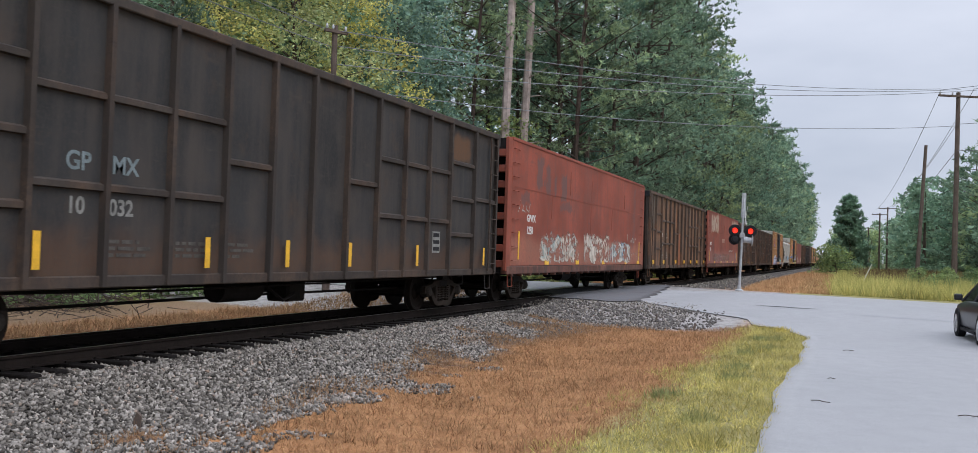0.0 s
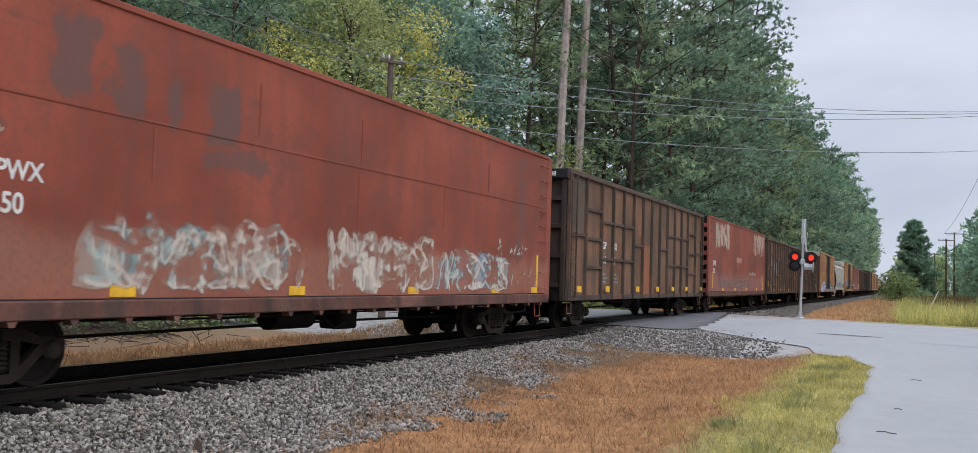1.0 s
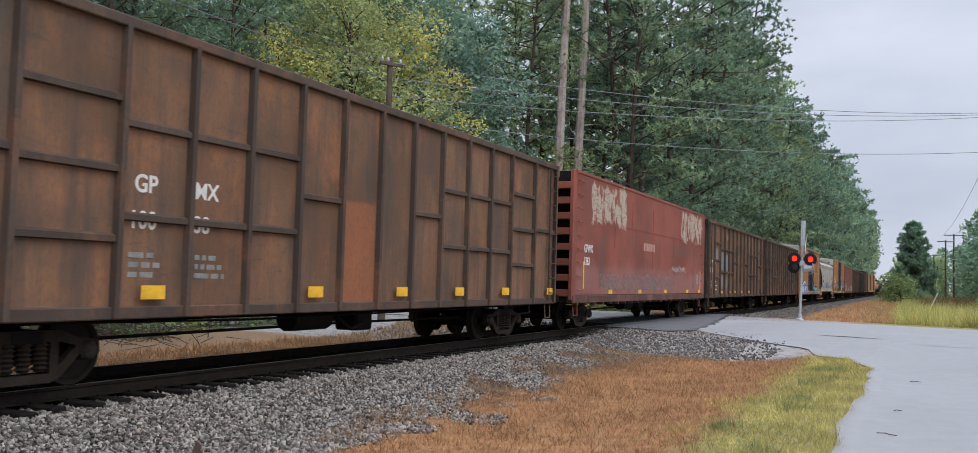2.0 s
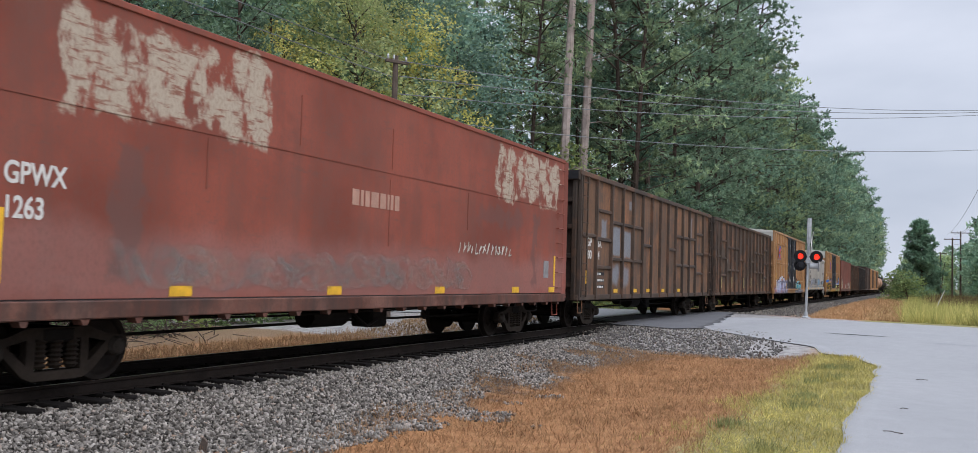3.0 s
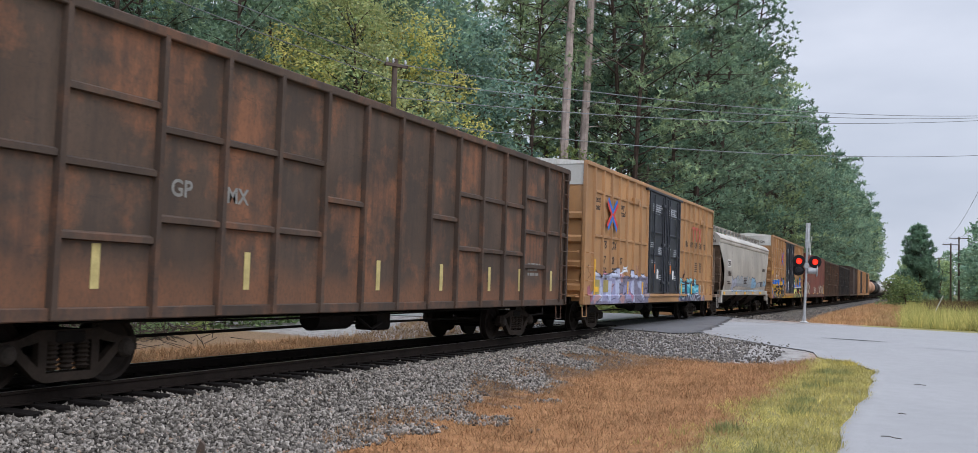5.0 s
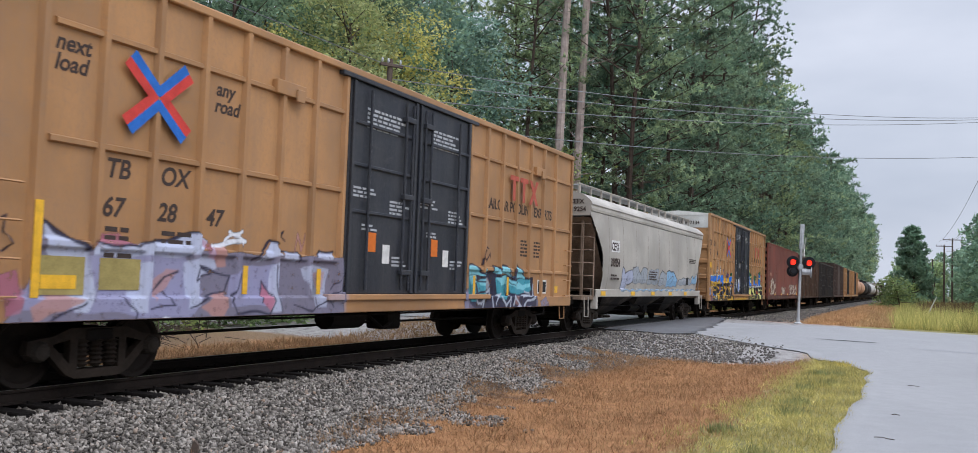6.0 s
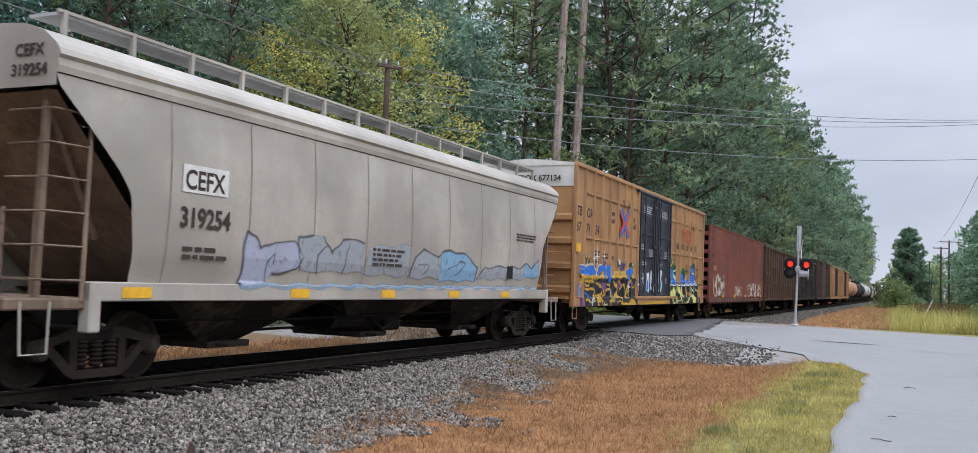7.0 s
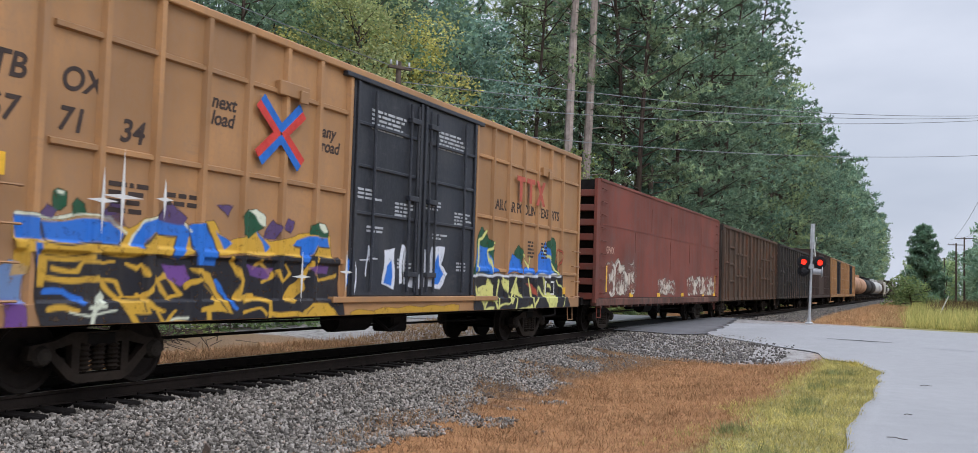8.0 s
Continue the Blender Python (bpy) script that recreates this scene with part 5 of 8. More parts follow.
# dark distance behind the first rows of the wood
r2 = np.random.default_rng(8)
n = 9000
cx = np.stack([r2.uniform(-62, -30, n), r2.uniform(-10, 420, n), r2.uniform(0.3, 1.0, n) ** 0.8 * 21], axis=1)
cx[:, 0] -= np.maximum(0, 40 - cx[:, 1]) * 0.2
v, f = leaves(r2, cx[(cx[:, 1] > 45) | (cx[:, 2] < 15)], 1.1)
tagged(new("far_woods", soup("far_woods", v, f, OAK)), "dark mass of distant woodland foliage", "woods", kind="stuff")

# two tall bare trunks with creeper round their feet
for x, y, h, lean_x, lab in ((-12.25, 61.0, 27, 0.2, "tall bare dead pine trunk with creeper round its foot"), (-12.1, 63.6, 27, 1.5, "tall bare dead pine trunk leaning slightly, with broken limbs")):
    rg = np.random.default_rng(int(y * 10))
    snag = tagged(new("dead_pine"), lab, "tree", "dead pines")
    snag.matrix_basis = pose(x, y, ground_height(x, y) - 0.1, 0, math.degrees(math.atan2(lean_x, h)), 0)
    s = Shape()
    trunk_shape(s, rg, h, 0.40, 0.25, 0.24, 10)
    for k in range(14):
        z = rg.uniform(9, h - 1)
        az = rg.uniform(0, 6.28)
        r = rg.uniform(0.5, 2.6)
        mid = Vector((math.cos(az) * r * 0.6, math.sin(az) * r * 0.6, z + rg.uniform(0, 0.5)))
        s.tube((0, 0, z), mid, 0.05, 0.03, 5, False)
        s.tube(mid, mid + Vector((math.cos(az + 0.4) * r * 0.5, math.sin(az + 0.4) * r * 0.5, rg.uniform(-0.4, 0.6))), 0.03, 0.01, 4, False)
    part("trunk", s, DEAD_BARK, snag)
    c = np.stack([rg.normal(0, 0.75, 1500), rg.normal(0, 0.75, 1500), rg.uniform(0, 1, 1500) ** 1.3 * 11.5], axis=1)
    v, f = leaves(rg, c, 0.16)
    part("creeper", soup("creeper", v, f, SHRUB), None, snag, "green creeper")

# undergrowth along the wood's edge
shrubs = [broadleaf("shrub", "dense green shrub at the wood's edge", 200 + k, 4.2, 2.3, 0.02, 2600, 0.15, SHRUB, 16) for k in range(3)]
for sh in shrubs:
    tagged(sh, category="shrub", group="shrubs")
spread(shrubs, [(-8.2 + rng.uniform(-1.2, 0.8), 55 + k * 4.2 + rng.uniform(-1, 1), rng.uniform(0.7, 1.3)) for k in range(26)]
       + [(-12.5 + rng.uniform(-1, 1), 20 + k * 3.2, rng.uniform(0.6, 1.1)) for k in range(6)]
       + [(14.6, 58.5, 0.36), (16.0, 60, 0.40), (18, 64, 0.55), (9.6, 104, 0.75), (19.5, 58, 0.5), (17.2, 57, 0.4), (15.4, 57.2, 0.3), (8.6, 128, 0.7)], 6)

# trees on the road's side, far off
lone = pine("leafy_tree", "solitary dense green conical tree beside the track in the distance", 230, 11.6, 0.04, 3.3, 120, 18, 9, 0.5, 0.22, RIGHT, True)
lone.matrix_basis = pose(10.7, 150, -0.4)
right_models = [broadleaf("leafy_tree", "green tree of the wood beyond the field", 240 + k, 13.5, 3.9, 0.04, 2000, 0.36, RIGHT, 24) for k in range(3)]
spread(right_models, [(25.0 + rng.uniform(-1, 3), 76 + k * 6.0, rng.uniform(0.85, 1.1)) for k in range(12)]
       + [(24 + rng.uniform(-3, 4), 150 + k * 9.0, rng.uniform(0.9, 1.25)) for k in range(14)]
       + [(9 + rng.uniform(-2, 9), 255 + k * 12, rng.uniform(0.8, 1.1)) for k in range(14)]
       + [(27 + rng.uniform(-2, 3), 64 + k * 8.0, 1.15) for k in range(8)], 7)
right_pines = [pine("pine_tree", "green pine of the wood beyond the field", 250 + k, 17, 0.12, 2.9, 46, 9, 7, 0.6, 0.18) for k in range(2)]
spread(right_pines, [(23.5 + rng.uniform(-1, 2), 88 + k * 11.0, rng.uniform(0.75, 1.05)) for k in range(12)] + [(26.5, 72, 1.0), (27.5, 67, 1.1)], 9)


# ---- grass and stones ----
def grass(name, label, seed, count, where, length, width, rise, mat, spread_by=0.8):
    """Blades of grass over a stretch; where(x, y) says how thick they stand."""
    rg = np.random.default_rng(seed)
    (x0, x1), (y0, y1), thick = where
    pts = []
    for x, y, u in zip(rg.uniform(x0, x1, count * 3), y0 + (y1 - y0) * rg.uniform(0, 1, count * 3) ** 1.3, rg.uniform(0, 1, count * 3)):
        if u < thick(x, y):
            pts.append((x, y, ground_height(x, y) - 0.01))
            if len(pts) >= count:
                break
    v, f = blades(rg, pts, np.zeros((len(pts), 3)), 4, length, width, spread_by, rise)
    v[:, 2] = np.maximum(v[:, 2], np.repeat(np.asarray(pts)[:, 2], 12) + 0.0)
    tagged(new(name, soup(name, v, f, mat)), label, "grass", kind="stuff")


def patchy(x, y, scale=0.9):
    return noise.noise(Vector((x * scale, y * scale * 0.6, 3.1))) + 0.5 * noise.noise(Vector((x * scale * 2.7, y * scale * 2.2, 9.4)))


def ballast_edge(y):
    """How far from the track the ballast reaches before the dead grass takes over."""
    return float(np.interp(y, [0, 8, 12, 17, 23, 25], [4.7, 4.5, 4.3, 3.7, 2.9, 2.8])) + 0.3 * edge_wave(y)


TUFTS = [(4.1, 10.1), (3.85, 11.8), (3.75, 13.9), (3.5, 15.6), (3.2, 18.2)]


def straw_thick(x, y):
    if y > 25.3 + 0.5 * math.sin(x * 1.7) + 0.25 * (x - 4) * (x > 6):
        return 0.0
    for cx, cy in TUFTS:
        if ((x - cx) / 0.32) ** 2 + ((y - cy) / 0.95) ** 2 < 1 + 0.8 * patchy(x, y, 2.5):
            return 1.0
    d = x - ballast_edge(y) + 1.6 * patchy(x, y)
    return min(1.0, max(0.0, 0.5 + d * 1.6)) * (1 - smooth(7.7, 8.5, x + 0.5 * patchy(x, y)))


grass("dead_grass", "rust-brown sprayed grass lying on the bank", 31, 44000, ((2.2, 8.6), (-3, 27), straw_thick), 0.12, 0.011, 0.25, STRAW, 0.75)
grass("verge_grass", "yellow-green mown grass along the road's edge", 32, 19000, ((7.2, 9.9), (-3, 28), lambda x, y: smooth(7.6, 8.5, x + 0.5 * patchy(x, y)) * (x < road_left(y) + 0.05)), 0.11, 0.011, 0.5, VERGE, 0.6)
grass("bank_grass", "rust-brown dead grass on the bank beyond the crossing", 33, 9000, ((4.6, 9.8), (50, 120), lambda x, y: smooth(4.6, 5.6, x + patchy(x, y))), 0.30, 0.04, 0.4, BANK, 0.7)
grass("field_grass", "tall pale green grass in the field beside the road", 34, 16000, ((9.2, 30), (49, 130), lambda x, y: 0.55 + 0.45 * patchy(x, y, 0.3) if x > 9.8 + 0.6 * patchy(x, y) else 0), 1.05, 0.035, 1.0, FIELD, 0.4)
grass("russet_weeds", "russet seed heads of tall weeds in the field", 35, 3500, ((11, 26), (70, 125), lambda x, y: 0.6), 1.25, 0.05, 1.6, WEED, 0.4)
grass("far_dead_grass", "dead grass along the far side of the track", 36, 9000, ((-6.8, -1.9), (8, 33), lambda x, y: 0.35 + patchy(x, y) + 0.5 * smooth(2.5, 4.5, -x)), 0.26, 0.022, 0.5, STRAW, 0.7)


def stones(name, label, seed, count, pick, size, mat):
    """Angular crushed stones, eight faces each."""
    rg = np.random.default_rng(seed)
    pts = []
    while len(pts) < count:
        x, y = pick(rg)
        if x is not None:
            pts.append((x, y, ground_height(x, y)))
    p = np.asarray(pts)
    n = len(p)
    q = np.array([(1, 0, 0), (-1, 0, 0), (0, 1, 0), (0, -1, 0), (0, 0, 1), (0, 0, -1)], dtype=float)
    base = q[None] * rg.uniform(0.45, 1.1, (n, 6, 1)) + rg.normal(0, 0.22, (n, 6, 3))
    a = rg.normal(0, 1, (n, 3))
    a /= np.linalg.norm(a, axis=1, keepdims=True)
    b = np.cross(a, rg.normal(0, 1, (n, 3)))
    b /= np.linalg.norm(b, axis=1, keepdims=True)
    m = np.stack([a, b, np.cross(a, b)], axis=2)
    s = size * rg.uniform(0.55, 1.3, (n, 1, 1))
    v = np.einsum("nij,nkj->nki", m, base) * s + p[:, None, :] + np.array((0, 0, 0.35))[None, None] * s
    tri = np.array([(0, 2, 4), (2, 1, 4), (1, 3, 4), (3, 0, 4), (2, 0, 5), (1, 2, 5), (3, 1, 5), (0, 3, 5)])
    f = (tri[None] + 6 * np.arange(n)[:, None, None]).reshape(-1, 3)
    tagged(new(name, soup(name, v.reshape(-1, 3), f, mat)), label, "stones", kind="stuff")


def stone_material():
    mat, nodes, links, bsdf = material("crushed_granite")
    geo = nodes.new("ShaderNodeNewGeometry")
    fine = noise_node(nodes, links, 60, 3)
    col = ramp_node(nodes, links, geo.outputs["Random Per Island"], [(0.0, (0.040, 0.035, 0.030)), (0.3, (0.110, 0.098, 0.084)), (0.6, (0.20, 0.180, 0.156)), (0.82, (0.275, 0.249, 0.218)), (0.95, (0.37, 0.337, 0.295)), (1.0, (0.25, 0.17, 0.12))])
    col = mix_node(nodes, links, 0.5, col, mix_node(nodes, links, 1.0, col, ramp_node(nodes, links, fine, [(0.3, grey(0.6)), (0.7, grey(1.25))]), "MULTIPLY"))
    links.new(col, bsdf.inputs["Base Color"])
    bsdf.inputs["Roughness"].default_value = 0.85
    bsdf.inputs["Specular IOR Level"].default_value = 0.2
    return mat


STONE = stone_material()
# oily stones, coloured darker still for the shade under the train
OIL_AND_SHADE = plain("oil_and_shade_dark_ballast", (0.028, 0.024, 0.021), 0.8, 0, 0.5, 20)


def pick_shoulder(rg):
    y = -1 + 33 * rg.uniform(0, 1) ** 1.25
    x = rg.uniform(0.85, 6.0)
    d = x - ballast_edge(y) + 1.6 * patchy(x, y)
    if x < 1.42 and abs((y - 2 + 0.254) % 0.508 - 0.254) < 0.135:
        return None, None
    if y < 25 and rg.uniform(0, 1) < min(1.0, max(0.04, 0.5 + d * 1.4)):
        return None, None
    if y >= 25 and (x > 6.0 or rg.uniform() < 0.72):
        return None, None
    return x, y


def pick_between(rg):
    return rg.choice([rg.uniform(-0.66, 0.66), rg.uniform(-2.4, -0.85)]), 4 + 28 * rg.uniform(0, 1) ** 1.4


stones("ballast", "grey crushed-granite ballast on the track's shoulder", 41, 62000, pick_shoulder, 0.034, STONE)
stones("ballast", "dark ballast between the rails and beyond them", 42, 9000, pick_between, 0.036, OIL_AND_SHADE)
RUBBLE = plain("broken_asphalt", (0.13, 0.12, 0.11), 0.9, 0, 0.5, 9, 0.01)
stones("rubble", "broken dark asphalt and stones at the crossing's edge", 44, 900, lambda rg: (rg.uniform(1.6, 7.0), rg.uniform(25.6, 30.3)), 0.055, RUBBLE)
stones("ballast", "grey ballast along the track beyond the crossing", 43, 7000, lambda rg: (rg.uniform(0.9, 5.0), 49 + 60 * rg.uniform(0, 1) ** 1.5), 0.05, STONE)

# a pile of cut brush on the far side, and bits of wood on the ballast
rg = np.random.default_rng(51)
s = Shape()
for k in range(420):
    a = Vector((-8.6 + rg.normal(0, 0.8), 15.5 + rg.uniform(-4, 5.5), -0.5 + abs(rg.normal(0, 0.45))))
    d = Vector((rg.normal(0, 0.7), rg.normal(0, 0.9), rg.normal(0.25, 0.35)))
    s.tube(a, a + d, 0.014, 0.006, 4, False)
tagged(new("brush_pile", s.mesh("brush_pile", TWIG)), "pile of cut grey-brown brush beside the track", "brush", kind="stuff")
for x, y, r in ((3.55, 7.9, 25), (6.6, 26.2, 70), (5.2, 28.0, 100)):
    s = Shape()
    s.prism([(-0.05, 0), (0.05, 0), (0.035, 0.16), (-0.02, 0.2)], -0.02, 0.02, "y")
    ob = tagged(new("wood_scrap", s.mesh("wood_scrap", MAT["pole"])), "weathered splinter of wood standing in the ballast", "wood scrap", "wood scraps")
    ob.matrix_basis = pose(x, y, ground_height(x, y) - 0.02, 8, 12, r)

# crack in the road
s = Shape()
for k in range(12):
    a, b = k / 12, (k + 1) / 12
    y = lambda t: 33.1 - 0.12 * t + 0.05 * math.sin(t * 17)
    w = lambda t: 0.16 * math.sin(math.pi * (0.04 + 0.92 * t)) + 0.02
    q = [(7.65 + 2.0 * a, y(a) - w(a)), (7.65 + 2.0 * b, y(b) - w(b)), (7.65 + 2.0 * b, y(b) + w(b)), (7.65 + 2.0 * a, y(a) + w(a))]
    s.add([(x, yy, road_height(x, yy) + 0.006) for x, yy in q], [(0, 1, 2, 3)])
tagged(new("road_patch", s.mesh("road_patch", CRACK)), "dark sunken crack in the pale asphalt", "road patch", kind="structure")

# a darker joint across the road
s = Shape()
for k in range(8):
    a, b = 10.7 + k * 0.85, 10.7 + (k + 1) * 0.85
    q = [(a, 31.2 - (a - 10.7) * 0.16), (b, 31.2 - (b - 10.7) * 0.16), (b, 31.55 - (b - 10.7) * 0.10), (a, 31.32 - (a - 10.7) * 0.10)]
    s.add([(x, yy, road_height(x, yy) + 0.006) for x, yy in q], [(0, 1, 2, 3)])
tagged(new("road_patch", s.mesh("road_patch", asphalt_material("repaired_asphalt", (0.20, 0.202, 0.21)))), "slightly darker repaired seam in the asphalt", "road patch", kind="structure")

# taller tufts in the verge, and twigs blown on to the road
rg = np.random.default_rng(61)
for k in range(16):
    x, y = 8.3 + 1.3 * rg.uniform(), 7 + 20 * rg.uniform() ** 1.2
    if x > road_left(y) - 0.1:
        continue
    c = np.stack([rg.normal(0, 0.10, 70), rg.normal(0, 0.12, 70), np.zeros(70)], axis=1)
    v, f = blades(rg, c, np.zeros((70, 3)), 3, 0.17, 0.014, 0.5, 1.0)
    ob = new("grass_tuft", soup("grass_tuft", v, f, VERGE))
    ob.matrix_basis = pose(x, y, ground_height(x, y) - 0.01)
    tagged(ob, "taller tuft of coarse green grass in the verge", "grass tuft", "grass tufts")
for x, y, r, n in ((10.25, 12.4, 60, 0.12), (10.35, 14.9, 85, 0.05), (11.9, 12.2, 100, 0.12), (10.6, 19.8, 85, 0.10)):
    s = Shape().path([(-n, 0, 0), (-n * 0.2, 0.03, 0.01), (n * 0.4, 0.0, 0.006), (n, 0.05, 0.0)], 0.006, 5)
    ob = new("twig", s.mesh("twig", TWIG))
    ob.matrix_basis = pose(x, y, road_height(x, y) + 0.014, 0, 0, r - 90)
    tagged(ob, "dark twig lying on the pale road", "twig", "twigs on the road")


# ---- lettering and details on the cars ----
def dashes(car, y, z, wide, mat, seed, rows=3, height=0.07, x=1.535):
    bars(car, rows, y, z, wide, height, mat, x, seed)


DIM_WHITE = plain("worn_white_stencil", (0.23, 0.23, 0.215), 0.8, 0, 0.4, 6)
PALE_BLUE = plain("worn_blue_white_stencil", (0.17, 0.21, 0.22), 0.8, 0, 0.5, 4)
LOGO_RED = plain("faded_red_logo", (0.42, 0.10, 0.07), 0.7, 0, 0.3, 6)
LOGO_BLUE = plain("blue_logo", (0.03, 0.14, 0.48), 0.6, 0, 0.3, 6)
ARROW_RED = plain("red_logo", (0.55, 0.06, 0.05), 0.6, 0, 0.3, 6)
BROWN_INK = plain("dark_brown_lettering", (0.06, 0.045, 0.04), 0.7, 0, 0.3, 6)
LABEL_WHITE = plain("white_placard", (0.65, 0.65, 0.63), 0.6, 0, 0.25, 8)
ORANGE = plain("orange_placard", (0.6, 0.16, 0.03), 0.6, 0, 0.2, 8)

FAINT = plain("almost_worn_off_stencil", (0.085, 0.078, 0.07), 0.85, 0, 0.5, 5)
# the charcoal gondola
letter(car_a, "GP", 3.78, 2.37, 0.33, PALE_BLUE, 1.522)
letter(car_a, "MX", 4.56, 2.37, 0.33, PALE_BLUE, 1.522)
letter(car_a, "10", 3.82, 1.82, 0.30, DIM_WHITE, 1.522)
letter(car_a, "032", 4.53, 1.82, 0.30, DIM_WHITE, 1.522)
dashes(car_a, 4.55, 1.45, 0.7, FAINT, 3, 3, 0.05, 1.522)
dashes(car_a, 5.85, 1.45, 0.6, FAINT, 4, 3, 0.05, 1.522)
dashes(car_a, 7.0, 1.45, 0.5, FAINT, 5, 3, 0.05, 1.522)
reflectors(car_a, [3.25, 6.4, 8.53, 10.67, 13.66, 17.7], 1.12, 1.58, 0.11, 1.617)
board = part("data_board", Shape().box(1.522, 1.527, 14.70, 15.12, 1.42, 1.92), DIM_WHITE, car_a, "worn white data panel with dark rows")
for z in (1.47, 1.63, 1.79):
    part("data_row", Shape().box(1.5275, 1.5295, 14.74, 15.08, z, z + 0.09), MAT["black"], board)
# the brown gondola
letter(car_c, "GP", 3.45, 2.50, 0.32, MAT["white"], 1.522)
letter(car_c, "MX", 4.55, 2.50, 0.32, MAT["white"], 1.522)
letter(car_c, "100", 3.38, 2.03, 0.32, MAT["white"], 1.522)
letter(car_c, "38", 4.55, 2.03, 0.32, MAT["white"], 1.522)
dashes(car_c, 3.4, 1.65, 0.6, DIM_WHITE, 6, x=1.522)
dashes(car_c, 4.6, 1.65, 0.6, DIM_WHITE, 7, x=1.522)
reflectors(car_c, [0.75, 3.55, 7.15, 10.0, 12.5, 15.0, 18.0], 1.12, 1.3, 0.42, 1.617)
# the rusty gondola with primer patches
letter(car_e, "GP", 0.90, 2.50, 0.36, MAT["white"], 1.522)
letter(car_e, "MX", 1.76, 2.50, 0.36, MAT["white"], 1.522)
letter(car_e, "100", 0.82, 2.12, 0.36, MAT["white"], 1.522)
letter(car_e, "44", 1.76, 2.12, 0.36, MAT["white"], 1.522)
for k in range(3):
    part("stencil_panel", Shape().box(1.522, 1.526, 1.70, 2.62, 1.62 - k * 0.2, 1.72 - k * 0.2), MAT["black"], car_e, "black stencil panel")
    bars(car_e, 1, 1.73, 1.64 - k * 0.2, 0.8, 0.06, MAT["white"], 1.529, 8 + k)
reflectors(car_e, [0.55], 1.35, 1.75, 0.12, 1.617)
reflectors(car_e, [3.6, 5.9, 7.6, 9.8, 12.4], 1.08, 1.2, 0.42, 1.545)
# the sooty gondola
letter(car_f, "GP", 3.45, 2.50, 0.32, DIM_WHITE, 1.522)
letter(car_f, "MX", 4.55, 2.50, 0.32, DIM_WHITE, 1.522)
dashes(car_f, 16.0, 1.9, 0.8, DIM_WHITE, 9, x=1.522)
PALE_FILM = plain("faded_pale_yellow_film", (0.50, 0.42, 0.18), 0.6, 0, 0.3, 6)
me = Shape().box(1.522, 1.528, 0, 0.13, 1.25, 1.8).mesh("reflector", PALE_FILM)
for y in (2.2, 5.0, 8.7, 11.2, 13.6, 15.4, 17.6):
    ob = part("reflector", me, None, car_f, "faded yellow reflective strip")
    ob.matrix_basis = pose(0, y, 0)
# the number boards on the gondolas' dark ends
for car, text in ((car_c, "10038"), (car_e, "10044")):
    board = part("number_board", Shape().box(-1.3, 1.56, -0.145, -0.125, 4.40, 4.64), MAT["black"], car, "black number board")
    ob = part("lettering", mesh_text(text, 0.19, MAT["white"]), None, car)
    ob.matrix_basis = Matrix.Translation((0.75, -0.15, 4.45)) @ pose(0, 0, 0, 90, 0, 0)
# red cars
letter(car_b, "GPWX", 1.75, 2.42, 0.30, MAT["white"], 1.603, 0.9)
letter(car_b, "1250", 1.75, 2.05, 0.32, MAT["white"], 1.603, 0.9)
letter(car_d, "GPWX", 1.08, 2.38, 0.34, MAT["white"], 1.603, 0.8)
letter(car_d, "1263", 1.08, 2.00, 0.34, MAT["white"], 1.603, 0.8)
GHOST = plain("ghost_lettering", (0.42, 0.25, 0.19), 0.8, 0, 0.3, 4)
bars(car_d, 1, 7.85, 2.68, 2.0, 0.28, GHOST, 1.603, 12)
part("placard", Shape().box(1.603, 1.607, 17.0, 17.35, 1.5, 1.95), plain("grey_placard", (0.25, 0.24, 0.24), 0.7), car_d, "grey placard")
letter(car_j, "GPWX", 1.0, 2.5, 0.3, GHOST, 1.603, 0.9)


def next_load_logo(car, y, z, s):
    """Four crossed arms, each a blue and a red stripe; the blue ones open up and down, the red ones to the sides."""
    w = 0.125 * s
    for sy in (-1, 1):
        for sz in (-1, 1):
            tip, mid = (y + sy * 0.72 * s, z + sz * 0.60 * s), (y + sy * 0.02 * s, z + sz * 0.02 * s)
            for mat, (oy, oz) in ((LOGO_BLUE, (-sy * w, sz * w * 1.15)), (ARROW_RED, (sy * w, -sz * w * 1.15))):
                far = (tip[0] + oy, tip[1] + oz)
                near = (mid[0] + oy * 0.9, mid[1] + oz * 0.9)
                part("arrow_mark", Shape().prism([mid, tip, far, near], 1.627, 1.630, "x"), mat, car, "painted stripe of a crossed-arrow mark")


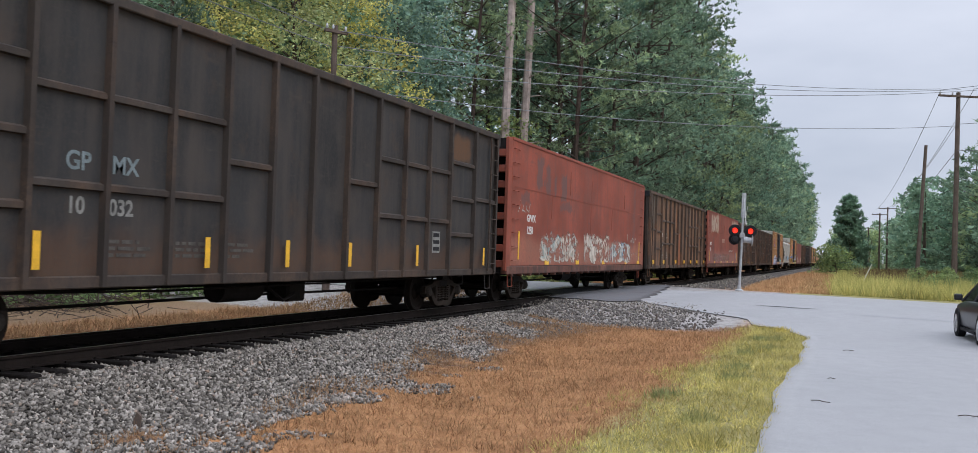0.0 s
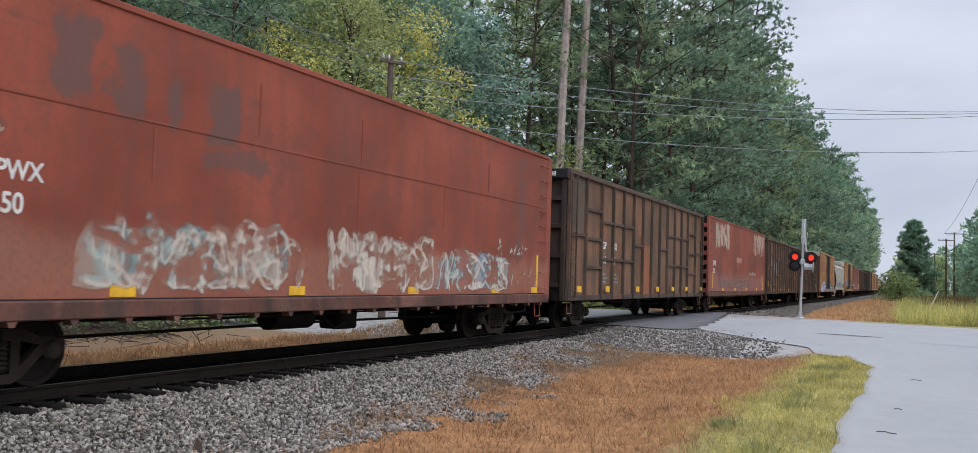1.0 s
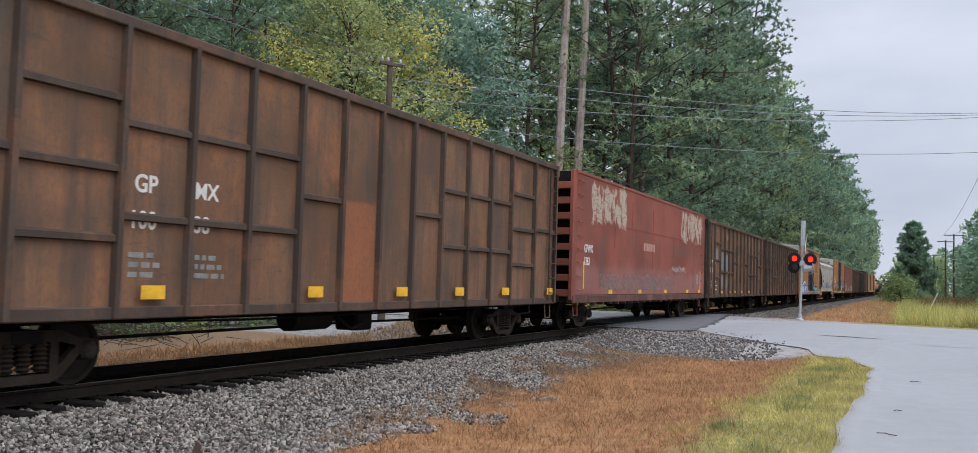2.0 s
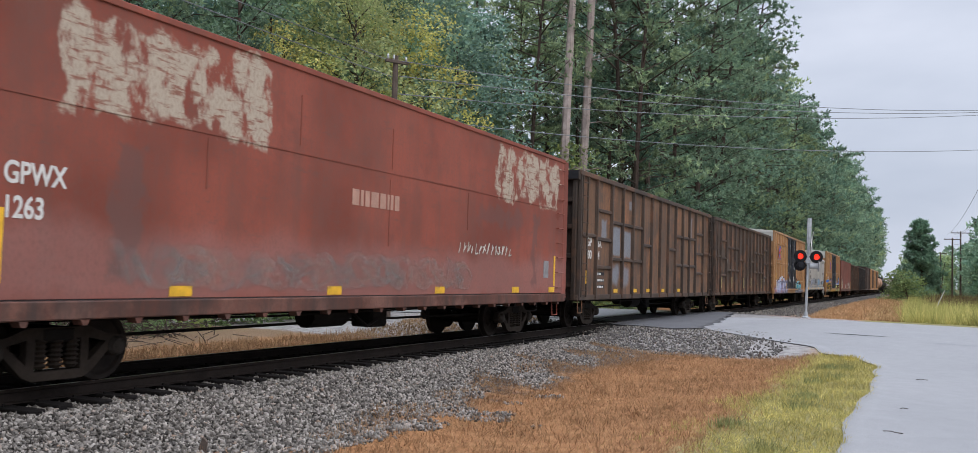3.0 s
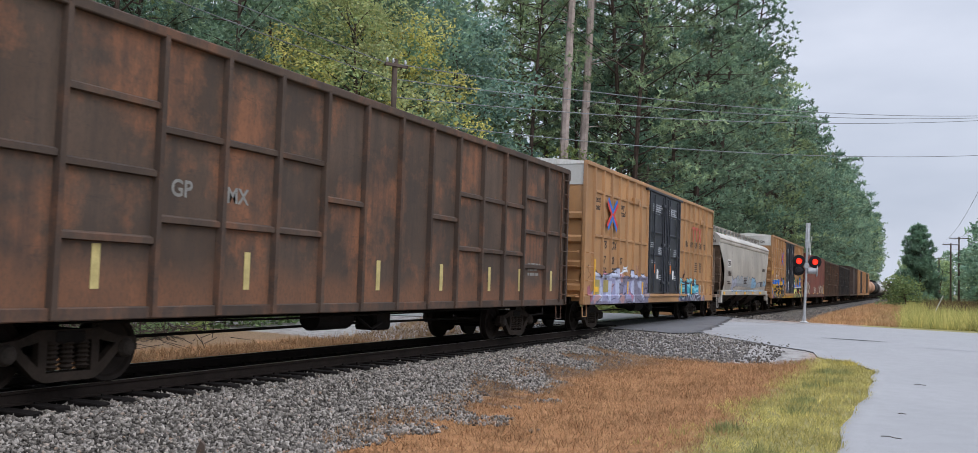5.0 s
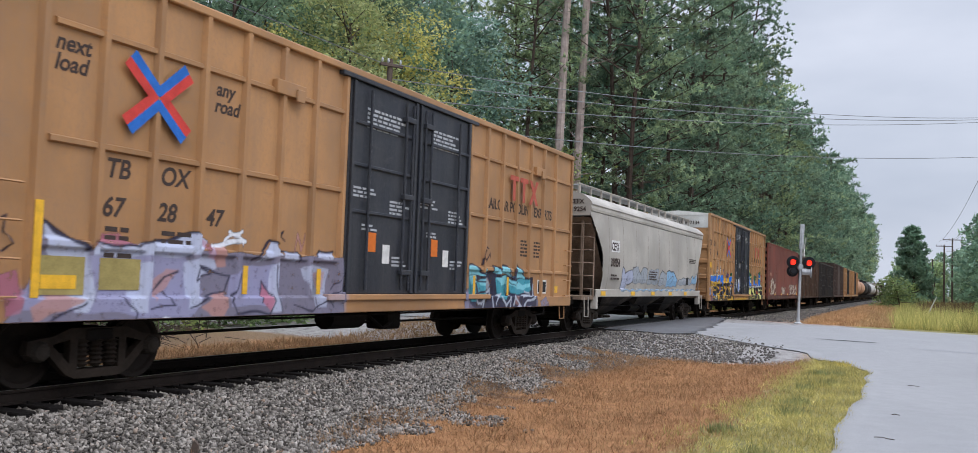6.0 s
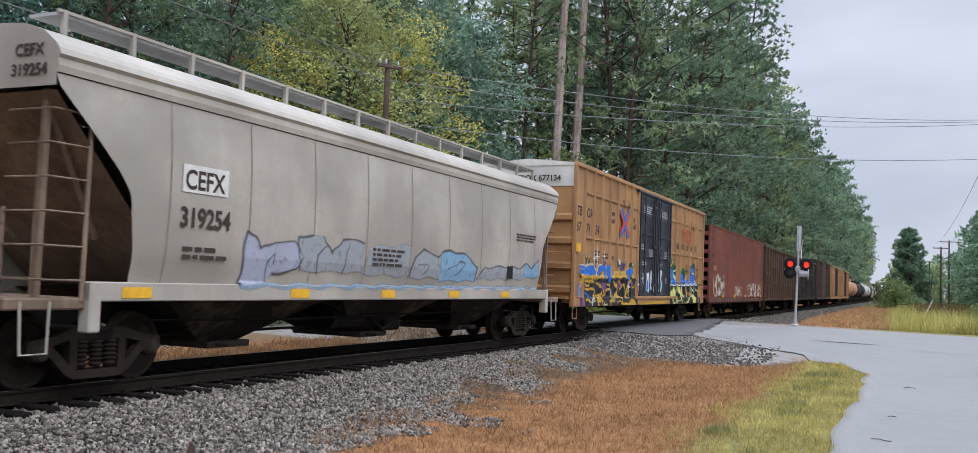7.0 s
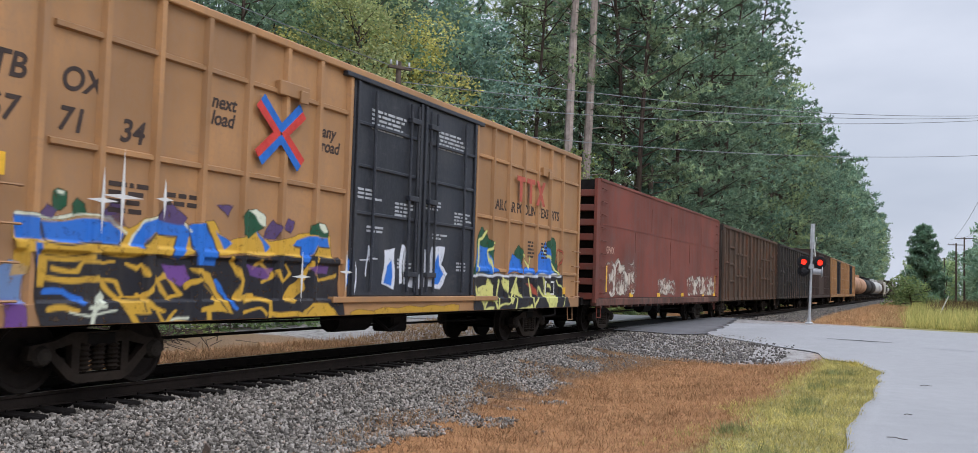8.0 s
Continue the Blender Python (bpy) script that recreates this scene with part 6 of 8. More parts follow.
def dress_boxcar(car, marks, numbers, y_marks, z_marks, y_logo, z_logo, y_next, z_up, placards, size=0.34):
    for k, t in enumerate(marks):
        letter(car, t, y_marks + k * 0.92, z_marks, size, BROWN_INK, 1.553, slant=0.18)
    for k, t in enumerate(numbers):
        letter(car, t, y_marks - 0.02 + k * 0.92, z_marks - 0.48, size, BROWN_INK, 1.553, slant=0.18)
    next_load_logo(car, y_logo, z_logo, 0.72)
    letter(car, "next", y_next, z_logo + z_up + 0.10, 0.28, BROWN_INK, 1.553, slant=0.22)
    letter(car, "load", y_next, z_logo + z_up - 0.14, 0.28, BROWN_INK, 1.553, slant=0.22)
    letter(car, "any", y_logo + 1.15, z_logo + z_up + 0.08, 0.28, BROWN_INK, 1.553, slant=0.22)
    letter(car, "road", y_logo + 1.13, z_logo + z_up - 0.16, 0.28, BROWN_INK, 1.553, slant=0.22)
    # the faded red emblem and the slogan on the rear half
    sh = Shape()
    for y in (14.25, 14.88):
        sh.box(1.626, 1.629, y, y + 0.52, 3.98, 4.10).box(1.626, 1.629, y + 0.18, y + 0.34, 3.48, 3.98)
    part("emblem", sh, LOGO_RED, car, "faded red emblem")
    sh = Shape()
    for d in (1, -1):
        sh.prism([(15.5, 3.79 - d * 0.31), (15.67, 3.79 - d * 0.31), (16.12, 3.79 + d * 0.31), (15.95, 3.79 + d * 0.31)], 1.626, 1.629, "x")
    part("emblem", sh, LOGO_RED, car, "faded red emblem")
    letter(car, "RAILCAR POOLING EXPERTS", 13.0, 3.20, 0.345, BROWN_INK, 1.553, 0.98)
    rg = random.Random(int(y_logo * 10))
    for d in (7.14, 9.58):
        bars(car, 5, d + 0.55, 4.5, 1.3, 0.045, DOOR_WHITE, 1.602, rg.randrange(99))
        bars(car, 3, d + 0.15, 3.05, 0.7, 0.04, DOOR_WHITE, 1.602, rg.randrange(99))
        bars(car, 4, d + 1.45, 2.9, 0.6, 0.04, DOOR_WHITE, 1.602, rg.randrange(99))
        bars(car, 2, d + 0.5, 2.4, 0.4, 0.04, DOOR_WHITE, 1.602, rg.randrange(99))
        bars(car, 3, d + 1.6, 1.85, 0.4, 0.04, DOOR_WHITE, 1.602, rg.randrange(99))
        if not placards:
            continue
        part("placard", Shape().box(1.602, 1.607, d + 0.72, d + 1.0, 1.95, 2.3), ORANGE, car, "orange placard")
        part("placard", Shape().box(1.602, 1.607, d + 1.25, d + 1.5, 1.75, 2.1), LABEL_WHITE, car, "white placard")
    for z in (1.6,):
        bars(car, 4, 1.9, 2.55 if z_marks > 3 else 1.95, 0.5, 0.06, BROWN_INK, 1.553, rg.randrange(99))
        bars(car, 2, 2.85, 2.5 if z_marks > 3 else 1.95, 0.6, 0.06, BROWN_INK, 1.553, rg.randrange(99))
        bars(car, 5, 15.2, 2.5, 0.4, 0.05, BROWN_INK, 1.553, rg.randrange(99))
        bars(car, 5, 16.1, 2.5, 0.5, 0.05, BROWN_INK, 1.553, rg.randrange(99))
    for y, w in ((5.0, 0.75), (15.9, 0.6)):
        part("bracket_box", Shape().slab(1.55, 1.66, y, y + w, 4.28, 4.5, 0.01).slab(1.66, 1.70, y + w - 0.28, y + w - 0.08, 4.22, 4.42, 0.01), OCHRE_PLAIN, car, "small bracket box")
    part("data_box", Shape().box(1.562, 1.566, 16.42, 17.08, 1.20, 1.56), LABEL_WHITE, car, "white data panel")
    part("data_box", Shape().box(1.5665, 1.5675, 16.47, 17.03, 1.24, 1.52), MAT["black"], car, "black data panel")
    part("data_box", Shape().box(1.562, 1.567, 17.55, 17.95, 1.22, 1.40), MAT["yellow"], car, "yellow notice")
    if placards:
        reflectors(car, [0.82], 1.14, 2.24, 0.11, 1.637)
        reflectors(car, [4.42, 6.28], 1.18, 1.6, 0.11, 1.637)
        reflectors(car, [12.3, 14.2], 1.16, 1.6, 0.11, 1.637)
    ob = part("lettering", mesh_text("".join(marks) + " " + "".join(numbers), 0.24, BROWN_INK), None, car)
    ob.matrix_basis = Matrix.Translation((-0.35, -0.005, 4.6)) @ pose(0, 0, 0, 90, 0, 0)


OCHRE_PLAIN = BOX_YELLOW
DOOR_WHITE = plain("weathered_white_stencil", (0.40, 0.42, 0.44), 0.7, 0, 0.3, 8)
OLIVE = plain("faded_olive_panel", (0.33, 0.27, 0.10), 0.7, 0, 0.3, 5)
dress_boxcar(car_g, ("TB", "OX"), ("67", "28", "47"), 1.85, 2.62, 2.60, 3.72, 1.02, 0.2, True)
dress_boxcar(car_i, ("TB", "OX"), ("67", "71", "34"), 0.20, 3.60, 5.10, 3.68, 3.62, 0.06, False, 0.40)
part("notice", Shape().box(1.627, 1.632, 0.0, 0.42, 2.5, 2.75), MAT["yellow"], car_i, "yellow notice")
part("notice", Shape().box(1.566, 1.570, 1.0, 1.5, 1.24, 1.40), MAT["yellow"], car_g, "yellow notice")
part("notice", Shape().box(1.561, 1.565, 1.81, 2.50, 1.23, 1.62), OLIVE, car_g, "faded olive-yellow panel")
part("notice", Shape().box(1.561, 1.565, 0.93, 1.62, 1.17, 1.62), OLIVE, car_g, "faded olive-yellow panel")
# stars and highlights sprayed over the bold lettering
for y, z, r in ((1.75, 2.35, 0.34), (2.05, 2.42, 0.5), (2.75, 2.45, 0.22), (5.75, 1.5, 0.35), (7.0, 1.6, 0.3)):
    sh = Shape()
    for a in (0, 1):
        w, h = (r, 0.025) if a else (0.03, r * 1.2)
        sh.prism([(y - w, z), (y, z - h if not a else z - 0.03), (y + w, z), (y, z + h if not a else z + 0.03)] if not a else [(y - r * 0.7, z), (y, z - 0.03), (y + r * 0.7, z), (y, z + 0.03)], 1.640, 1.642, "x")
    part("spray_star", sh, LABEL_WHITE, car_i, "white sprayed star")
# the hopper
part("mark_panel", Shape().prism([(2.62, 2.58), (3.54, 2.58), (3.54, 2.96), (2.62, 2.96)], 1.620, 1.624, "x"), LABEL_WHITE, car_h, "white mark panel")
letter(car_h, "CEFX", 2.66, 2.63, 0.37, BROWN_INK, 1.626, 0.9)
letter(car_h, "319254", 2.60, 2.11, 0.38, BROWN_INK, 1.624, 0.9)
bars(car_h, 2, 2.7, 1.78, 0.8, 0.06, BROWN_INK, 1.60, 61)
bars(car_h, 4, 7.6, 2.0, 1.2, 0.05, BROWN_INK, 1.61, 62)
bars(car_h, 3, 14.4, 2.7, 1.3, 0.04, BROWN_INK, 1.62, 63)
ob = part("lettering", mesh_text("CEFX", 0.2, BROWN_INK), None, car_h)
ob.matrix_basis = Matrix.Translation((0.85, 0.545, 3.98)) @ pose(0, 0, 0, 90, 0, 0)
ob = part("lettering", mesh_text("319254", 0.2, BROWN_INK), None, car_h)
ob.matrix_basis = Matrix.Translation((0.8, 0.545, 3.74)) @ pose(0, 0, 0, 90, 0, 0)
part("placard", Shape().box(1.60, 1.606, 13.9, 14.25, 1.6, 1.9), MAT["black"], car_h, "black data panel")


# ---- sprayed lettering: thin skins of paint that follow the posts and rails of a side ----
CAN_BLUE, SKYBLUE, PURPLE, PLUM, LEAF = (0.02, 0.15, 0.56), (0.16, 0.30, 0.58), (0.15, 0.06, 0.25), (0.085, 0.05, 0.14), (0.012, 0.075, 0.035)
PALE_CAN, WHITE_CAN, LIME, RUST_CAN, NAVY = (0.62, 0.66, 0.52), (0.66, 0.70, 0.76), (0.60, 0.60, 0.20), (0.34, 0.07, 0.04), (0.018, 0.018, 0.045)
DUSK, LILAC_CAN, PALE_LILAC, SALMON, PINK_CAN = (0.19, 0.18, 0.25), (0.27, 0.27, 0.42), (0.44, 0.48, 0.62), (0.42, 0.22, 0.19), (0.42, 0.15, 0.22)
CYAN, TEAL, SILVER, MIST, POWDER, GRAPHITE = (0.20, 0.52, 0.60), (0.05, 0.27, 0.34), (0.36, 0.40, 0.46), (0.36, 0.40, 0.44), (0.22, 0.40, 0.58), (0.06, 0.065, 0.075)
CHALK, DUST_TEAL, CLAY = (0.56, 0.51, 0.43), (0.16, 0.32, 0.33), (0.42, 0.26, 0.19)


def spray_material():
    """Sprayed paint: its colour and cover lie on the skin, worn and dusty over it."""
    mat, nodes, links, bsdf = material("sprayed_paint")
    at = nodes.new("ShaderNodeAttribute")
    at.attribute_name = "paint"
    worn = ramp_node(nodes, links, noise_node(nodes, links, 9, 6, rough=0.7), [(0.30, grey(0.45)), (0.46, grey(1))])
    dust = ramp_node(nodes, links, noise_node(nodes, links, 2.2, 5, (1, 1, 0.5), rough=0.65), [(0.45, grey(0.0)), (0.75, grey(0.2))])
    links.new(mix_node(nodes, links, dust, at.outputs["Color"], (0.14, 0.115, 0.09)), bsdf.inputs["Base Color"])
    links.new(maths(nodes, links, "MULTIPLY", at.outputs["Alpha"], worn), bsdf.inputs["Alpha"])
    bsdf.inputs["Roughness"].default_value = 0.55
    bsdf.inputs["Specular IOR Level"].default_value = 0.3
    return mat


SPRAY = spray_material()


class Canvas:
    """A stretch of a car's side that takes fills and strokes of paint."""

    def __init__(self, y0, y1, z0, z1, step=0.02):
        self.ys, self.zs, self.step = np.arange(y0, y1, step), np.arange(z0, z1, step), step
        self.y, self.z = np.meshgrid(self.ys, self.zs)
        self.colour, self.alpha = np.zeros(self.y.shape + (3,)), np.zeros(self.y.shape)
        # a hand's wobble, so that no edge is ruled
        self.wy = self.y + 0.022 * np.sin(self.z * 9 + self.y * 4) + 0.012 * np.sin(self.y * 23)
        self.wz = self.z + 0.020 * np.sin(self.y * 7 + self.z * 3) + 0.010 * np.sin(self.z * 31)

    def away(self, a, b):
        """The distance of every place from the line between two points."""
        dy, dz = b[0] - a[0], b[1] - a[1]
        k = np.clip(((self.wy - a[0]) * dy + (self.wz - a[1]) * dz) / (dy * dy + dz * dz + 1e-9), 0, 1)
        return np.hypot(self.wy - a[0] - k * dy, self.wz - a[1] - k * dz)

    def lay(self, cover, colour):
        self.colour += (np.asarray(colour) - self.colour) * np.where(self.alpha > 0, cover, cover > 0)[..., None]
        self.alpha = self.alpha + cover * (1 - self.alpha)

    def fill(self, colour, pts, strength=1.0):
        inside, near = np.zeros(self.y.shape, dtype=bool), np.full(self.y.shape, 9.0)
        for a, b in zip(pts, pts[1:] + pts[:1]):
            near = np.minimum(near, self.away(a, b))
            if a[1] != b[1]:
                inside ^= ((a[1] > self.wz) != (b[1] > self.wz)) & (self.wy < (b[0] - a[0]) * (self.wz - a[1]) / (b[1] - a[1]) + a[0])
        self.lay(strength * np.clip(0.5 + np.where(inside, near, -near) / self.step, 0, 1), colour)

    def stroke(self, colour, width, pts, strength=1.0):
        near = np.full(self.y.shape, 9.0)
        for a, b in zip(pts, pts[1:]):
            near = np.minimum(near, self.away(a, b))
        self.lay(strength * np.clip(0.5 + (width / 2 - near) / self.step, 0, 1), colour)

    def wear(self, amount, seed):
        """Rubs the paint through in blotches and streaks."""
        field = np.array([[noise.noise(Vector((y * 1.3, z * 3.1, seed))) + 0.6 * noise.noise(Vector((y * 7.0, z * 9.0, seed + 4))) for y in self.ys] for z in self.zs])
        self.alpha = self.alpha * np.clip(0.5 + (field + 0.55 - amount) * 2.2, 0.06, 1)

    def skin(self, car, depth, label):
        """Lays the painted places on the side as a skin that stands just proud of it."""
        x = np.maximum(depth(self.y - 0.013, self.z), depth(self.y + 0.013, self.z))
        x = np.maximum(x, np.maximum(depth(self.y, self.z - 0.013), depth(self.y, self.z + 0.013))) + 0.004
        w = len(self.ys)
        i, k = np.meshgrid(np.arange(len(self.zs) - 1), np.arange(w - 1), indexing="ij")
        n = (i * w + k).ravel()
        quads = np.stack([n, n + 1, n + w + 1, n + w], axis=1)
        a = self.alpha.ravel()
        quads = quads[a[quads].max(axis=1) > 0.02]
        used, quads = np.unique(quads, return_inverse=True)
        verts = np.stack([x.ravel(), self.y.ravel(), self.z.ravel()], axis=1)[used]
        me = soup("graffiti", verts, quads.reshape(-1, 4), SPRAY)
        paint = me.attributes.new("paint", "FLOAT_COLOR", "POINT")
        paint.data.foreach_set("color", np.concatenate([self.colour.reshape(-1, 3)[used], a[used, None]], axis=1).astype(np.float32).ravel())
        return part("graffiti", me, None, car, label)


def boxcar_side(y, z):
    """How far out the boxcar's side stands: panels, posts, rails, doors and sill."""
    x = np.full(y.shape, 1.55)
    for p in BOX_POSTS:
        x = np.maximum(x, 1.55 + 0.075 * np.clip((0.075 - np.abs(y - p)) / 0.035, 0, 1))
    for r in (1.77, 2.97):
        x = np.maximum(x, 1.55 + 0.05 * np.clip((0.055 - np.abs(z - r)) / 0.025, 0, 1))
    door = (y > BOX_DOOR[0]) & (y < BOX_DOOR[1])
    x = np.where(door & (z > 1.16), np.where((z % 0.85 > 0.18) & (z % 0.85 < 0.26), 1.605, 1.602), x)
    x = np.where(door & (z > 1.06) & (z < 1.20), 1.682, x)
    return np.where(z < 1.13, np.maximum(x, 1.632), x)


def smooth_side(y, z):
    return np.full(y.shape, 1.61)


def hopper_side(y, z):
    x = np.interp(z, [1.32, 1.75, 2.4, 3.1], [1.50, 1.585, 1.615, 1.60]) + 0.008
    return np.where(z < 1.36, np.maximum(x, 1.583), x)


def bend(pts, steps=6):
    """A smooth line through a few points."""
    p = [pts[0]] + list(pts) + [pts[-1]]
    out = []
    for a, b, c, d in zip(p, p[1:], p[2:], p[3:]):
        for k in range(steps):
            t = k / steps
            out.append(tuple(0.5 * (2 * b[i] + (c[i] - a[i]) * t + (2 * a[i] - 5 * b[i] + 4 * c[i] - d[i]) * t * t + (3 * b[i] - a[i] - 3 * c[i] + d[i]) * t ** 3) for i in (0, 1)))
    return out + [pts[-1]]


GLYPHS = (((0.0, 0.0), (0.05, 0.9), (0.5, 1.0), (0.75, 0.7), (0.35, 0.5), (0.8, 0.2), (0.5, 0.0), (0.1, 0.05)),
          ((0.1, 0.0), (0.15, 1.0), (0.4, 0.4), (0.65, 1.0), (0.8, 0.0), (0.95, 0.1)),
          ((0.85, 0.9), (0.4, 1.0), (0.2, 0.75), (0.6, 0.5), (0.8, 0.25), (0.4, 0.0), (0.05, 0.15)),
          ((0.9, 0.85), (0.45, 1.0), (0.05, 0.55), (0.3, 0.05), (0.85, 0.15), (0.75, 0.45), (0.5, 0.4)),
          ((0.0, 0.1), (0.45, 1.0), (0.9, 0.0), (0.65, 0.35), (0.25, 0.4)),
          ((0.1, 1.0), (0.05, 0.3), (0.4, 0.0), (0.8, 0.3), (0.85, 1.0), (1.0, 0.9)))


def sprayed_row(c, seed, y0, y1, z0, z1, number, ink, fills, width=0.05, strength=0.7):
    """A row of faded, crowded, doubled letters that cannot be read."""
    rg = random.Random(seed)
    pitch = (y1 - y0) / number
    for k in range(number * 2):
        a, b = y0 + k * pitch / 2, z0 + rg.uniform(-0.05, 0.2) * (z1 - z0)
        top = z1 - rg.uniform(0, 0.35) * (z1 - z0)
        ring = [(a - 0.15 * pitch, b), (a + rg.uniform(0, 0.2) * pitch, top), (a + rg.uniform(0.4, 0.9) * pitch, top - 0.05), (a + rg.uniform(0.7, 1.1) * pitch, b + rg.uniform(0, 0.3) * (z1 - z0))]
        c.fill(rg.choice(fills), bend(ring + ring[:1]), strength * rg.uniform(0.15, 0.5))
    for k in range(number * 2 - 1):
        a, lo, hi = y0 + k * pitch / 2, z0 + rg.uniform(-0.03, 0.1), z1 - rg.uniform(0, 0.25) * (z1 - z0)
        w, slant = pitch * rg.uniform(0.85, 1.2), rg.uniform(-0.1, 0.15)
        flip, turn = rg.random() < 0.5, rg.random() < 0.5
        line = bend([(a + w * (1 - u if flip else u) + slant * v + rg.uniform(-0.06, 0.06), lo + (hi - lo) * (1 - v if turn else v)) for u, v in rg.choice(GLYPHS)])
        c.stroke(ink, width * 1.9, line, strength * 0.45)
        c.stroke(ink, width * rg.uniform(0.7, 1.1), [(y + 0.05, z - 0.03) for y, z in line], strength)
        c.stroke(rg.choice(fills), width, [(y - 0.07, z + 0.05) for y, z in line], strength * 0.6)


def handwriting(c, seed, y0, y1, z, size, number, ink, width=0.03, strength=0.9):
    """A chalked line that cannot be read: slanted bars of its size."""
    rg = random.Random(seed)
    pitch = (y1 - y0) / number
    for k in range(number):
        a, tall = y0 + k * pitch, size * rg.uniform(0.55, 1.1)
        c.stroke(ink, width * rg.uniform(0.8, 1.3), [(a, z), (a + pitch * 0.35, z + tall)], strength)
        if rg.random() < 0.6:
            c.stroke(ink, width, [(a, z + tall * rg.uniform(0, 1)), (a + pitch * rg.uniform(0.5, 0.9), z + tall * rg.uniform(0, 1))], strength)


def paint_bold_letters(c):
    c.fill(PURPLE, [(0.48, 1.17), (0.67, 1.18), (0.79, 1.10), (0.77, 0.79), (0.51, 0.74)], 0.85)
    c.fill(SKYBLUE, [(0.46, 1.54), (0.60, 1.61), (0.75, 1.51), (0.77, 1.13), (0.48, 1.16)], 0.7)
    c.fill(SUN_YELLOW, [(0.64, 2.05), (0.79, 1.72), (0.77, 1.44), (0.63, 1.44)], 0.8)
    c.fill(INK, [(0.83, 1.68), (3.24, 1.72), (6.85, 1.85), (6.97, 0.87), (3.54, 0.74), (0.97, 0.78)])
    c.fill(SUN_YELLOW, [(0.65, 2.05), (2.04, 2.15), (2.29, 2.05), (2.65, 2.24), (3.09, 2.23), (3.33, 2.12), (3.75, 2.28), (4.10, 1.95), (4.70, 2.18), (5.08, 2.00), (5.69, 2.17), (6.64, 2.20), (6.66, 1.84), (4.24, 1.79), (2.52, 1.71), (0.68, 1.68)])
    c.fill(CAN_BLUE, [(0.65, 2.08), (0.93, 2.09), (1.02, 1.83), (0.67, 1.83)])
    c.fill(CAN_BLUE, [(0.95, 2.07), (1.99, 2.13), (2.20, 1.97), (2.06, 1.85), (1.41, 1.82), (1.00, 1.87)])
    c.fill(CAN_BLUE, [(2.28, 1.84), (2.44, 2.09), (2.65, 2.21), (3.03, 2.23), (3.36, 2.06), (3.15, 1.72), (2.97, 1.73), (3.08, 2.00), (2.61, 2.00), (2.52, 1.77)])
    c.fill(CAN_BLUE, [(3.31, 2.12), (3.63, 2.22), (3.87, 1.89), (3.82, 1.61), (3.43, 1.60), (3.35, 1.87)])
    c.fill(CAN_BLUE, [(3.85, 2.13), (4.20, 1.93), (4.03, 1.88)])
    c.fill(CAN_BLUE, [(4.70, 2.21), (5.04, 1.93), (4.91, 1.87)])
    c.fill(CAN_BLUE, [(5.67, 2.10), (6.55, 2.17), (6.62, 2.01), (6.14, 1.99), (5.98, 1.67), (5.86, 1.67), (5.81, 1.97), (5.61, 1.99)])
    c.fill(CAN_BLUE, [(0.89, 1.79), (0.99, 1.78), (0.99, 1.50), (0.89, 1.51)])
    c.stroke(INK, 0.03, [(0.93, 2.09), (1.05, 1.82), (1.41, 1.80), (2.06, 1.84), (2.22, 1.96)])
    c.stroke(PALE_CAN, 0.03, [(0.66, 2.10), (1.99, 2.16), (2.25, 1.98)])
    c.stroke(PALE_CAN, 0.03, [(2.29, 1.86), (2.46, 2.10), (2.65, 2.23), (3.06, 2.24), (3.38, 2.06)])
    c.stroke(INK, 0.025, [(2.53, 1.78), (2.63, 1.99), (3.07, 1.99), (2.98, 1.73)])
    c.stroke(INK, 0.03, [(3.31, 2.12), (3.42, 1.59), (3.83, 1.60), (3.88, 1.88), (3.64, 2.21)])
    c.stroke(INK, 0.025, [(5.64, 1.99), (5.82, 1.96), (5.86, 1.66), (5.99, 1.66), (6.16, 1.98), (6.62, 2.00)])
    c.stroke(SUN_YELLOW, 0.07, [(1.01, 1.43), (1.05, 1.64), (1.69, 1.65)])
    c.stroke(SUN_YELLOW, 0.08, [(1.01, 1.39), (1.78, 1.40), (2.00, 1.24), (2.21, 1.03), (2.37, 0.86)])
    c.stroke(SUN_YELLOW, 0.06, [(1.71, 1.38), (2.09, 1.37), (2.22, 1.19)])
    c.stroke(SUN_YELLOW, 0.07, [(1.08, 1.04), (1.29, 1.07), (1.48, 1.05)])
    c.stroke(SUN_YELLOW, 0.07, [(2.39, 1.06), (2.65, 1.31), (2.89, 1.46)])
    c.stroke(SUN_YELLOW, 0.06, [(2.70, 1.43), (2.94, 1.15), (3.18, 1.24), (2.87, 1.47)])
    c.stroke(SUN_YELLOW, 0.06, [(2.44, 1.24), (2.68, 1.06), (2.86, 0.99)])
    c.stroke(SUN_YELLOW, 0.08, [(3.27, 1.35), (3.62, 1.44), (3.83, 1.27), (4.10, 1.04), (3.53, 1.02)])
    c.stroke(SUN_YELLOW, 0.06, [(3.73, 0.66), (3.65, 0.98), (3.92, 1.06)])
    c.stroke(SUN_YELLOW, 0.05, [(3.05, 0.86), (3.42, 0.85), (3.50, 0.64)])
    c.stroke(SUN_YELLOW, 0.08, [(4.18, 1.73), (4.35, 1.42), (4.28, 1.18), (4.64, 1.18)])
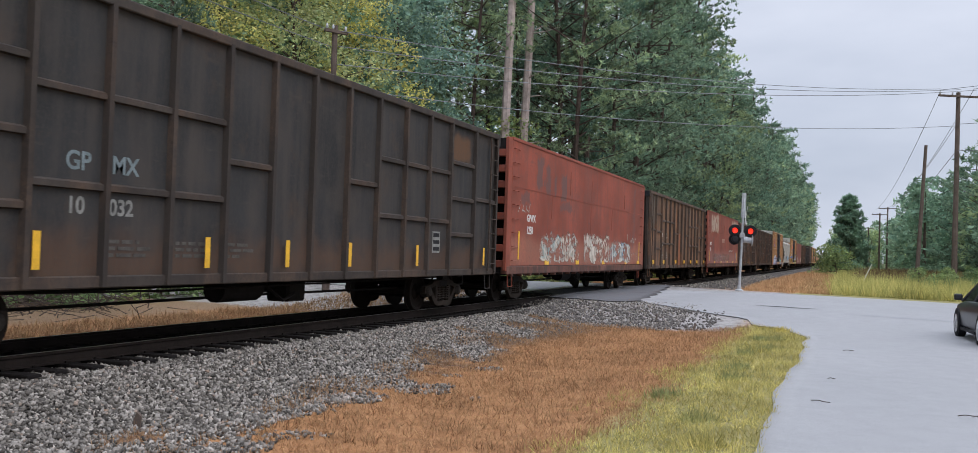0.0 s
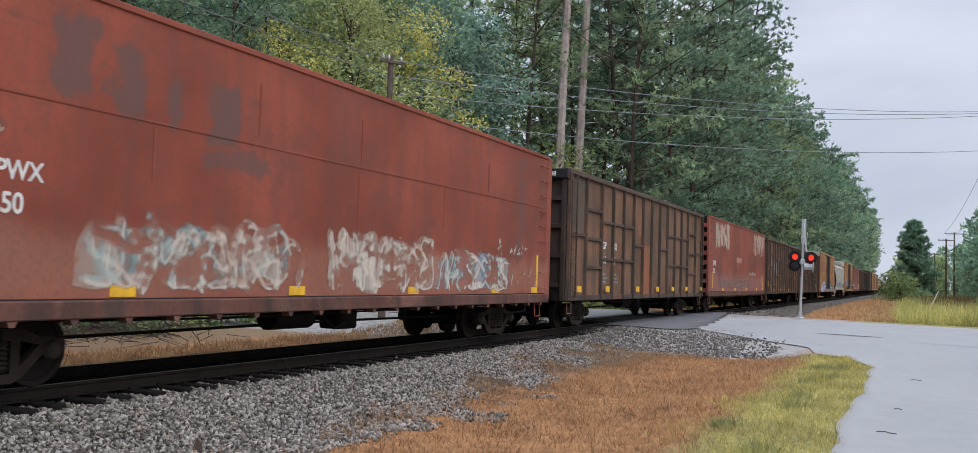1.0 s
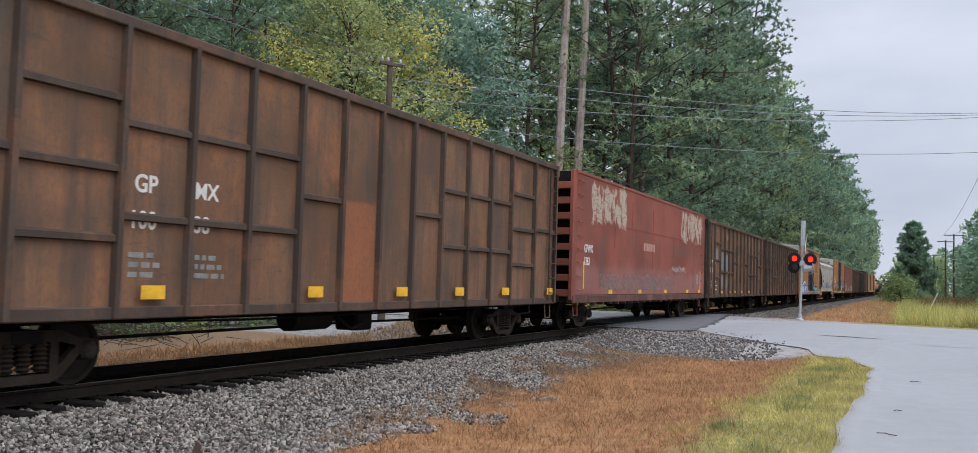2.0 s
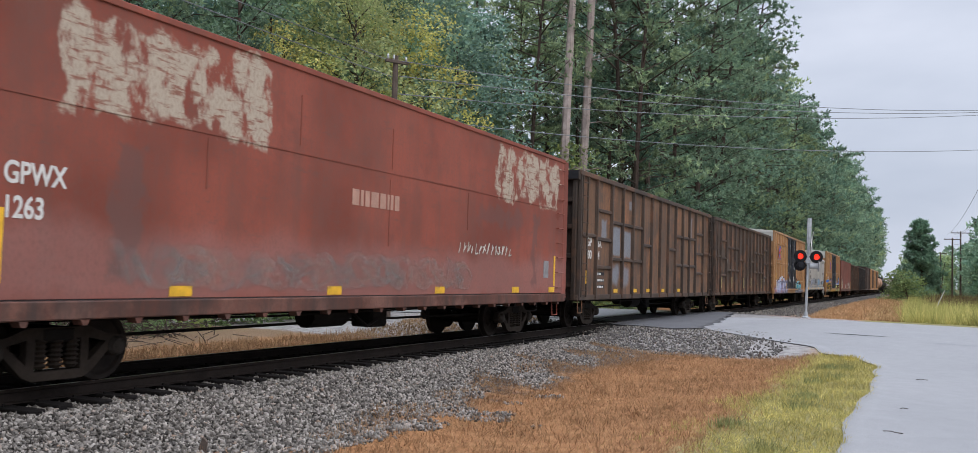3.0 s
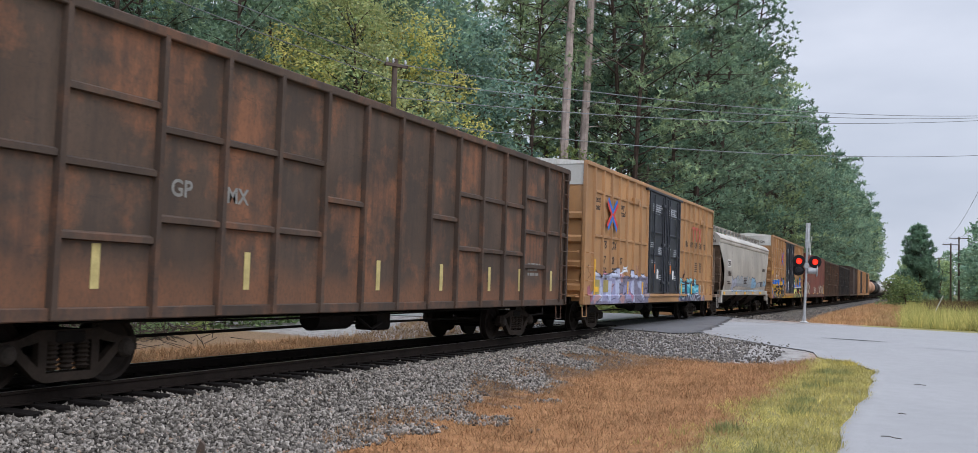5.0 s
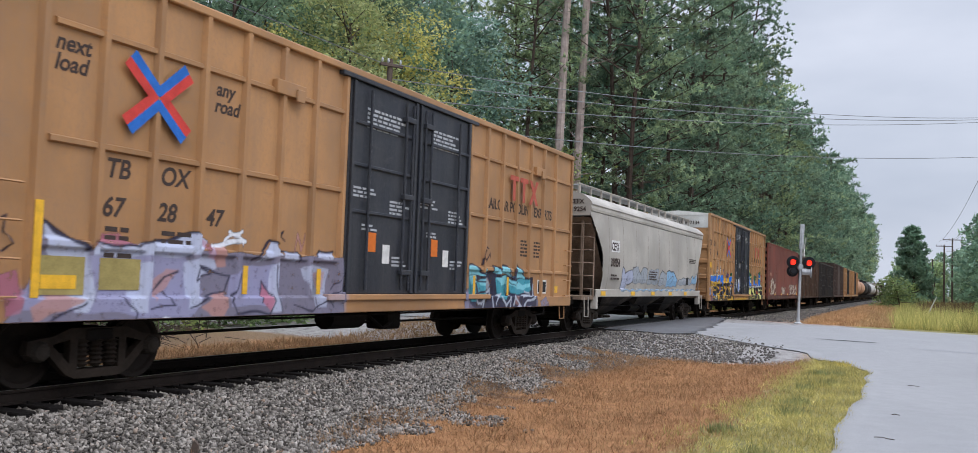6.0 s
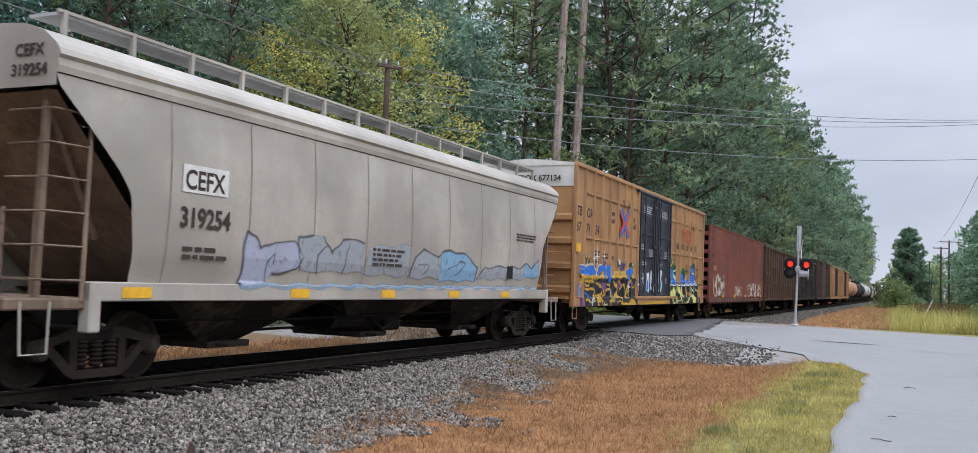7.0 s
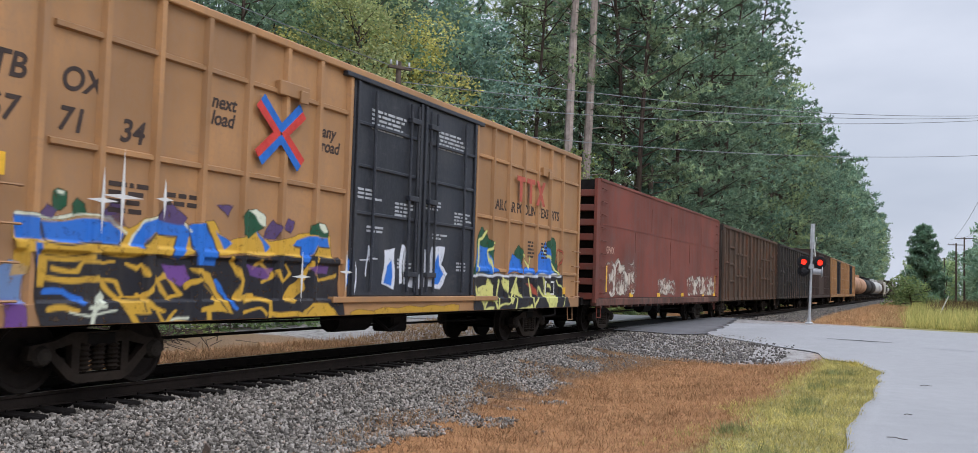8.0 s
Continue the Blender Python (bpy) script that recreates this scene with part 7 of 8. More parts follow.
    c.stroke(SUN_YELLOW, 0.06, [(4.67, 1.59), (4.80, 1.73), (5.13, 1.51), (4.88, 1.41)])
    c.stroke(SUN_YELLOW, 0.06, [(5.00, 0.94), (6.94, 0.81)])
    c.stroke(SUN_YELLOW, 0.08, [(4.99, 0.71), (5.47, 0.75), (5.82, 0.73)])
    c.stroke(SUN_YELLOW, 0.06, [(4.42, 1.14), (4.99, 1.13), (5.03, 0.81)])
    c.stroke(SUN_YELLOW, 0.1, [(5.49, 1.20), (6.09, 1.69)])
    c.stroke(SUN_YELLOW, 0.06, [(5.88, 0.92), (6.12, 1.08), (6.47, 1.03), (6.75, 0.86)])
    c.stroke(SUN_YELLOW, 0.05, [(6.24, 1.79), (6.17, 1.54), (6.35, 1.43), (6.79, 1.55)])
    c.fill(SUN_YELLOW, [(2.13, 1.19), (2.56, 1.24), (2.63, 0.98), (2.21, 0.98)])
    c.fill(SUN_YELLOW, [(3.37, 1.57), (3.74, 1.50), (4.19, 0.95), (3.65, 0.96), (3.84, 1.19)])
    c.fill(SUN_YELLOW, [(5.34, 1.12), (5.83, 1.56), (5.93, 1.33), (5.61, 1.07)])
    c.fill(SUN_YELLOW, [(5.79, 0.82), (6.19, 1.06), (6.65, 0.97), (6.85, 0.78)])
    c.fill(SUN_YELLOW, [(0.91, 1.65), (1.04, 1.69), (1.03, 1.29), (0.94, 1.29)])
    c.stroke(INK, 0.025, [(2.20, 1.16), (2.51, 1.17), (2.56, 1.02)])
    c.stroke(INK, 0.03, [(3.49, 1.49), (3.82, 1.24), (4.06, 0.97)])
    c.fill(PURPLE, [(2.85, 1.60), (3.25, 1.62), (3.40, 1.45), (3.17, 1.34), (2.92, 1.42)])
    c.fill(PURPLE, [(3.65, 0.70), (3.91, 0.80), (4.21, 0.70), (4.06, 0.60)])
    c.fill(PURPLE, [(4.52, 1.65), (5.11, 1.62), (5.04, 1.47), (4.60, 1.49)], 0.8)
    c.fill(PURPLE, [(6.06, 1.66), (6.58, 1.71), (6.56, 1.55), (6.16, 1.52)], 0.8)
    c.fill(PLUM, [(1.84, 2.24), (1.97, 2.39), (2.13, 2.35), (2.04, 2.22), (1.89, 2.17)])
    c.fill(PLUM, [(0.92, 2.13), (1.02, 2.28), (1.18, 2.20), (1.10, 2.11)])
    c.fill(PLUM, [(2.65, 2.20), (2.94, 2.44), (3.28, 2.24), (3.21, 2.13)])
    c.fill(PLUM, [(3.83, 2.49), (4.21, 2.48), (4.05, 2.30)])
    c.fill(PLUM, [(4.85, 2.07), (5.06, 2.33), (5.26, 2.25), (5.17, 2.04)])
    c.fill(PLUM, [(5.29, 2.24), (5.44, 2.42), (5.62, 2.37), (5.53, 2.18)])
    c.fill(PLUM, [(1.75, 2.17), (2.08, 2.25), (2.24, 2.07), (2.14, 2.08)], 0.6)
    c.fill(LEAF, [(1.10, 2.31), (1.13, 2.41), (1.21, 2.45), (1.32, 2.39), (1.31, 2.26), (1.21, 2.18), (1.12, 2.21)])
    c.fill(LEAF, [(1.39, 2.13), (1.40, 2.27), (1.48, 2.33), (1.58, 2.28), (1.60, 2.15)])
    c.fill(LEAF, [(4.33, 2.08), (4.32, 2.34), (4.44, 2.47), (4.63, 2.51), (4.81, 2.40), (4.89, 2.21), (4.60, 2.12), (4.50, 2.04)])
    c.fill(LEAF, [(6.03, 2.15), (6.07, 2.31), (6.22, 2.40), (6.43, 2.39), (6.58, 2.28), (6.57, 2.17)])
    c.fill(PALE_CAN, [(4.52, 2.48), (4.69, 2.51), (4.91, 2.36), (4.94, 2.23), (4.85, 2.25), (4.70, 2.39)])
    c.fill(PALE_CAN, [(6.25, 2.40), (6.43, 2.39), (6.56, 2.28), (6.46, 2.25)])
    c.fill(PALE_CAN, [(1.19, 2.43), (1.28, 2.40), (1.27, 2.36), (1.20, 2.38)])
    c.stroke(PALE_CAN, 0.06, [(1.72, 0.81), (1.72, 1.01), (1.74, 1.18), (1.81, 1.24), (1.87, 1.16), (1.75, 1.07)])
    c.stroke(PALE_CAN, 0.04, [(1.65, 1.09), (1.87, 1.07)])
    c.stroke(SUN_YELLOW, 0.05, [(1.15, 1.52), (1.52, 1.51), (1.60, 1.60), (1.88, 1.58), (2.02, 1.63)])
    c.stroke(SUN_YELLOW, 0.05, [(2.22, 1.62), (2.38, 1.55), (2.48, 1.59), (2.55, 1.47)])
    c.stroke(SUN_YELLOW, 0.05, [(4.43, 0.97), (4.78, 1.00), (4.93, 0.91)])
    c.stroke(SUN_YELLOW, 0.05, [(5.18, 1.57), (5.35, 1.38), (5.54, 1.53), (5.41, 1.67)])
    c.stroke(PALE_CAN, 0.03, [(1.38, 1.02), (1.64, 0.98), (2.02, 1.01)])
    c.stroke(PALE_CAN, 0.025, [(2.74, 0.84), (3.30, 0.92)])
    c.stroke(SUN_YELLOW, 0.05, [(2.73, 1.00), (2.87, 0.83), (3.06, 0.99)])
    c.stroke(CAN_BLUE, 0.08, [(1.06, 1.24), (1.27, 1.27), (1.54, 1.16)])
    c.stroke(CAN_BLUE, 0.07, [(3.87, 1.41), (4.04, 1.24), (4.26, 1.04)])


def paint_green_letters(c):
    c.fill(INK, [(11.97, 1.65), (17.52, 1.75), (18.17, 0.90), (17.85, 0.52), (12.04, 0.61)])
    c.fill(LEAF, [(11.97, 1.62), (12.18, 2.21), (12.46, 2.81), (12.82, 2.52), (13.21, 2.22), (13.12, 1.64)])
    c.fill(LEAF, [(15.97, 1.69), (16.52, 2.56), (16.86, 2.94), (17.17, 2.56), (17.38, 1.72)])
    c.fill(LEAF, [(14.34, 1.75), (14.38, 2.30), (14.60, 2.43), (14.77, 2.26), (14.72, 1.76)])
    c.fill(CAN_BLUE, [(12.12, 1.69), (12.34, 2.31), (12.83, 2.30), (13.06, 1.89), (13.46, 1.72)])
    c.fill(CAN_BLUE, [(13.85, 1.73), (14.27, 2.17), (14.70, 2.10), (14.77, 1.75)])
    c.fill(CAN_BLUE, [(14.80, 1.86), (15.61, 1.91), (15.62, 1.70), (14.81, 1.69)])
    c.fill(CAN_BLUE, [(15.62, 1.72), (16.09, 2.41), (16.43, 2.59), (16.84, 1.94), (17.04, 1.74)])
    c.fill(LIME, [(12.34, 1.35), (13.06, 1.46), (13.29, 1.07), (12.55, 1.05)])
    c.fill(LIME, [(13.61, 1.53), (13.98, 1.57), (13.85, 1.24)])
    c.fill(LIME, [(14.15, 1.27), (14.59, 1.49), (14.77, 1.12)])
    c.fill(RUST_CAN, [(15.10, 1.48), (15.56, 1.48), (15.79, 1.12)])
    c.fill(LIME, [(16.34, 1.32), (17.23, 1.14), (17.11, 0.78), (16.55, 0.88)])
    c.fill(LIME, [(12.50, 0.88), (13.10, 0.93), (12.91, 0.65), (12.45, 0.66)])
    c.fill(LIME, [(14.64, 0.79), (15.43, 0.96), (15.62, 0.61)])
    c.stroke(LIME, 0.08, [(12.32, 1.63), (12.39, 2.42), (12.74, 2.66)])
    c.stroke(LIME, 0.07, [(13.05, 1.64), (12.84, 2.21), (13.20, 2.39)])
    c.stroke(LIME, 0.08, [(12.14, 1.49), (12.63, 0.91), (12.88, 1.53), (13.35, 0.81), (13.47, 1.50)])
    c.stroke(LIME, 0.08, [(13.75, 1.59), (14.16, 1.03), (14.54, 1.61), (14.37, 0.79), (15.18, 0.90)])
    c.stroke(LIME, 0.08, [(15.30, 1.56), (15.60, 0.86), (15.99, 1.40), (16.74, 0.85), (16.28, 1.63), (17.19, 1.01)])
    c.stroke(WHITE_CAN, 0.07, [(12.00, 1.64), (17.42, 1.72)])
    c.stroke(LIME, 0.06, [(14.77, 2.19), (15.28, 1.87), (15.34, 2.18)])
    c.stroke(LIME, 0.07, [(16.18, 2.44), (16.84, 1.99), (17.33, 1.75)])
    c.stroke(LIME, 0.05, [(12.04, 1.13), (12.48, 1.21), (13.08, 1.18)])
    c.stroke(LIME, 0.05, [(13.44, 0.95), (13.98, 0.98), (14.37, 1.24)])
    c.stroke(LIME, 0.05, [(17.29, 1.58), (17.80, 1.24), (17.59, 0.73)])
    c.stroke(RUST_CAN, 0.05, [(17.16, 2.08), (17.33, 2.43), (17.63, 2.27), (17.31, 1.92)])


def paint_door_letters(c):
    c.fill(WHITE_CAN, [(8.21, 1.38), (8.30, 2.06), (8.63, 2.08), (8.64, 1.33)], 0.9)
    c.fill(CAN_BLUE, [(8.30, 1.41), (8.34, 1.75), (8.55, 1.88), (8.57, 1.38)])
    c.stroke(WHITE_CAN, 0.09, [(8.86, 1.45), (8.90, 2.11), (9.00, 2.09), (9.00, 1.42)])
    c.fill(WHITE_CAN, [(9.10, 1.34), (9.27, 1.62), (9.67, 1.61), (9.73, 2.10), (9.89, 2.11), (9.81, 1.34)], 0.85)
    c.fill(WHITE_CAN, [(9.94, 1.34), (10.04, 2.18), (10.63, 2.17), (10.52, 1.81), (10.81, 1.63), (10.47, 1.34)], 0.9)
    c.fill(CAN_BLUE, [(10.09, 1.43), (10.19, 1.81), (10.36, 2.06), (10.44, 1.81), (10.61, 1.63), (10.35, 1.43)])
    c.stroke(WHITE_CAN, 0.05, [(7.30, 1.24), (7.35, 1.67), (7.21, 1.99)])
    c.stroke(WHITE_CAN, 0.05, [(7.67, 1.57), (7.72, 2.07), (7.86, 1.57)])
    c.stroke(WHITE_CAN, 0.03, [(7.49, 1.84), (8.01, 1.85)])
    c.stroke(CAN_BLUE, 0.1, [(6.84, 1.55), (7.11, 1.77), (6.98, 1.35)])
    c.fill(SUN_YELLOW, [(7.16, 0.92), (8.84, 0.98), (11.31, 1.00), (11.32, 0.81), (8.86, 0.77), (7.18, 0.73)], 0.8)


def paint_lilac_letters(c):
    c.fill(DUSK, [(0.50, 0.89), (0.72, 1.05), (0.92, 1.59), (1.01, 2.02), (1.61, 1.69), (3.66, 1.76), (7.13, 1.79), (7.14, 0.79), (2.79, 0.76), (0.51, 0.77)], 0.9)
    c.fill(LILAC_CAN, [(0.92, 1.59), (3.29, 1.72), (3.70, 1.19), (3.36, 0.85), (1.48, 0.97), (0.72, 1.02)], 0.9)
    c.fill(PALE_LILAC, [(1.01, 2.02), (1.66, 1.70), (1.74, 1.19), (1.67, 0.97), (1.48, 0.97), (1.08, 1.67)], 0.95)
    c.fill(PINK_CAN, [(1.68, 1.74), (1.83, 1.92), (2.12, 1.96), (2.37, 1.81)], 0.6)
    c.fill(PALE_LILAC, [(1.70, 1.70), (1.74, 1.79), (2.34, 1.78), (2.71, 1.85), (3.45, 2.01), (3.74, 1.93), (3.56, 1.71), (1.71, 1.64)], 0.95)
    c.fill(PALE_LILAC, [(4.83, 1.70), (5.18, 1.97), (5.43, 1.76)], 0.95)
    c.fill(PALE_LILAC, [(5.43, 1.72), (5.50, 1.86), (5.85, 1.85), (5.85, 1.73)], 0.9)
    c.fill(PALE_LILAC, [(6.32, 1.77), (6.43, 1.90), (6.84, 1.89), (6.79, 1.77)], 0.9)
    c.fill(PALE_LILAC, [(2.36, 1.54), (2.67, 1.59), (2.61, 0.95), (2.30, 0.96)], 0.85)
    c.fill(PALE_LILAC, [(3.30, 1.61), (3.72, 1.73), (3.84, 1.85), (3.93, 1.55), (3.68, 1.45), (3.56, 1.02), (3.35, 0.98)], 0.8)
    c.fill(LILAC_CAN, [(4.20, 1.46), (4.75, 1.61), (5.20, 1.63), (5.25, 1.00), (4.24, 1.01)], 0.9)
    c.fill(PALE_LILAC, [(5.16, 1.63), (5.35, 1.68), (5.37, 0.92), (5.10, 0.93)], 0.8)
    c.fill(PALE_LILAC, [(5.93, 1.60), (6.19, 1.65), (6.73, 1.62), (6.60, 0.94), (6.33, 0.94)], 0.7)
    c.fill(SALMON, [(0.84, 1.04), (1.29, 1.19), (1.58, 1.13), (1.31, 0.96), (0.89, 0.87)], 0.8)
    c.fill(SALMON, [(3.84, 1.87), (4.12, 1.88), (4.14, 1.58), (3.93, 1.57)], 0.85)
    c.fill(SALMON, [(2.66, 1.29), (2.96, 1.52), (3.21, 1.53), (2.77, 1.08)], 0.7)
    c.fill(SALMON, [(3.56, 1.00), (4.16, 1.25), (4.18, 1.00), (3.92, 0.77)], 0.8)
    c.fill(PINK_CAN, [(4.91, 1.08), (4.99, 1.38), (5.21, 1.10), (5.10, 0.93)], 0.9)
    c.fill(SALMON, [(6.29, 1.50), (6.64, 1.56), (6.57, 1.25), (6.36, 1.28)], 0.6)
    c.fill(PINK_CAN, [(0.46, 1.39), (0.69, 1.46), (0.79, 1.19), (0.69, 0.98), (0.50, 0.92)], 0.7)
    c.fill(PINK_CAN, [(3.58, 1.95), (3.84, 1.90), (3.92, 1.68), (3.72, 1.70)], 0.5)
    c.stroke(NAVY, 0.05, [(1.01, 2.02), (1.66, 1.70)])
    c.stroke(NAVY, 0.04, [(1.72, 1.79), (1.99, 1.77), (2.29, 1.81), (2.44, 1.77), (2.71, 1.87), (3.47, 2.01)])
    c.stroke(NAVY, 0.03, [(2.71, 1.17), (2.92, 1.40), (3.19, 1.51)])
    c.stroke(NAVY, 0.03, [(3.52, 1.55), (3.82, 1.47), (3.49, 1.35), (3.55, 1.55)])
    c.stroke(NAVY, 0.03, [(3.38, 1.01), (4.15, 1.24), (4.21, 1.46), (3.61, 1.54)])
    c.stroke(NAVY, 0.04, [(4.72, 1.70), (5.11, 1.98), (5.29, 1.94)])
    c.stroke(NAVY, 0.03, [(5.70, 1.00), (6.24, 0.92), (6.68, 1.09), (6.80, 0.96)])
    c.stroke(NAVY, 0.03, [(0.81, 0.87), (1.06, 0.83), (1.45, 1.00), (1.61, 1.10)])
    c.stroke(NAVY, 0.03, [(2.21, 1.13), (2.41, 0.95), (2.36, 0.86)])
    c.stroke(NAVY, 0.025, [(6.83, 1.28), (7.34, 1.63)])
    c.stroke(NAVY, 0.025, [(6.77, 1.14), (7.33, 1.36)])
    c.stroke(NAVY, 0.03, [(5.37, 1.84), (5.86, 1.87), (5.91, 1.72)])
    c.stroke(NAVY, 0.03, [(6.32, 1.77), (6.41, 1.91), (6.86, 1.90)])
    c.stroke(NAVY, 0.03, [(4.90, 1.06), (4.98, 1.39), (5.24, 1.10), (5.10, 0.91)])
    c.stroke(NAVY, 0.025, [(2.66, 0.99), (3.11, 1.03), (2.89, 1.19)])
    c.stroke(NAVY, 0.03, [(4.41, 1.47), (4.26, 1.10), (4.35, 0.92), (5.11, 0.89)])
    c.stroke(NAVY, 0.025, [(5.23, 1.63), (5.38, 0.92)])
    c.stroke(NAVY, 0.025, [(6.29, 1.50), (6.22, 1.20), (6.38, 0.94)])
    c.stroke(WHITE_CAN, 0.06, [(3.84, 1.88), (4.51, 1.95)])
    c.stroke(WHITE_CAN, 0.05, [(4.10, 1.95), (4.36, 2.09)])
    c.stroke(WHITE_CAN, 0.05, [(4.18, 2.07), (4.47, 1.88)])
    c.stroke(WHITE_CAN, 0.05, [(2.68, 0.79), (2.92, 0.85), (3.12, 0.81), (3.36, 0.84)])
    c.stroke(SALMON, 0.03, [(5.79, 1.89), (5.81, 2.14), (5.93, 1.88), (6.01, 2.13)])
    c.stroke(NAVY, 0.025, [(5.36, 2.05), (5.44, 2.17), (5.35, 2.11), (5.52, 2.02)])
    c.stroke(NAVY, 0.025, [(0.42, 1.98), (0.55, 2.04), (0.49, 1.88), (0.59, 1.73), (0.47, 1.67)])


def paint_cyan_letters(c):
    c.fill(DUSK, [(11.88, 1.28), (12.23, 1.36), (13.19, 1.20), (16.17, 1.37), (16.33, 0.85), (13.23, 0.71), (11.92, 0.74)], 0.75)
    c.fill(NAVY, [(12.13, 1.20), (12.71, 1.45), (13.43, 1.21), (16.17, 1.37), (16.21, 0.85), (14.53, 0.82), (12.75, 0.84), (12.20, 0.97)], 0.9)
    c.fill(NAVY, [(12.15, 1.62), (13.0, 1.72), (14.2, 1.66), (15.3, 1.64), (16.1, 1.6), (16.2, 1.1), (14.5, 0.98), (12.2, 1.02)], 0.85)
    c.fill(CYAN, [(12.10, 1.62), (12.14, 1.83), (12.40, 1.84), (12.70, 1.76), (13.00, 1.67), (12.98, 1.61)])
    c.fill(CYAN, [(13.52, 1.69), (13.56, 1.84), (13.77, 1.84), (14.04, 1.69)])
    c.fill(CYAN, [(13.98, 1.71), (14.03, 1.86), (14.45, 1.84), (14.72, 1.61)])
    c.fill(CYAN, [(14.89, 1.57), (14.94, 1.93), (15.48, 1.70), (15.59, 1.57)])
    c.fill(CYAN, [(12.98, 1.69), (13.09, 1.79), (13.19, 1.68)], 0.9)
    c.fill(TEAL, [(12.19, 1.60), (12.59, 1.53), (12.66, 1.20), (12.52, 1.03), (12.23, 1.05)])
    c.fill(CYAN, [(12.28, 1.60), (12.64, 1.59), (12.73, 1.45), (12.38, 1.39)])
    c.fill(TEAL, [(12.68, 1.43), (13.16, 1.59), (13.39, 1.38), (13.14, 1.19), (12.77, 1.15)])
    c.fill(CYAN, [(12.72, 1.48), (13.13, 1.59), (13.29, 1.46), (12.94, 1.37)])
    c.fill(TEAL, [(13.70, 1.56), (14.35, 1.63), (14.52, 1.39), (14.23, 1.08), (13.82, 1.10)])
    c.fill(CYAN, [(13.76, 1.58), (14.33, 1.62), (14.40, 1.43), (13.88, 1.38)])
    c.fill(TEAL, [(14.48, 1.51), (15.89, 1.57), (16.03, 1.31), (15.26, 1.17), (14.62, 1.21)])
    c.fill(CYAN, [(14.53, 1.54), (15.05, 1.50), (15.40, 1.39), (15.89, 1.55), (15.90, 1.47), (15.44, 1.27), (14.60, 1.39)])
    c.fill(SALMON, [(13.00, 1.52), (13.22, 1.56), (13.39, 1.41), (13.28, 1.27)], 0.5)
    c.fill(SALMON, [(14.80, 1.13), (15.10, 1.17), (14.97, 0.92), (14.70, 0.93)], 0.45)
    c.stroke(NAVY, 0.05, [(12.10, 1.62), (12.14, 1.85), (12.40, 1.84), (13.00, 1.66)])
    c.stroke(NAVY, 0.05, [(13.52, 1.69), (13.55, 1.85), (13.77, 1.85), (14.07, 1.68)])
    c.stroke(NAVY, 0.05, [(13.99, 1.73), (14.03, 1.87), (14.39, 1.85), (14.67, 1.61)])
    c.stroke(NAVY, 0.05, [(14.92, 1.57), (14.94, 1.93), (15.50, 1.66)])
    c.stroke(NAVY, 0.06, [(12.56, 1.11), (13.18, 1.32), (13.33, 1.24), (12.85, 1.09)])
    c.stroke(NAVY, 0.04, [(13.52, 1.64), (13.65, 1.38), (13.57, 0.99)])
    c.stroke(NAVY, 0.04, [(14.47, 1.58), (14.57, 1.21), (14.44, 1.02)])
    c.stroke(NAVY, 0.04, [(12.55, 1.51), (12.77, 1.47), (13.16, 1.51)])
    c.stroke(NAVY, 0.03, [(14.54, 1.49), (14.93, 1.38), (15.08, 1.50)])
    c.stroke(SILVER, 0.07, [(12.77, 0.94), (13.07, 1.19), (13.38, 1.29), (13.47, 0.84)])
    c.stroke(SILVER, 0.06, [(12.92, 1.04), (12.87, 0.77)])
    c.stroke(SILVER, 0.06, [(13.62, 0.93), (13.88, 1.21), (14.26, 0.92), (14.51, 1.11), (14.48, 0.75)])
    c.stroke(SILVER, 0.07, [(14.67, 0.91), (14.80, 1.13), (15.29, 0.80), (15.60, 1.01), (16.13, 1.11), (16.14, 1.42)])
    c.stroke(SILVER, 0.05, [(15.51, 1.25), (15.92, 1.17), (15.34, 1.11)])
    c.stroke(SILVER, 0.05, [(12.45, 1.20), (12.63, 0.96), (12.76, 0.96)])
    c.fill(PALE_LILAC, [(14.54, 0.67), (15.04, 0.97), (15.41, 0.68)], 0.8)
    c.fill(PALE_LILAC, [(15.34, 0.78), (15.86, 0.91), (16.00, 0.63)], 0.8)
    c.fill(LILAC_CAN, [(11.88, 1.20), (12.13, 1.28), (12.16, 0.81), (11.91, 0.78)], 0.6)
    c.fill(LILAC_CAN, [(16.47, 1.00), (16.92, 1.16), (17.24, 0.83), (16.58, 0.77)], 0.5)
    c.fill(NAVY, [(14.69, 1.58), (14.72, 1.82), (14.87, 1.85), (14.88, 1.61)], 0.8)
    c.stroke(NAVY, 0.03, [(12.96, 2.04), (12.99, 2.19), (13.12, 2.12), (13.17, 2.27), (13.25, 2.23)])
    c.stroke(NAVY, 0.03, [(12.88, 1.87), (12.94, 2.02), (13.09, 1.92), (13.12, 2.09), (13.23, 1.95), (13.34, 2.13), (13.39, 2.03)])


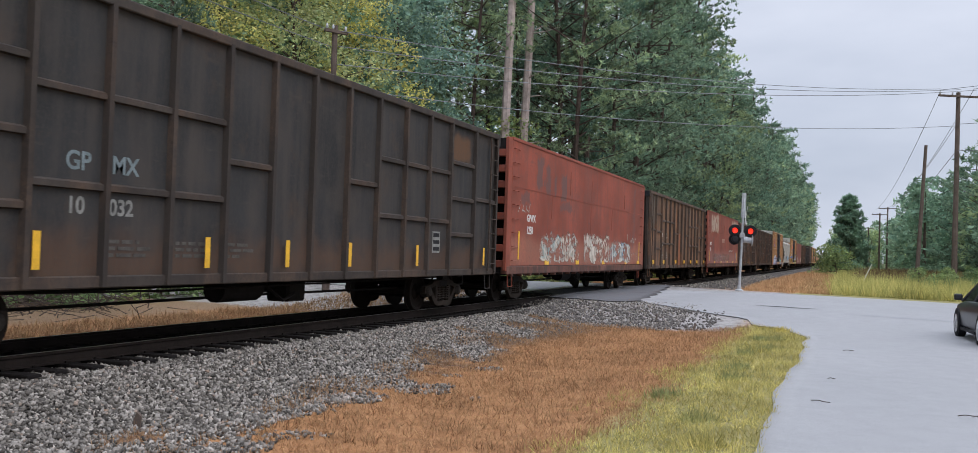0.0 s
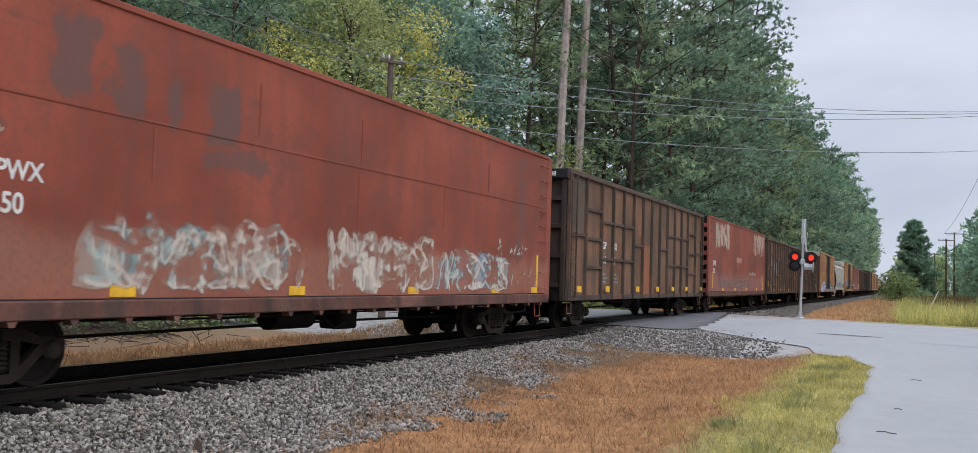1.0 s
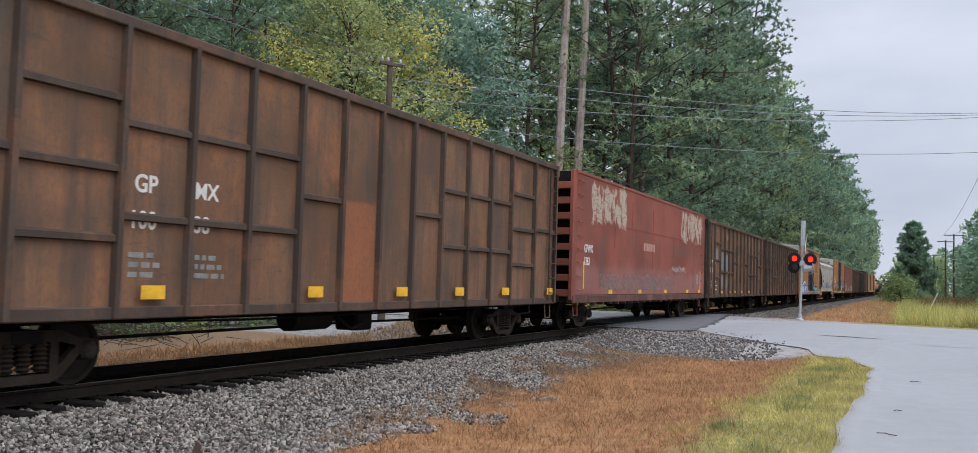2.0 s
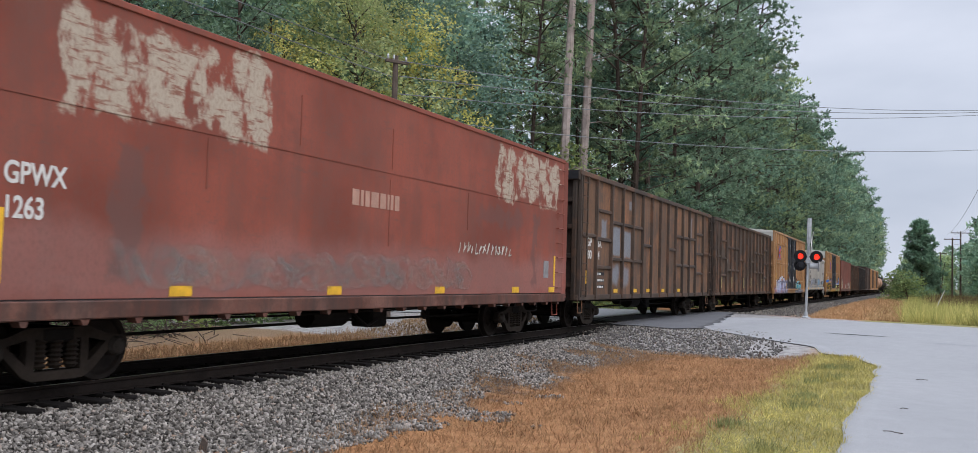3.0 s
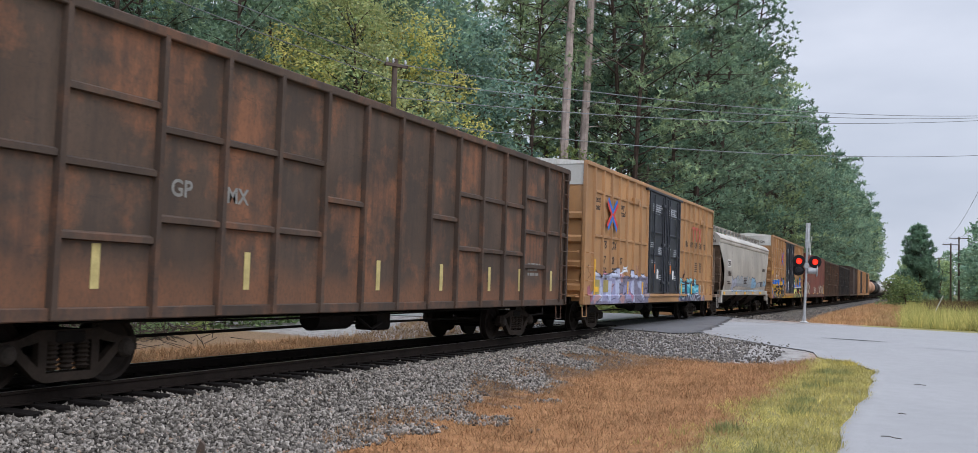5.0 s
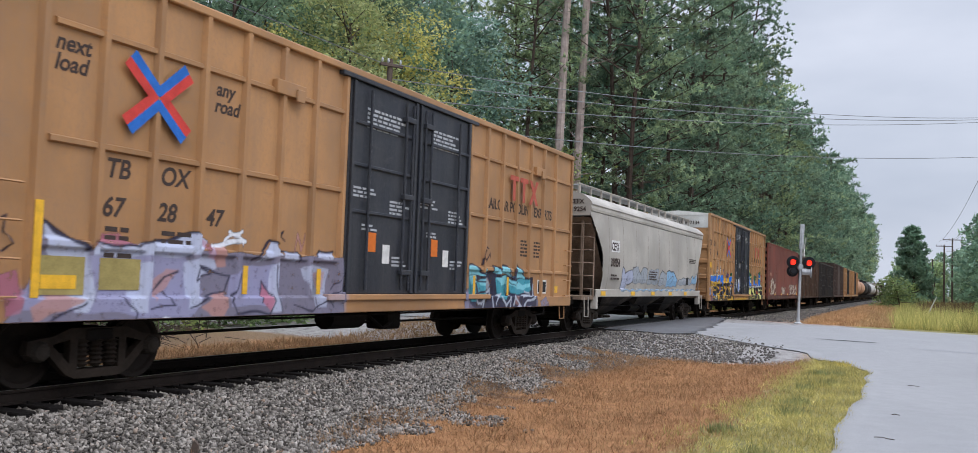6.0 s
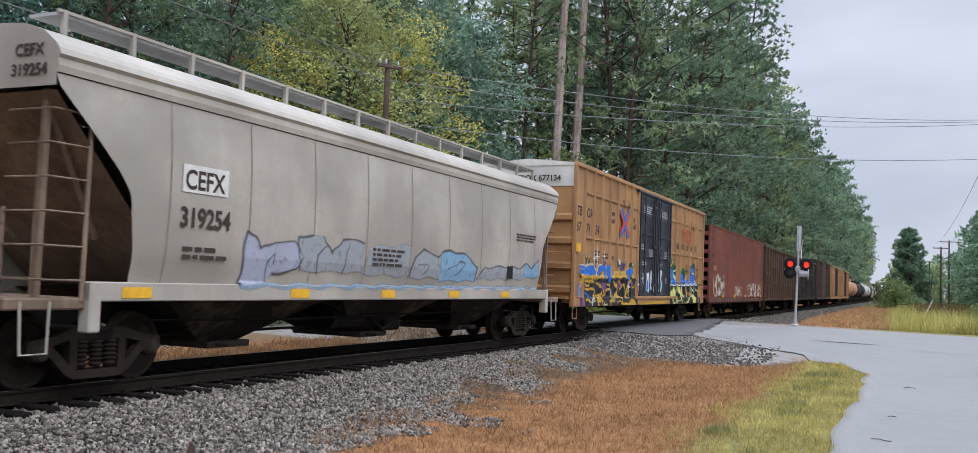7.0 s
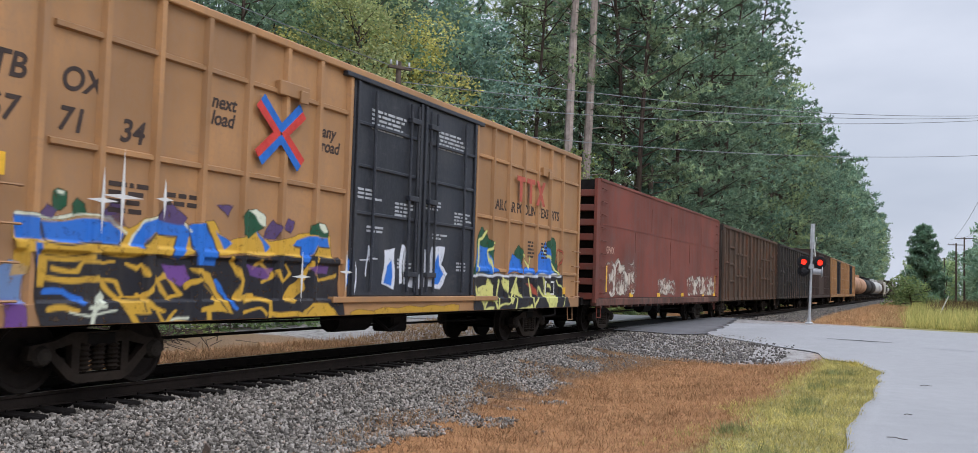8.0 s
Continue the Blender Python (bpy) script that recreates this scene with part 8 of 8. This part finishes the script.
def paint_hopper_letters(c):
    c.fill(PALE_LILAC, [(3.95, 1.34), (4.00, 2.11), (4.20, 2.05), (4.35, 1.88), (4.71, 2.01), (5.26, 2.02), (5.46, 1.79), (5.30, 1.58), (4.74, 1.53), (4.55, 1.35)], 0.75)
    c.fill(MIST, [(5.39, 1.56), (5.32, 2.11), (5.90, 2.22), (6.24, 1.89), (6.62, 2.15), (7.26, 2.13), (7.31, 1.58)], 0.8)
    c.fill(MIST, [(7.37, 1.55), (7.50, 2.09), (8.99, 2.16), (9.04, 1.54)], 0.7)
    c.fill(MIST, [(9.09, 1.52), (9.18, 1.93), (9.53, 2.09), (10.23, 1.99), (10.43, 1.54)], 0.8)
    c.fill(POWDER, [(10.36, 1.49), (10.34, 2.08), (10.78, 2.14), (11.55, 2.07), (12.16, 1.83), (12.10, 1.51)], 0.9)
    c.fill(MIST, [(12.19, 1.55), (12.59, 1.82), (13.58, 1.89), (14.73, 1.88), (14.90, 1.58)], 0.8)
    c.fill(POWDER, [(14.81, 1.62), (15.13, 1.98), (15.44, 1.90), (15.97, 2.10), (16.01, 1.67)], 0.85)
    c.fill(POWDER, [(3.96, 1.35), (15.91, 1.41), (15.92, 1.35), (3.97, 1.29)], 0.5)
    c.stroke(GRAPHITE, 0.035, [(3.96, 1.34), (4.01, 2.12), (4.21, 2.05), (4.35, 1.88)])
    c.stroke(GRAPHITE, 0.03, [(4.35, 1.88), (4.73, 2.01), (5.26, 2.02), (5.48, 1.79), (5.30, 1.58), (4.77, 1.52)])
    c.stroke(GRAPHITE, 0.03, [(4.55, 1.35), (4.57, 1.69), (4.72, 1.83), (4.73, 1.69)])
    c.stroke(GRAPHITE, 0.03, [(5.39, 1.56), (5.32, 2.11), (5.91, 2.22), (6.24, 1.89), (6.62, 2.15), (7.26, 2.13)])
    c.stroke(GRAPHITE, 0.03, [(5.89, 1.56), (5.89, 1.88), (6.11, 1.99), (6.31, 1.89)])
    c.stroke(GRAPHITE, 0.03, [(6.67, 1.57), (6.72, 1.91), (6.83, 2.03)])
    c.stroke(GRAPHITE, 0.035, [(9.09, 1.54), (9.20, 1.95), (9.54, 2.10), (10.25, 1.99), (10.34, 2.08), (10.78, 2.14), (11.55, 2.08), (12.19, 1.83), (12.12, 1.53)])
    c.stroke(GRAPHITE, 0.03, [(9.37, 1.81), (9.83, 1.78), (9.66, 1.60)])
    c.stroke(GRAPHITE, 0.03, [(10.72, 1.71), (11.22, 1.93), (11.55, 1.88), (11.08, 1.63)])
    c.stroke(GRAPHITE, 0.03, [(12.21, 1.57), (12.59, 1.82), (13.58, 1.89), (14.76, 1.88), (15.13, 1.98), (15.47, 1.90), (16.00, 2.10)])
    c.stroke(GRAPHITE, 0.02, [(13.35, 1.62), (13.46, 1.80)])


for car, paint, area, label in (
        (car_i, paint_bold_letters, (0.30, 7.06, 0.87, 2.75), "bold blue, yellow and black spray-can lettering"),
        (car_i, paint_green_letters, (12.0, 18.6, 0.87, 2.75), "green, blue and lime spray-can lettering"),
        (car_i, paint_door_letters, (7.02, 12.05, 0.87, 2.3), "white and blue spray-can lettering on the doors"),
        (car_g, paint_lilac_letters, (0.10, 7.3, 0.87, 2.3), "faded lilac and salmon spray-can lettering"),
        (car_g, paint_cyan_letters, (11.6, 17.4, 0.87, 2.3), "cyan and navy spray-can lettering")):
    c = Canvas(*area)
    paint(c)
    c.skin(car, boxcar_side, label)
c = Canvas(3.6, 17.0, 1.12, 2.2)
paint_hopper_letters(c)
c.skin(car_h, hopper_side, "pale blue and lilac spray-can lettering with thin outlines")
c = Canvas(0.8, 18.5, 1.13, 3.2, 0.025)
sprayed_row(c, 3, 3.1, 7.4, 1.25, 2.15, 7, CHALK, (CHALK, DUST_TEAL, CLAY), 0.055, 0.72)
sprayed_row(c, 5, 8.3, 11.9, 1.22, 2.25, 6, CHALK, (CHALK, CLAY), 0.06, 0.72)
sprayed_row(c, 8, 12.2, 15.9, 1.2, 2.05, 6, CHALK, (DUST_TEAL, CHALK, (0.20, 0.36, 0.46)), 0.05, 0.8)
c.stroke(CHALK, 0.07, [(15.1, 1.9), (15.35, 2.4), (15.5, 1.6), (15.8, 1.3)], 0.75)
handwriting(c, 4, 16.0, 17.1, 2.08, 0.2, 5, CHALK, 0.05, 0.6)
handwriting(c, 6, 16.1, 18.0, 1.3, 0.45, 5, CHALK, 0.04, 0.55)
handwriting(c, 7, 0.95, 2.2, 2.7, 0.35, 4, CHALK, 0.04, 0.6)
c.wear(0.35, 2.0)
tagged(c.skin(car_b, smooth_side, "faded chalky spray-can lettering along the foot"), kind="stuff")
c = Canvas(2.0, 18.2, 1.13, 2.5, 0.025)
handwriting(c, 11, 12.0, 14.9, 2.0, 0.24, 14, (0.60, 0.56, 0.48), 0.035, 0.9)
sprayed_row(c, 12, 2.6, 12.6, 1.25, 1.8, 14, (0.34, 0.25, 0.22), ((0.30, 0.16, 0.13), (0.17, 0.20, 0.19), (0.34, 0.22, 0.18)), 0.06, 0.24)
tagged(c.skin(car_d, smooth_side, "faint ghosts of spray-can lettering and a chalked line"), kind="stuff")
c = Canvas(0.6, 17.8, 1.13, 2.7, 0.03)
sprayed_row(c, 14, 0.9, 4.2, 1.2, 2.3, 4, CHALK, (CHALK, CLAY), 0.08, 0.75)
sprayed_row(c, 15, 7.2, 9.8, 1.2, 1.75, 4, CHALK, (CHALK, CLAY), 0.07, 0.7)
sprayed_row(c, 16, 12.0, 17.4, 1.2, 1.95, 8, CHALK, (CHALK, CLAY), 0.07, 0.75)
c.wear(0.45, 5.0)
tagged(c.skin(car_j, smooth_side, "pale chalky spray-can lettering"), kind="stuff")


# ---- poles and wires ----
def utility_pole(label, x, y, height, lean=0.0, arm=2.4, r=0.16, arms=1, turn=0.0):
    pole = tagged(new("utility_pole"), label, "utility pole", "utility poles")
    pole.matrix_basis = pose(x, y, ground_height(x, y) - 0.1, 0, lean, turn)
    part("shaft", Shape().tube((0, 0, 0), (0, 0, height * 0.5), r, r * 0.85, 10).tube((0, 0, height * 0.5), (0, 0, height), r * 0.85, r * 0.7, 10), MAT["pole"], pole)
    for k in range(arms):
        z = height - 0.25 - k * 1.0
        part("crossarm", Shape().slab(-arm / 2, arm / 2, -0.16, -0.05, z - 0.06, z + 0.06, 0.01), MAT["pole"], pole)
        for i in (-1, -0.35, 1):
            part("insulator", Shape().lathe([(0, 0.02), (0.06, 0.05), (0.12, 0.05), (0.2, 0.025)], (i * (arm / 2 - 0.1), -0.1, z + 0.06), "z", 8), MAT["galv"], pole)
    return pole


ROAD_POLE = (16.5, 62.0, 12.3)
utility_pole("tall grey wooden utility pole with a crossarm, beside the field", ROAD_POLE[0], ROAD_POLE[1], 12.3, 0.3, 2.6, 0.17, 1, 25)
utility_pole("dark leaning wooden pole beside the field", 14.3, 60.0, 8.9, 2.6, 0, 0.13, 0)
utility_pole("slender wooden pole with crossarms far down the road", 15.2, 160.0, 9.8, 0, 2.4, 0.16, 1, 10)
utility_pole("slender wooden pole with crossarms far down the road", 16.4, 162.0, 10.9, 0, 2.8, 0.16, 1, 10)
utility_pole("slender wooden pole far down the road", 14.9, 230.0, 10.0, 0, 2.4, 0.16, 1, 10)
utility_pole("slender wooden pole far down the road", 15.4, 300.0, 10.0, 0, 2.4, 0.16, 1, 10)
TRACK_POLE = (-8.0, 30.9)
utility_pole("brown wooden utility pole on the far side of the track", TRACK_POLE[0], TRACK_POLE[1], 10.25, 0, 1.0, 0.15, 1, 60)


def wire(a, b, sag, r=0.017, steps=18):
    a, b = Vector(a), Vector(b)
    pts = []
    for k in range(steps + 1):
        t = k / steps
        p = a.lerp(b, t)
        p.z -= sag * 4 * t * (1 - t)
        pts.append(p)
    s = Shape().path(pts, r, 5)
    tagged(new("overhead_wire", s.mesh("overhead_wire", MAT["wire"])), "thin overhead wire strung between the poles", "wire", "overhead wires")


for zt, (dx, zr) in zip((9.75, 9.15, 8.45, 7.55), ((-0.9, 12.2), (0.2, 12.2), (1.1, 12.2), (0.0, 10.0))):
    wire((TRACK_POLE[0] + 0.15, TRACK_POLE[1], zt), (ROAD_POLE[0] + dx, ROAD_POLE[1] + dx * 0.4, zr - 0.1), 0.7)
for zt, zl in ((9.75, 10.3), (9.15, 9.7), (7.55, 8.3)):
    wire((TRACK_POLE[0] - 0.15, TRACK_POLE[1], zt), (-8.2, -12.0, zl), 0.45)
for dx, z in ((-0.9, 12.1), (0.9, 12.1), (0.0, 10.0), (0.0, 8.4)):
    wire((ROAD_POLE[0] + dx, ROAD_POLE[1], z), (30 + dx, 46.0, z + 0.4), 0.5)
    wire((ROAD_POLE[0] + dx, ROAD_POLE[1], z), (15.4 + dx, 160.0, min(z, 9.9)), 1.2)
utility_pole("wooden utility pole beside the track", -8.2, -12.0, 10.8, 0, 1.2, 0.15, 1, 60)
utility_pole("wooden utility pole across the road", 30.0, 46.0, 12.8, 0, 2.4, 0.16, 1, 60)


# ---- crossing signal ----
def glow(name, colour, strength):
    mat, nodes, links, bsdf = material(name)
    bsdf.inputs["Base Color"].default_value = (*colour, 1)
    bsdf.inputs["Emission Color"].default_value = (*colour, 1)
    bsdf.inputs["Emission Strength"].default_value = strength
    bsdf.inputs["Roughness"].default_value = 0.3
    return mat


def crossing_signal(x, y):
    sig = tagged(new("crossing_signal"), "grey railway crossing signal mast with lit red lamps", "crossing signal")
    sig.matrix_basis = pose(x, y, ground_height(x, y), 0, 1.6, 13)
    part("mast", Shape().tube((0, 0, 0), (0, 0, 4.75), 0.062, 0.058, 12).lathe([(0, 0.2), (0.05, 0.2), (0.1, 0.1), (0.3, 0.08)], (0, 0, 0), "z", 12), MAT["galv"], sig, "galvanised steel mast")
    part("mast_cap", Shape().slab(-0.10, 0.10, -0.04, 0.05, 3.6, 4.8, 0.01), MAT["galv"], sig, "pale sleeve and sign blade seen edge on")
    part("crossbuck", Shape().box(0.10, 0.13, -0.35, 0.35, 3.3, 3.42, pose(0, 0, 0, 0, 0, 0)).prism([(-0.45, 3.25), (-0.35, 3.2), (0.45, 4.1), (0.35, 4.15)], 0.10, 0.125, "x").prism([(0.45, 3.25), (0.35, 3.2), (-0.45, 4.1), (-0.35, 4.15)], 0.128, 0.15, "x"), MAT["white"], sig, "white crossbuck boards")
    red = glow("lit_red_lens", (1.0, 0.03, 0.012), 1.6)
    for z, front, lit in ((2.95, 1, True), (2.52, 0, False)):
        part("lamp_arm", Shape().tube((-0.42, 0, z), (0.42, 0, z), 0.03), MAT["black"], sig)
        for k in (-0.37, 0.37):
            if lit:
                lamp = part("lamp", Shape().lathe([(-0.06, 0.29), (-0.045, 0.30), (-0.03, 0.30), (-0.03, 0.16), (0.12, 0.12), (0.16, 0.05)], (k, -0.05, z), "y", 24), MAT["black"], sig, "black round lamp target")
                part("lens", Shape().lathe([(-0.10, 0.05), (-0.085, 0.11), (-0.065, 0.135)], (k, -0.05, z), "y", 20), red, lamp, "glowing red lens")
                hood = Shape()
                for i in range(13):
                    a = math.pi * (i / 12) * 1.1 - 0.15
                    b = math.pi * ((i + 1) / 12) * 1.1 - 0.15
                    hood.add([(k + 0.16 * math.cos(a), -0.10, z + 0.16 * math.sin(a)), (k + 0.16 * math.cos(b), -0.10, z + 0.16 * math.sin(b)), (k + 0.15 * math.cos(b), -0.42, z + 0.15 * math.sin(b)), (k + 0.15 * math.cos(a), -0.42, z + 0.15 * math.sin(a))], [(0, 1, 2, 3)])
                part("hood", hood, MAT["black"], lamp)
            else:
                part("lamp", Shape().lathe([(-0.3, 0.10), (-0.28, 0.15), (0.1, 0.16), (0.12, 0.27), (0.15, 0.27), (0.16, 0.1)], (k * 0.95, 0.0, z), "y" if k < 0 else "x", 20), MAT["black"] if k < 0 else MAT["galv"], sig, "lamp turned the other way")
    part("junction_box", Shape().slab(-0.12, 0.12, -0.1, 0.1, 2.62, 2.86, 0.02), MAT["galv"], sig)
    return sig


crossing_signal(5.62, 47.0)

# a leaning marker stake in the field
stake = new("marker_stake", Shape().tube((0, 0, 0), (0.75, 0, 1.7), 0.035, 0.03, 6).mesh("marker_stake", MAT["white"]))
stake.matrix_basis = pose(11.3, 66, ground_height(11.3, 66), 0, 0, 10)
tagged(stake, "pale leaning marker stake in tall grass", "stake")


# ---- the waiting car ----
def sedan(x, y, turn):
    paint = plain("dark_grey_metallic_paint", (0.035, 0.037, 0.042), 0.28, 0.5, 0.1, 30)
    glass, nodes, links, bsdf = material("tinted_glass")
    bsdf.inputs["Base Color"].default_value = (0.01, 0.012, 0.013, 1)
    bsdf.inputs["Roughness"].default_value = 0.06
    tyre = plain("tyre_rubber", (0.018, 0.018, 0.018), 0.85, 0, 0.3, 12)
    alloy = plain("alloy_rim", (0.45, 0.45, 0.46), 0.3, 0.8, 0.2, 12)
    car = tagged(new("sedan"), "dark grey sedan waiting on the pale road", "car")
    car.matrix_basis = pose(x, y, road_height(x, y), 0, 0, turn)
    # body: sections along y, from tail to nose
    secs = [(-2.42, 0.70, 0.42, 0.86), (-2.36, 0.82, 0.30, 0.98), (-2.0, 0.90, 0.24, 1.02), (-1.2, 0.925, 0.2, 0.98), (0.0, 0.93, 0.2, 0.95), (1.0, 0.925, 0.2, 0.92), (1.8, 0.90, 0.22, 0.82), (2.25, 0.80, 0.28, 0.72), (2.42, 0.62, 0.36, 0.62)]
    v, f = [], []
    n = 10
    for yy, w, lo, hi in secs:
        m = lo + (hi - lo) * 0.62
        half = [(0, lo), (w * 0.86, lo), (w * 0.97, lo + 0.12), (w, m), (w * 0.95, hi - 0.05), (w * 0.82, hi)]
        ring = half + [(-a, b) for a, b in half[::-1][:-1]]
        n = len(ring)
        v += [(a, yy, b) for a, b in ring]
    for k in range(len(secs) - 1):
        f += [(k * n + i, k * n + (i + 1) % n, k * n + n + (i + 1) % n, k * n + n + i) for i in range(n)]
    f += [tuple(range(n - 1, -1, -1)), tuple(range((len(secs) - 1) * n, len(secs) * n))]
    part("body", Shape().add(v, f), paint, car, "", True)
    # cabin: glass house and roof
    lower = [(-0.80, -2.0, 0.97), (0.80, -2.0, 0.97), (0.84, 1.15, 0.90), (-0.84, 1.15, 0.90)]
    upper = [(-0.58, -1.25, 1.40), (0.58, -1.25, 1.40), (0.62, 0.25, 1.42), (-0.62, 0.25, 1.42)]
    part("windows", Shape().add(lower + upper, [(0, 1, 5, 4), (1, 2, 6, 5), (2, 3, 7, 6), (3, 0, 4, 7), (4, 5, 6, 7)]), glass, car, "dark tinted windows")
    part("roof", Shape().slab(-0.60, 0.60, -1.3, 0.28, 1.395, 1.45, 0.03), paint, car)
    for k in (-1, 1):
        for a, b, r in (((0.60, 0.27, 1.41), (0.85, 1.16, 0.90), 0.035), ((0.58, -1.27, 1.40), (0.82, -2.02, 0.98), 0.05), ((0.615, -0.45, 1.41), (0.85, -0.42, 0.94), 0.03), ((0.6, -1.27, 1.41), (0.625, 0.27, 1.42), 0.03)):
            part("pillar", Shape().tube((k * a[0], a[1], a[2]), (k * b[0], b[1], b[2]), r, n=6), paint, car)
        mirror = part("mirror", Shape().slab(min(k * 0.93, k * 1.12), max(k * 0.93, k * 1.12), 0.62, 0.74, 0.93, 1.08, 0.03), paint, car)
        part("tail_lamp", Shape().slab(min(k * 0.5, k * 0.86), max(k * 0.5, k * 0.86), -2.44, -2.25, 0.72, 0.88, 0.02), plain("tail_lamp_red", (0.3, 0.01, 0.01), 0.3), car, "red tail lamp")
        part("sill_trim", Shape().slab(min(k * 0.90, k * 0.94), max(k * 0.90, k * 0.94), -0.9, 0.9, 0.2, 0.27, 0.01), MAT["black"], car)
        for yy in (-1.38, 1.42):
            part("wheel_arch", Shape().lathe([(k * 0.80, 0.37), (k * 0.935, 0.37)], (0, yy, 0.33), "x", 22), MAT["black"], car)
            wheel = part("wheel", Shape().lathe([(k * 0.74, 0.2), (k * 0.74, 0.31), (k * 0.77, 0.33), (k * 0.93, 0.33), (k * 0.95, 0.31), (k * 0.95, 0.23), (k * 0.93, 0.22)], (0, yy, 0.33), "x", 24), tyre, car)
            rim = Shape()
            for i in range(5):
                a = i * 2 * math.pi / 5
                rim.tube((k * 0.945, yy, 0.33), (k * 0.945, yy + 0.2 * math.cos(a), 0.33 + 0.2 * math.sin(a)), 0.03, 0.022, 6)
            rim.lathe([(k * 0.92, 0.225), (k * 0.95, 0.23), (k * 0.955, 0.205)], (0, yy, 0.33), "x", 20)
            part("rim", rim, alloy, wheel)
    return car


sedan(14.15, 24.75, 3.5)


# ---- what moves: the train rolls past, its wheels turn ----
def motions():
    for ob, y0 in MOVING:
        walk(ob, [(0.0, pose(0, y0, 0)), (8.0, pose(0, y0 - 8.0 * SPEED, 0))])
    turn = SPEED / WHEEL / FPS
    for ws, e in WHEELSETS:
        walk(ws, [(k / FPS, Matrix.LocRotScale((0, e, WHEEL), Euler((k * turn, 0, 0)), None)) for k in range(241)])


motions()
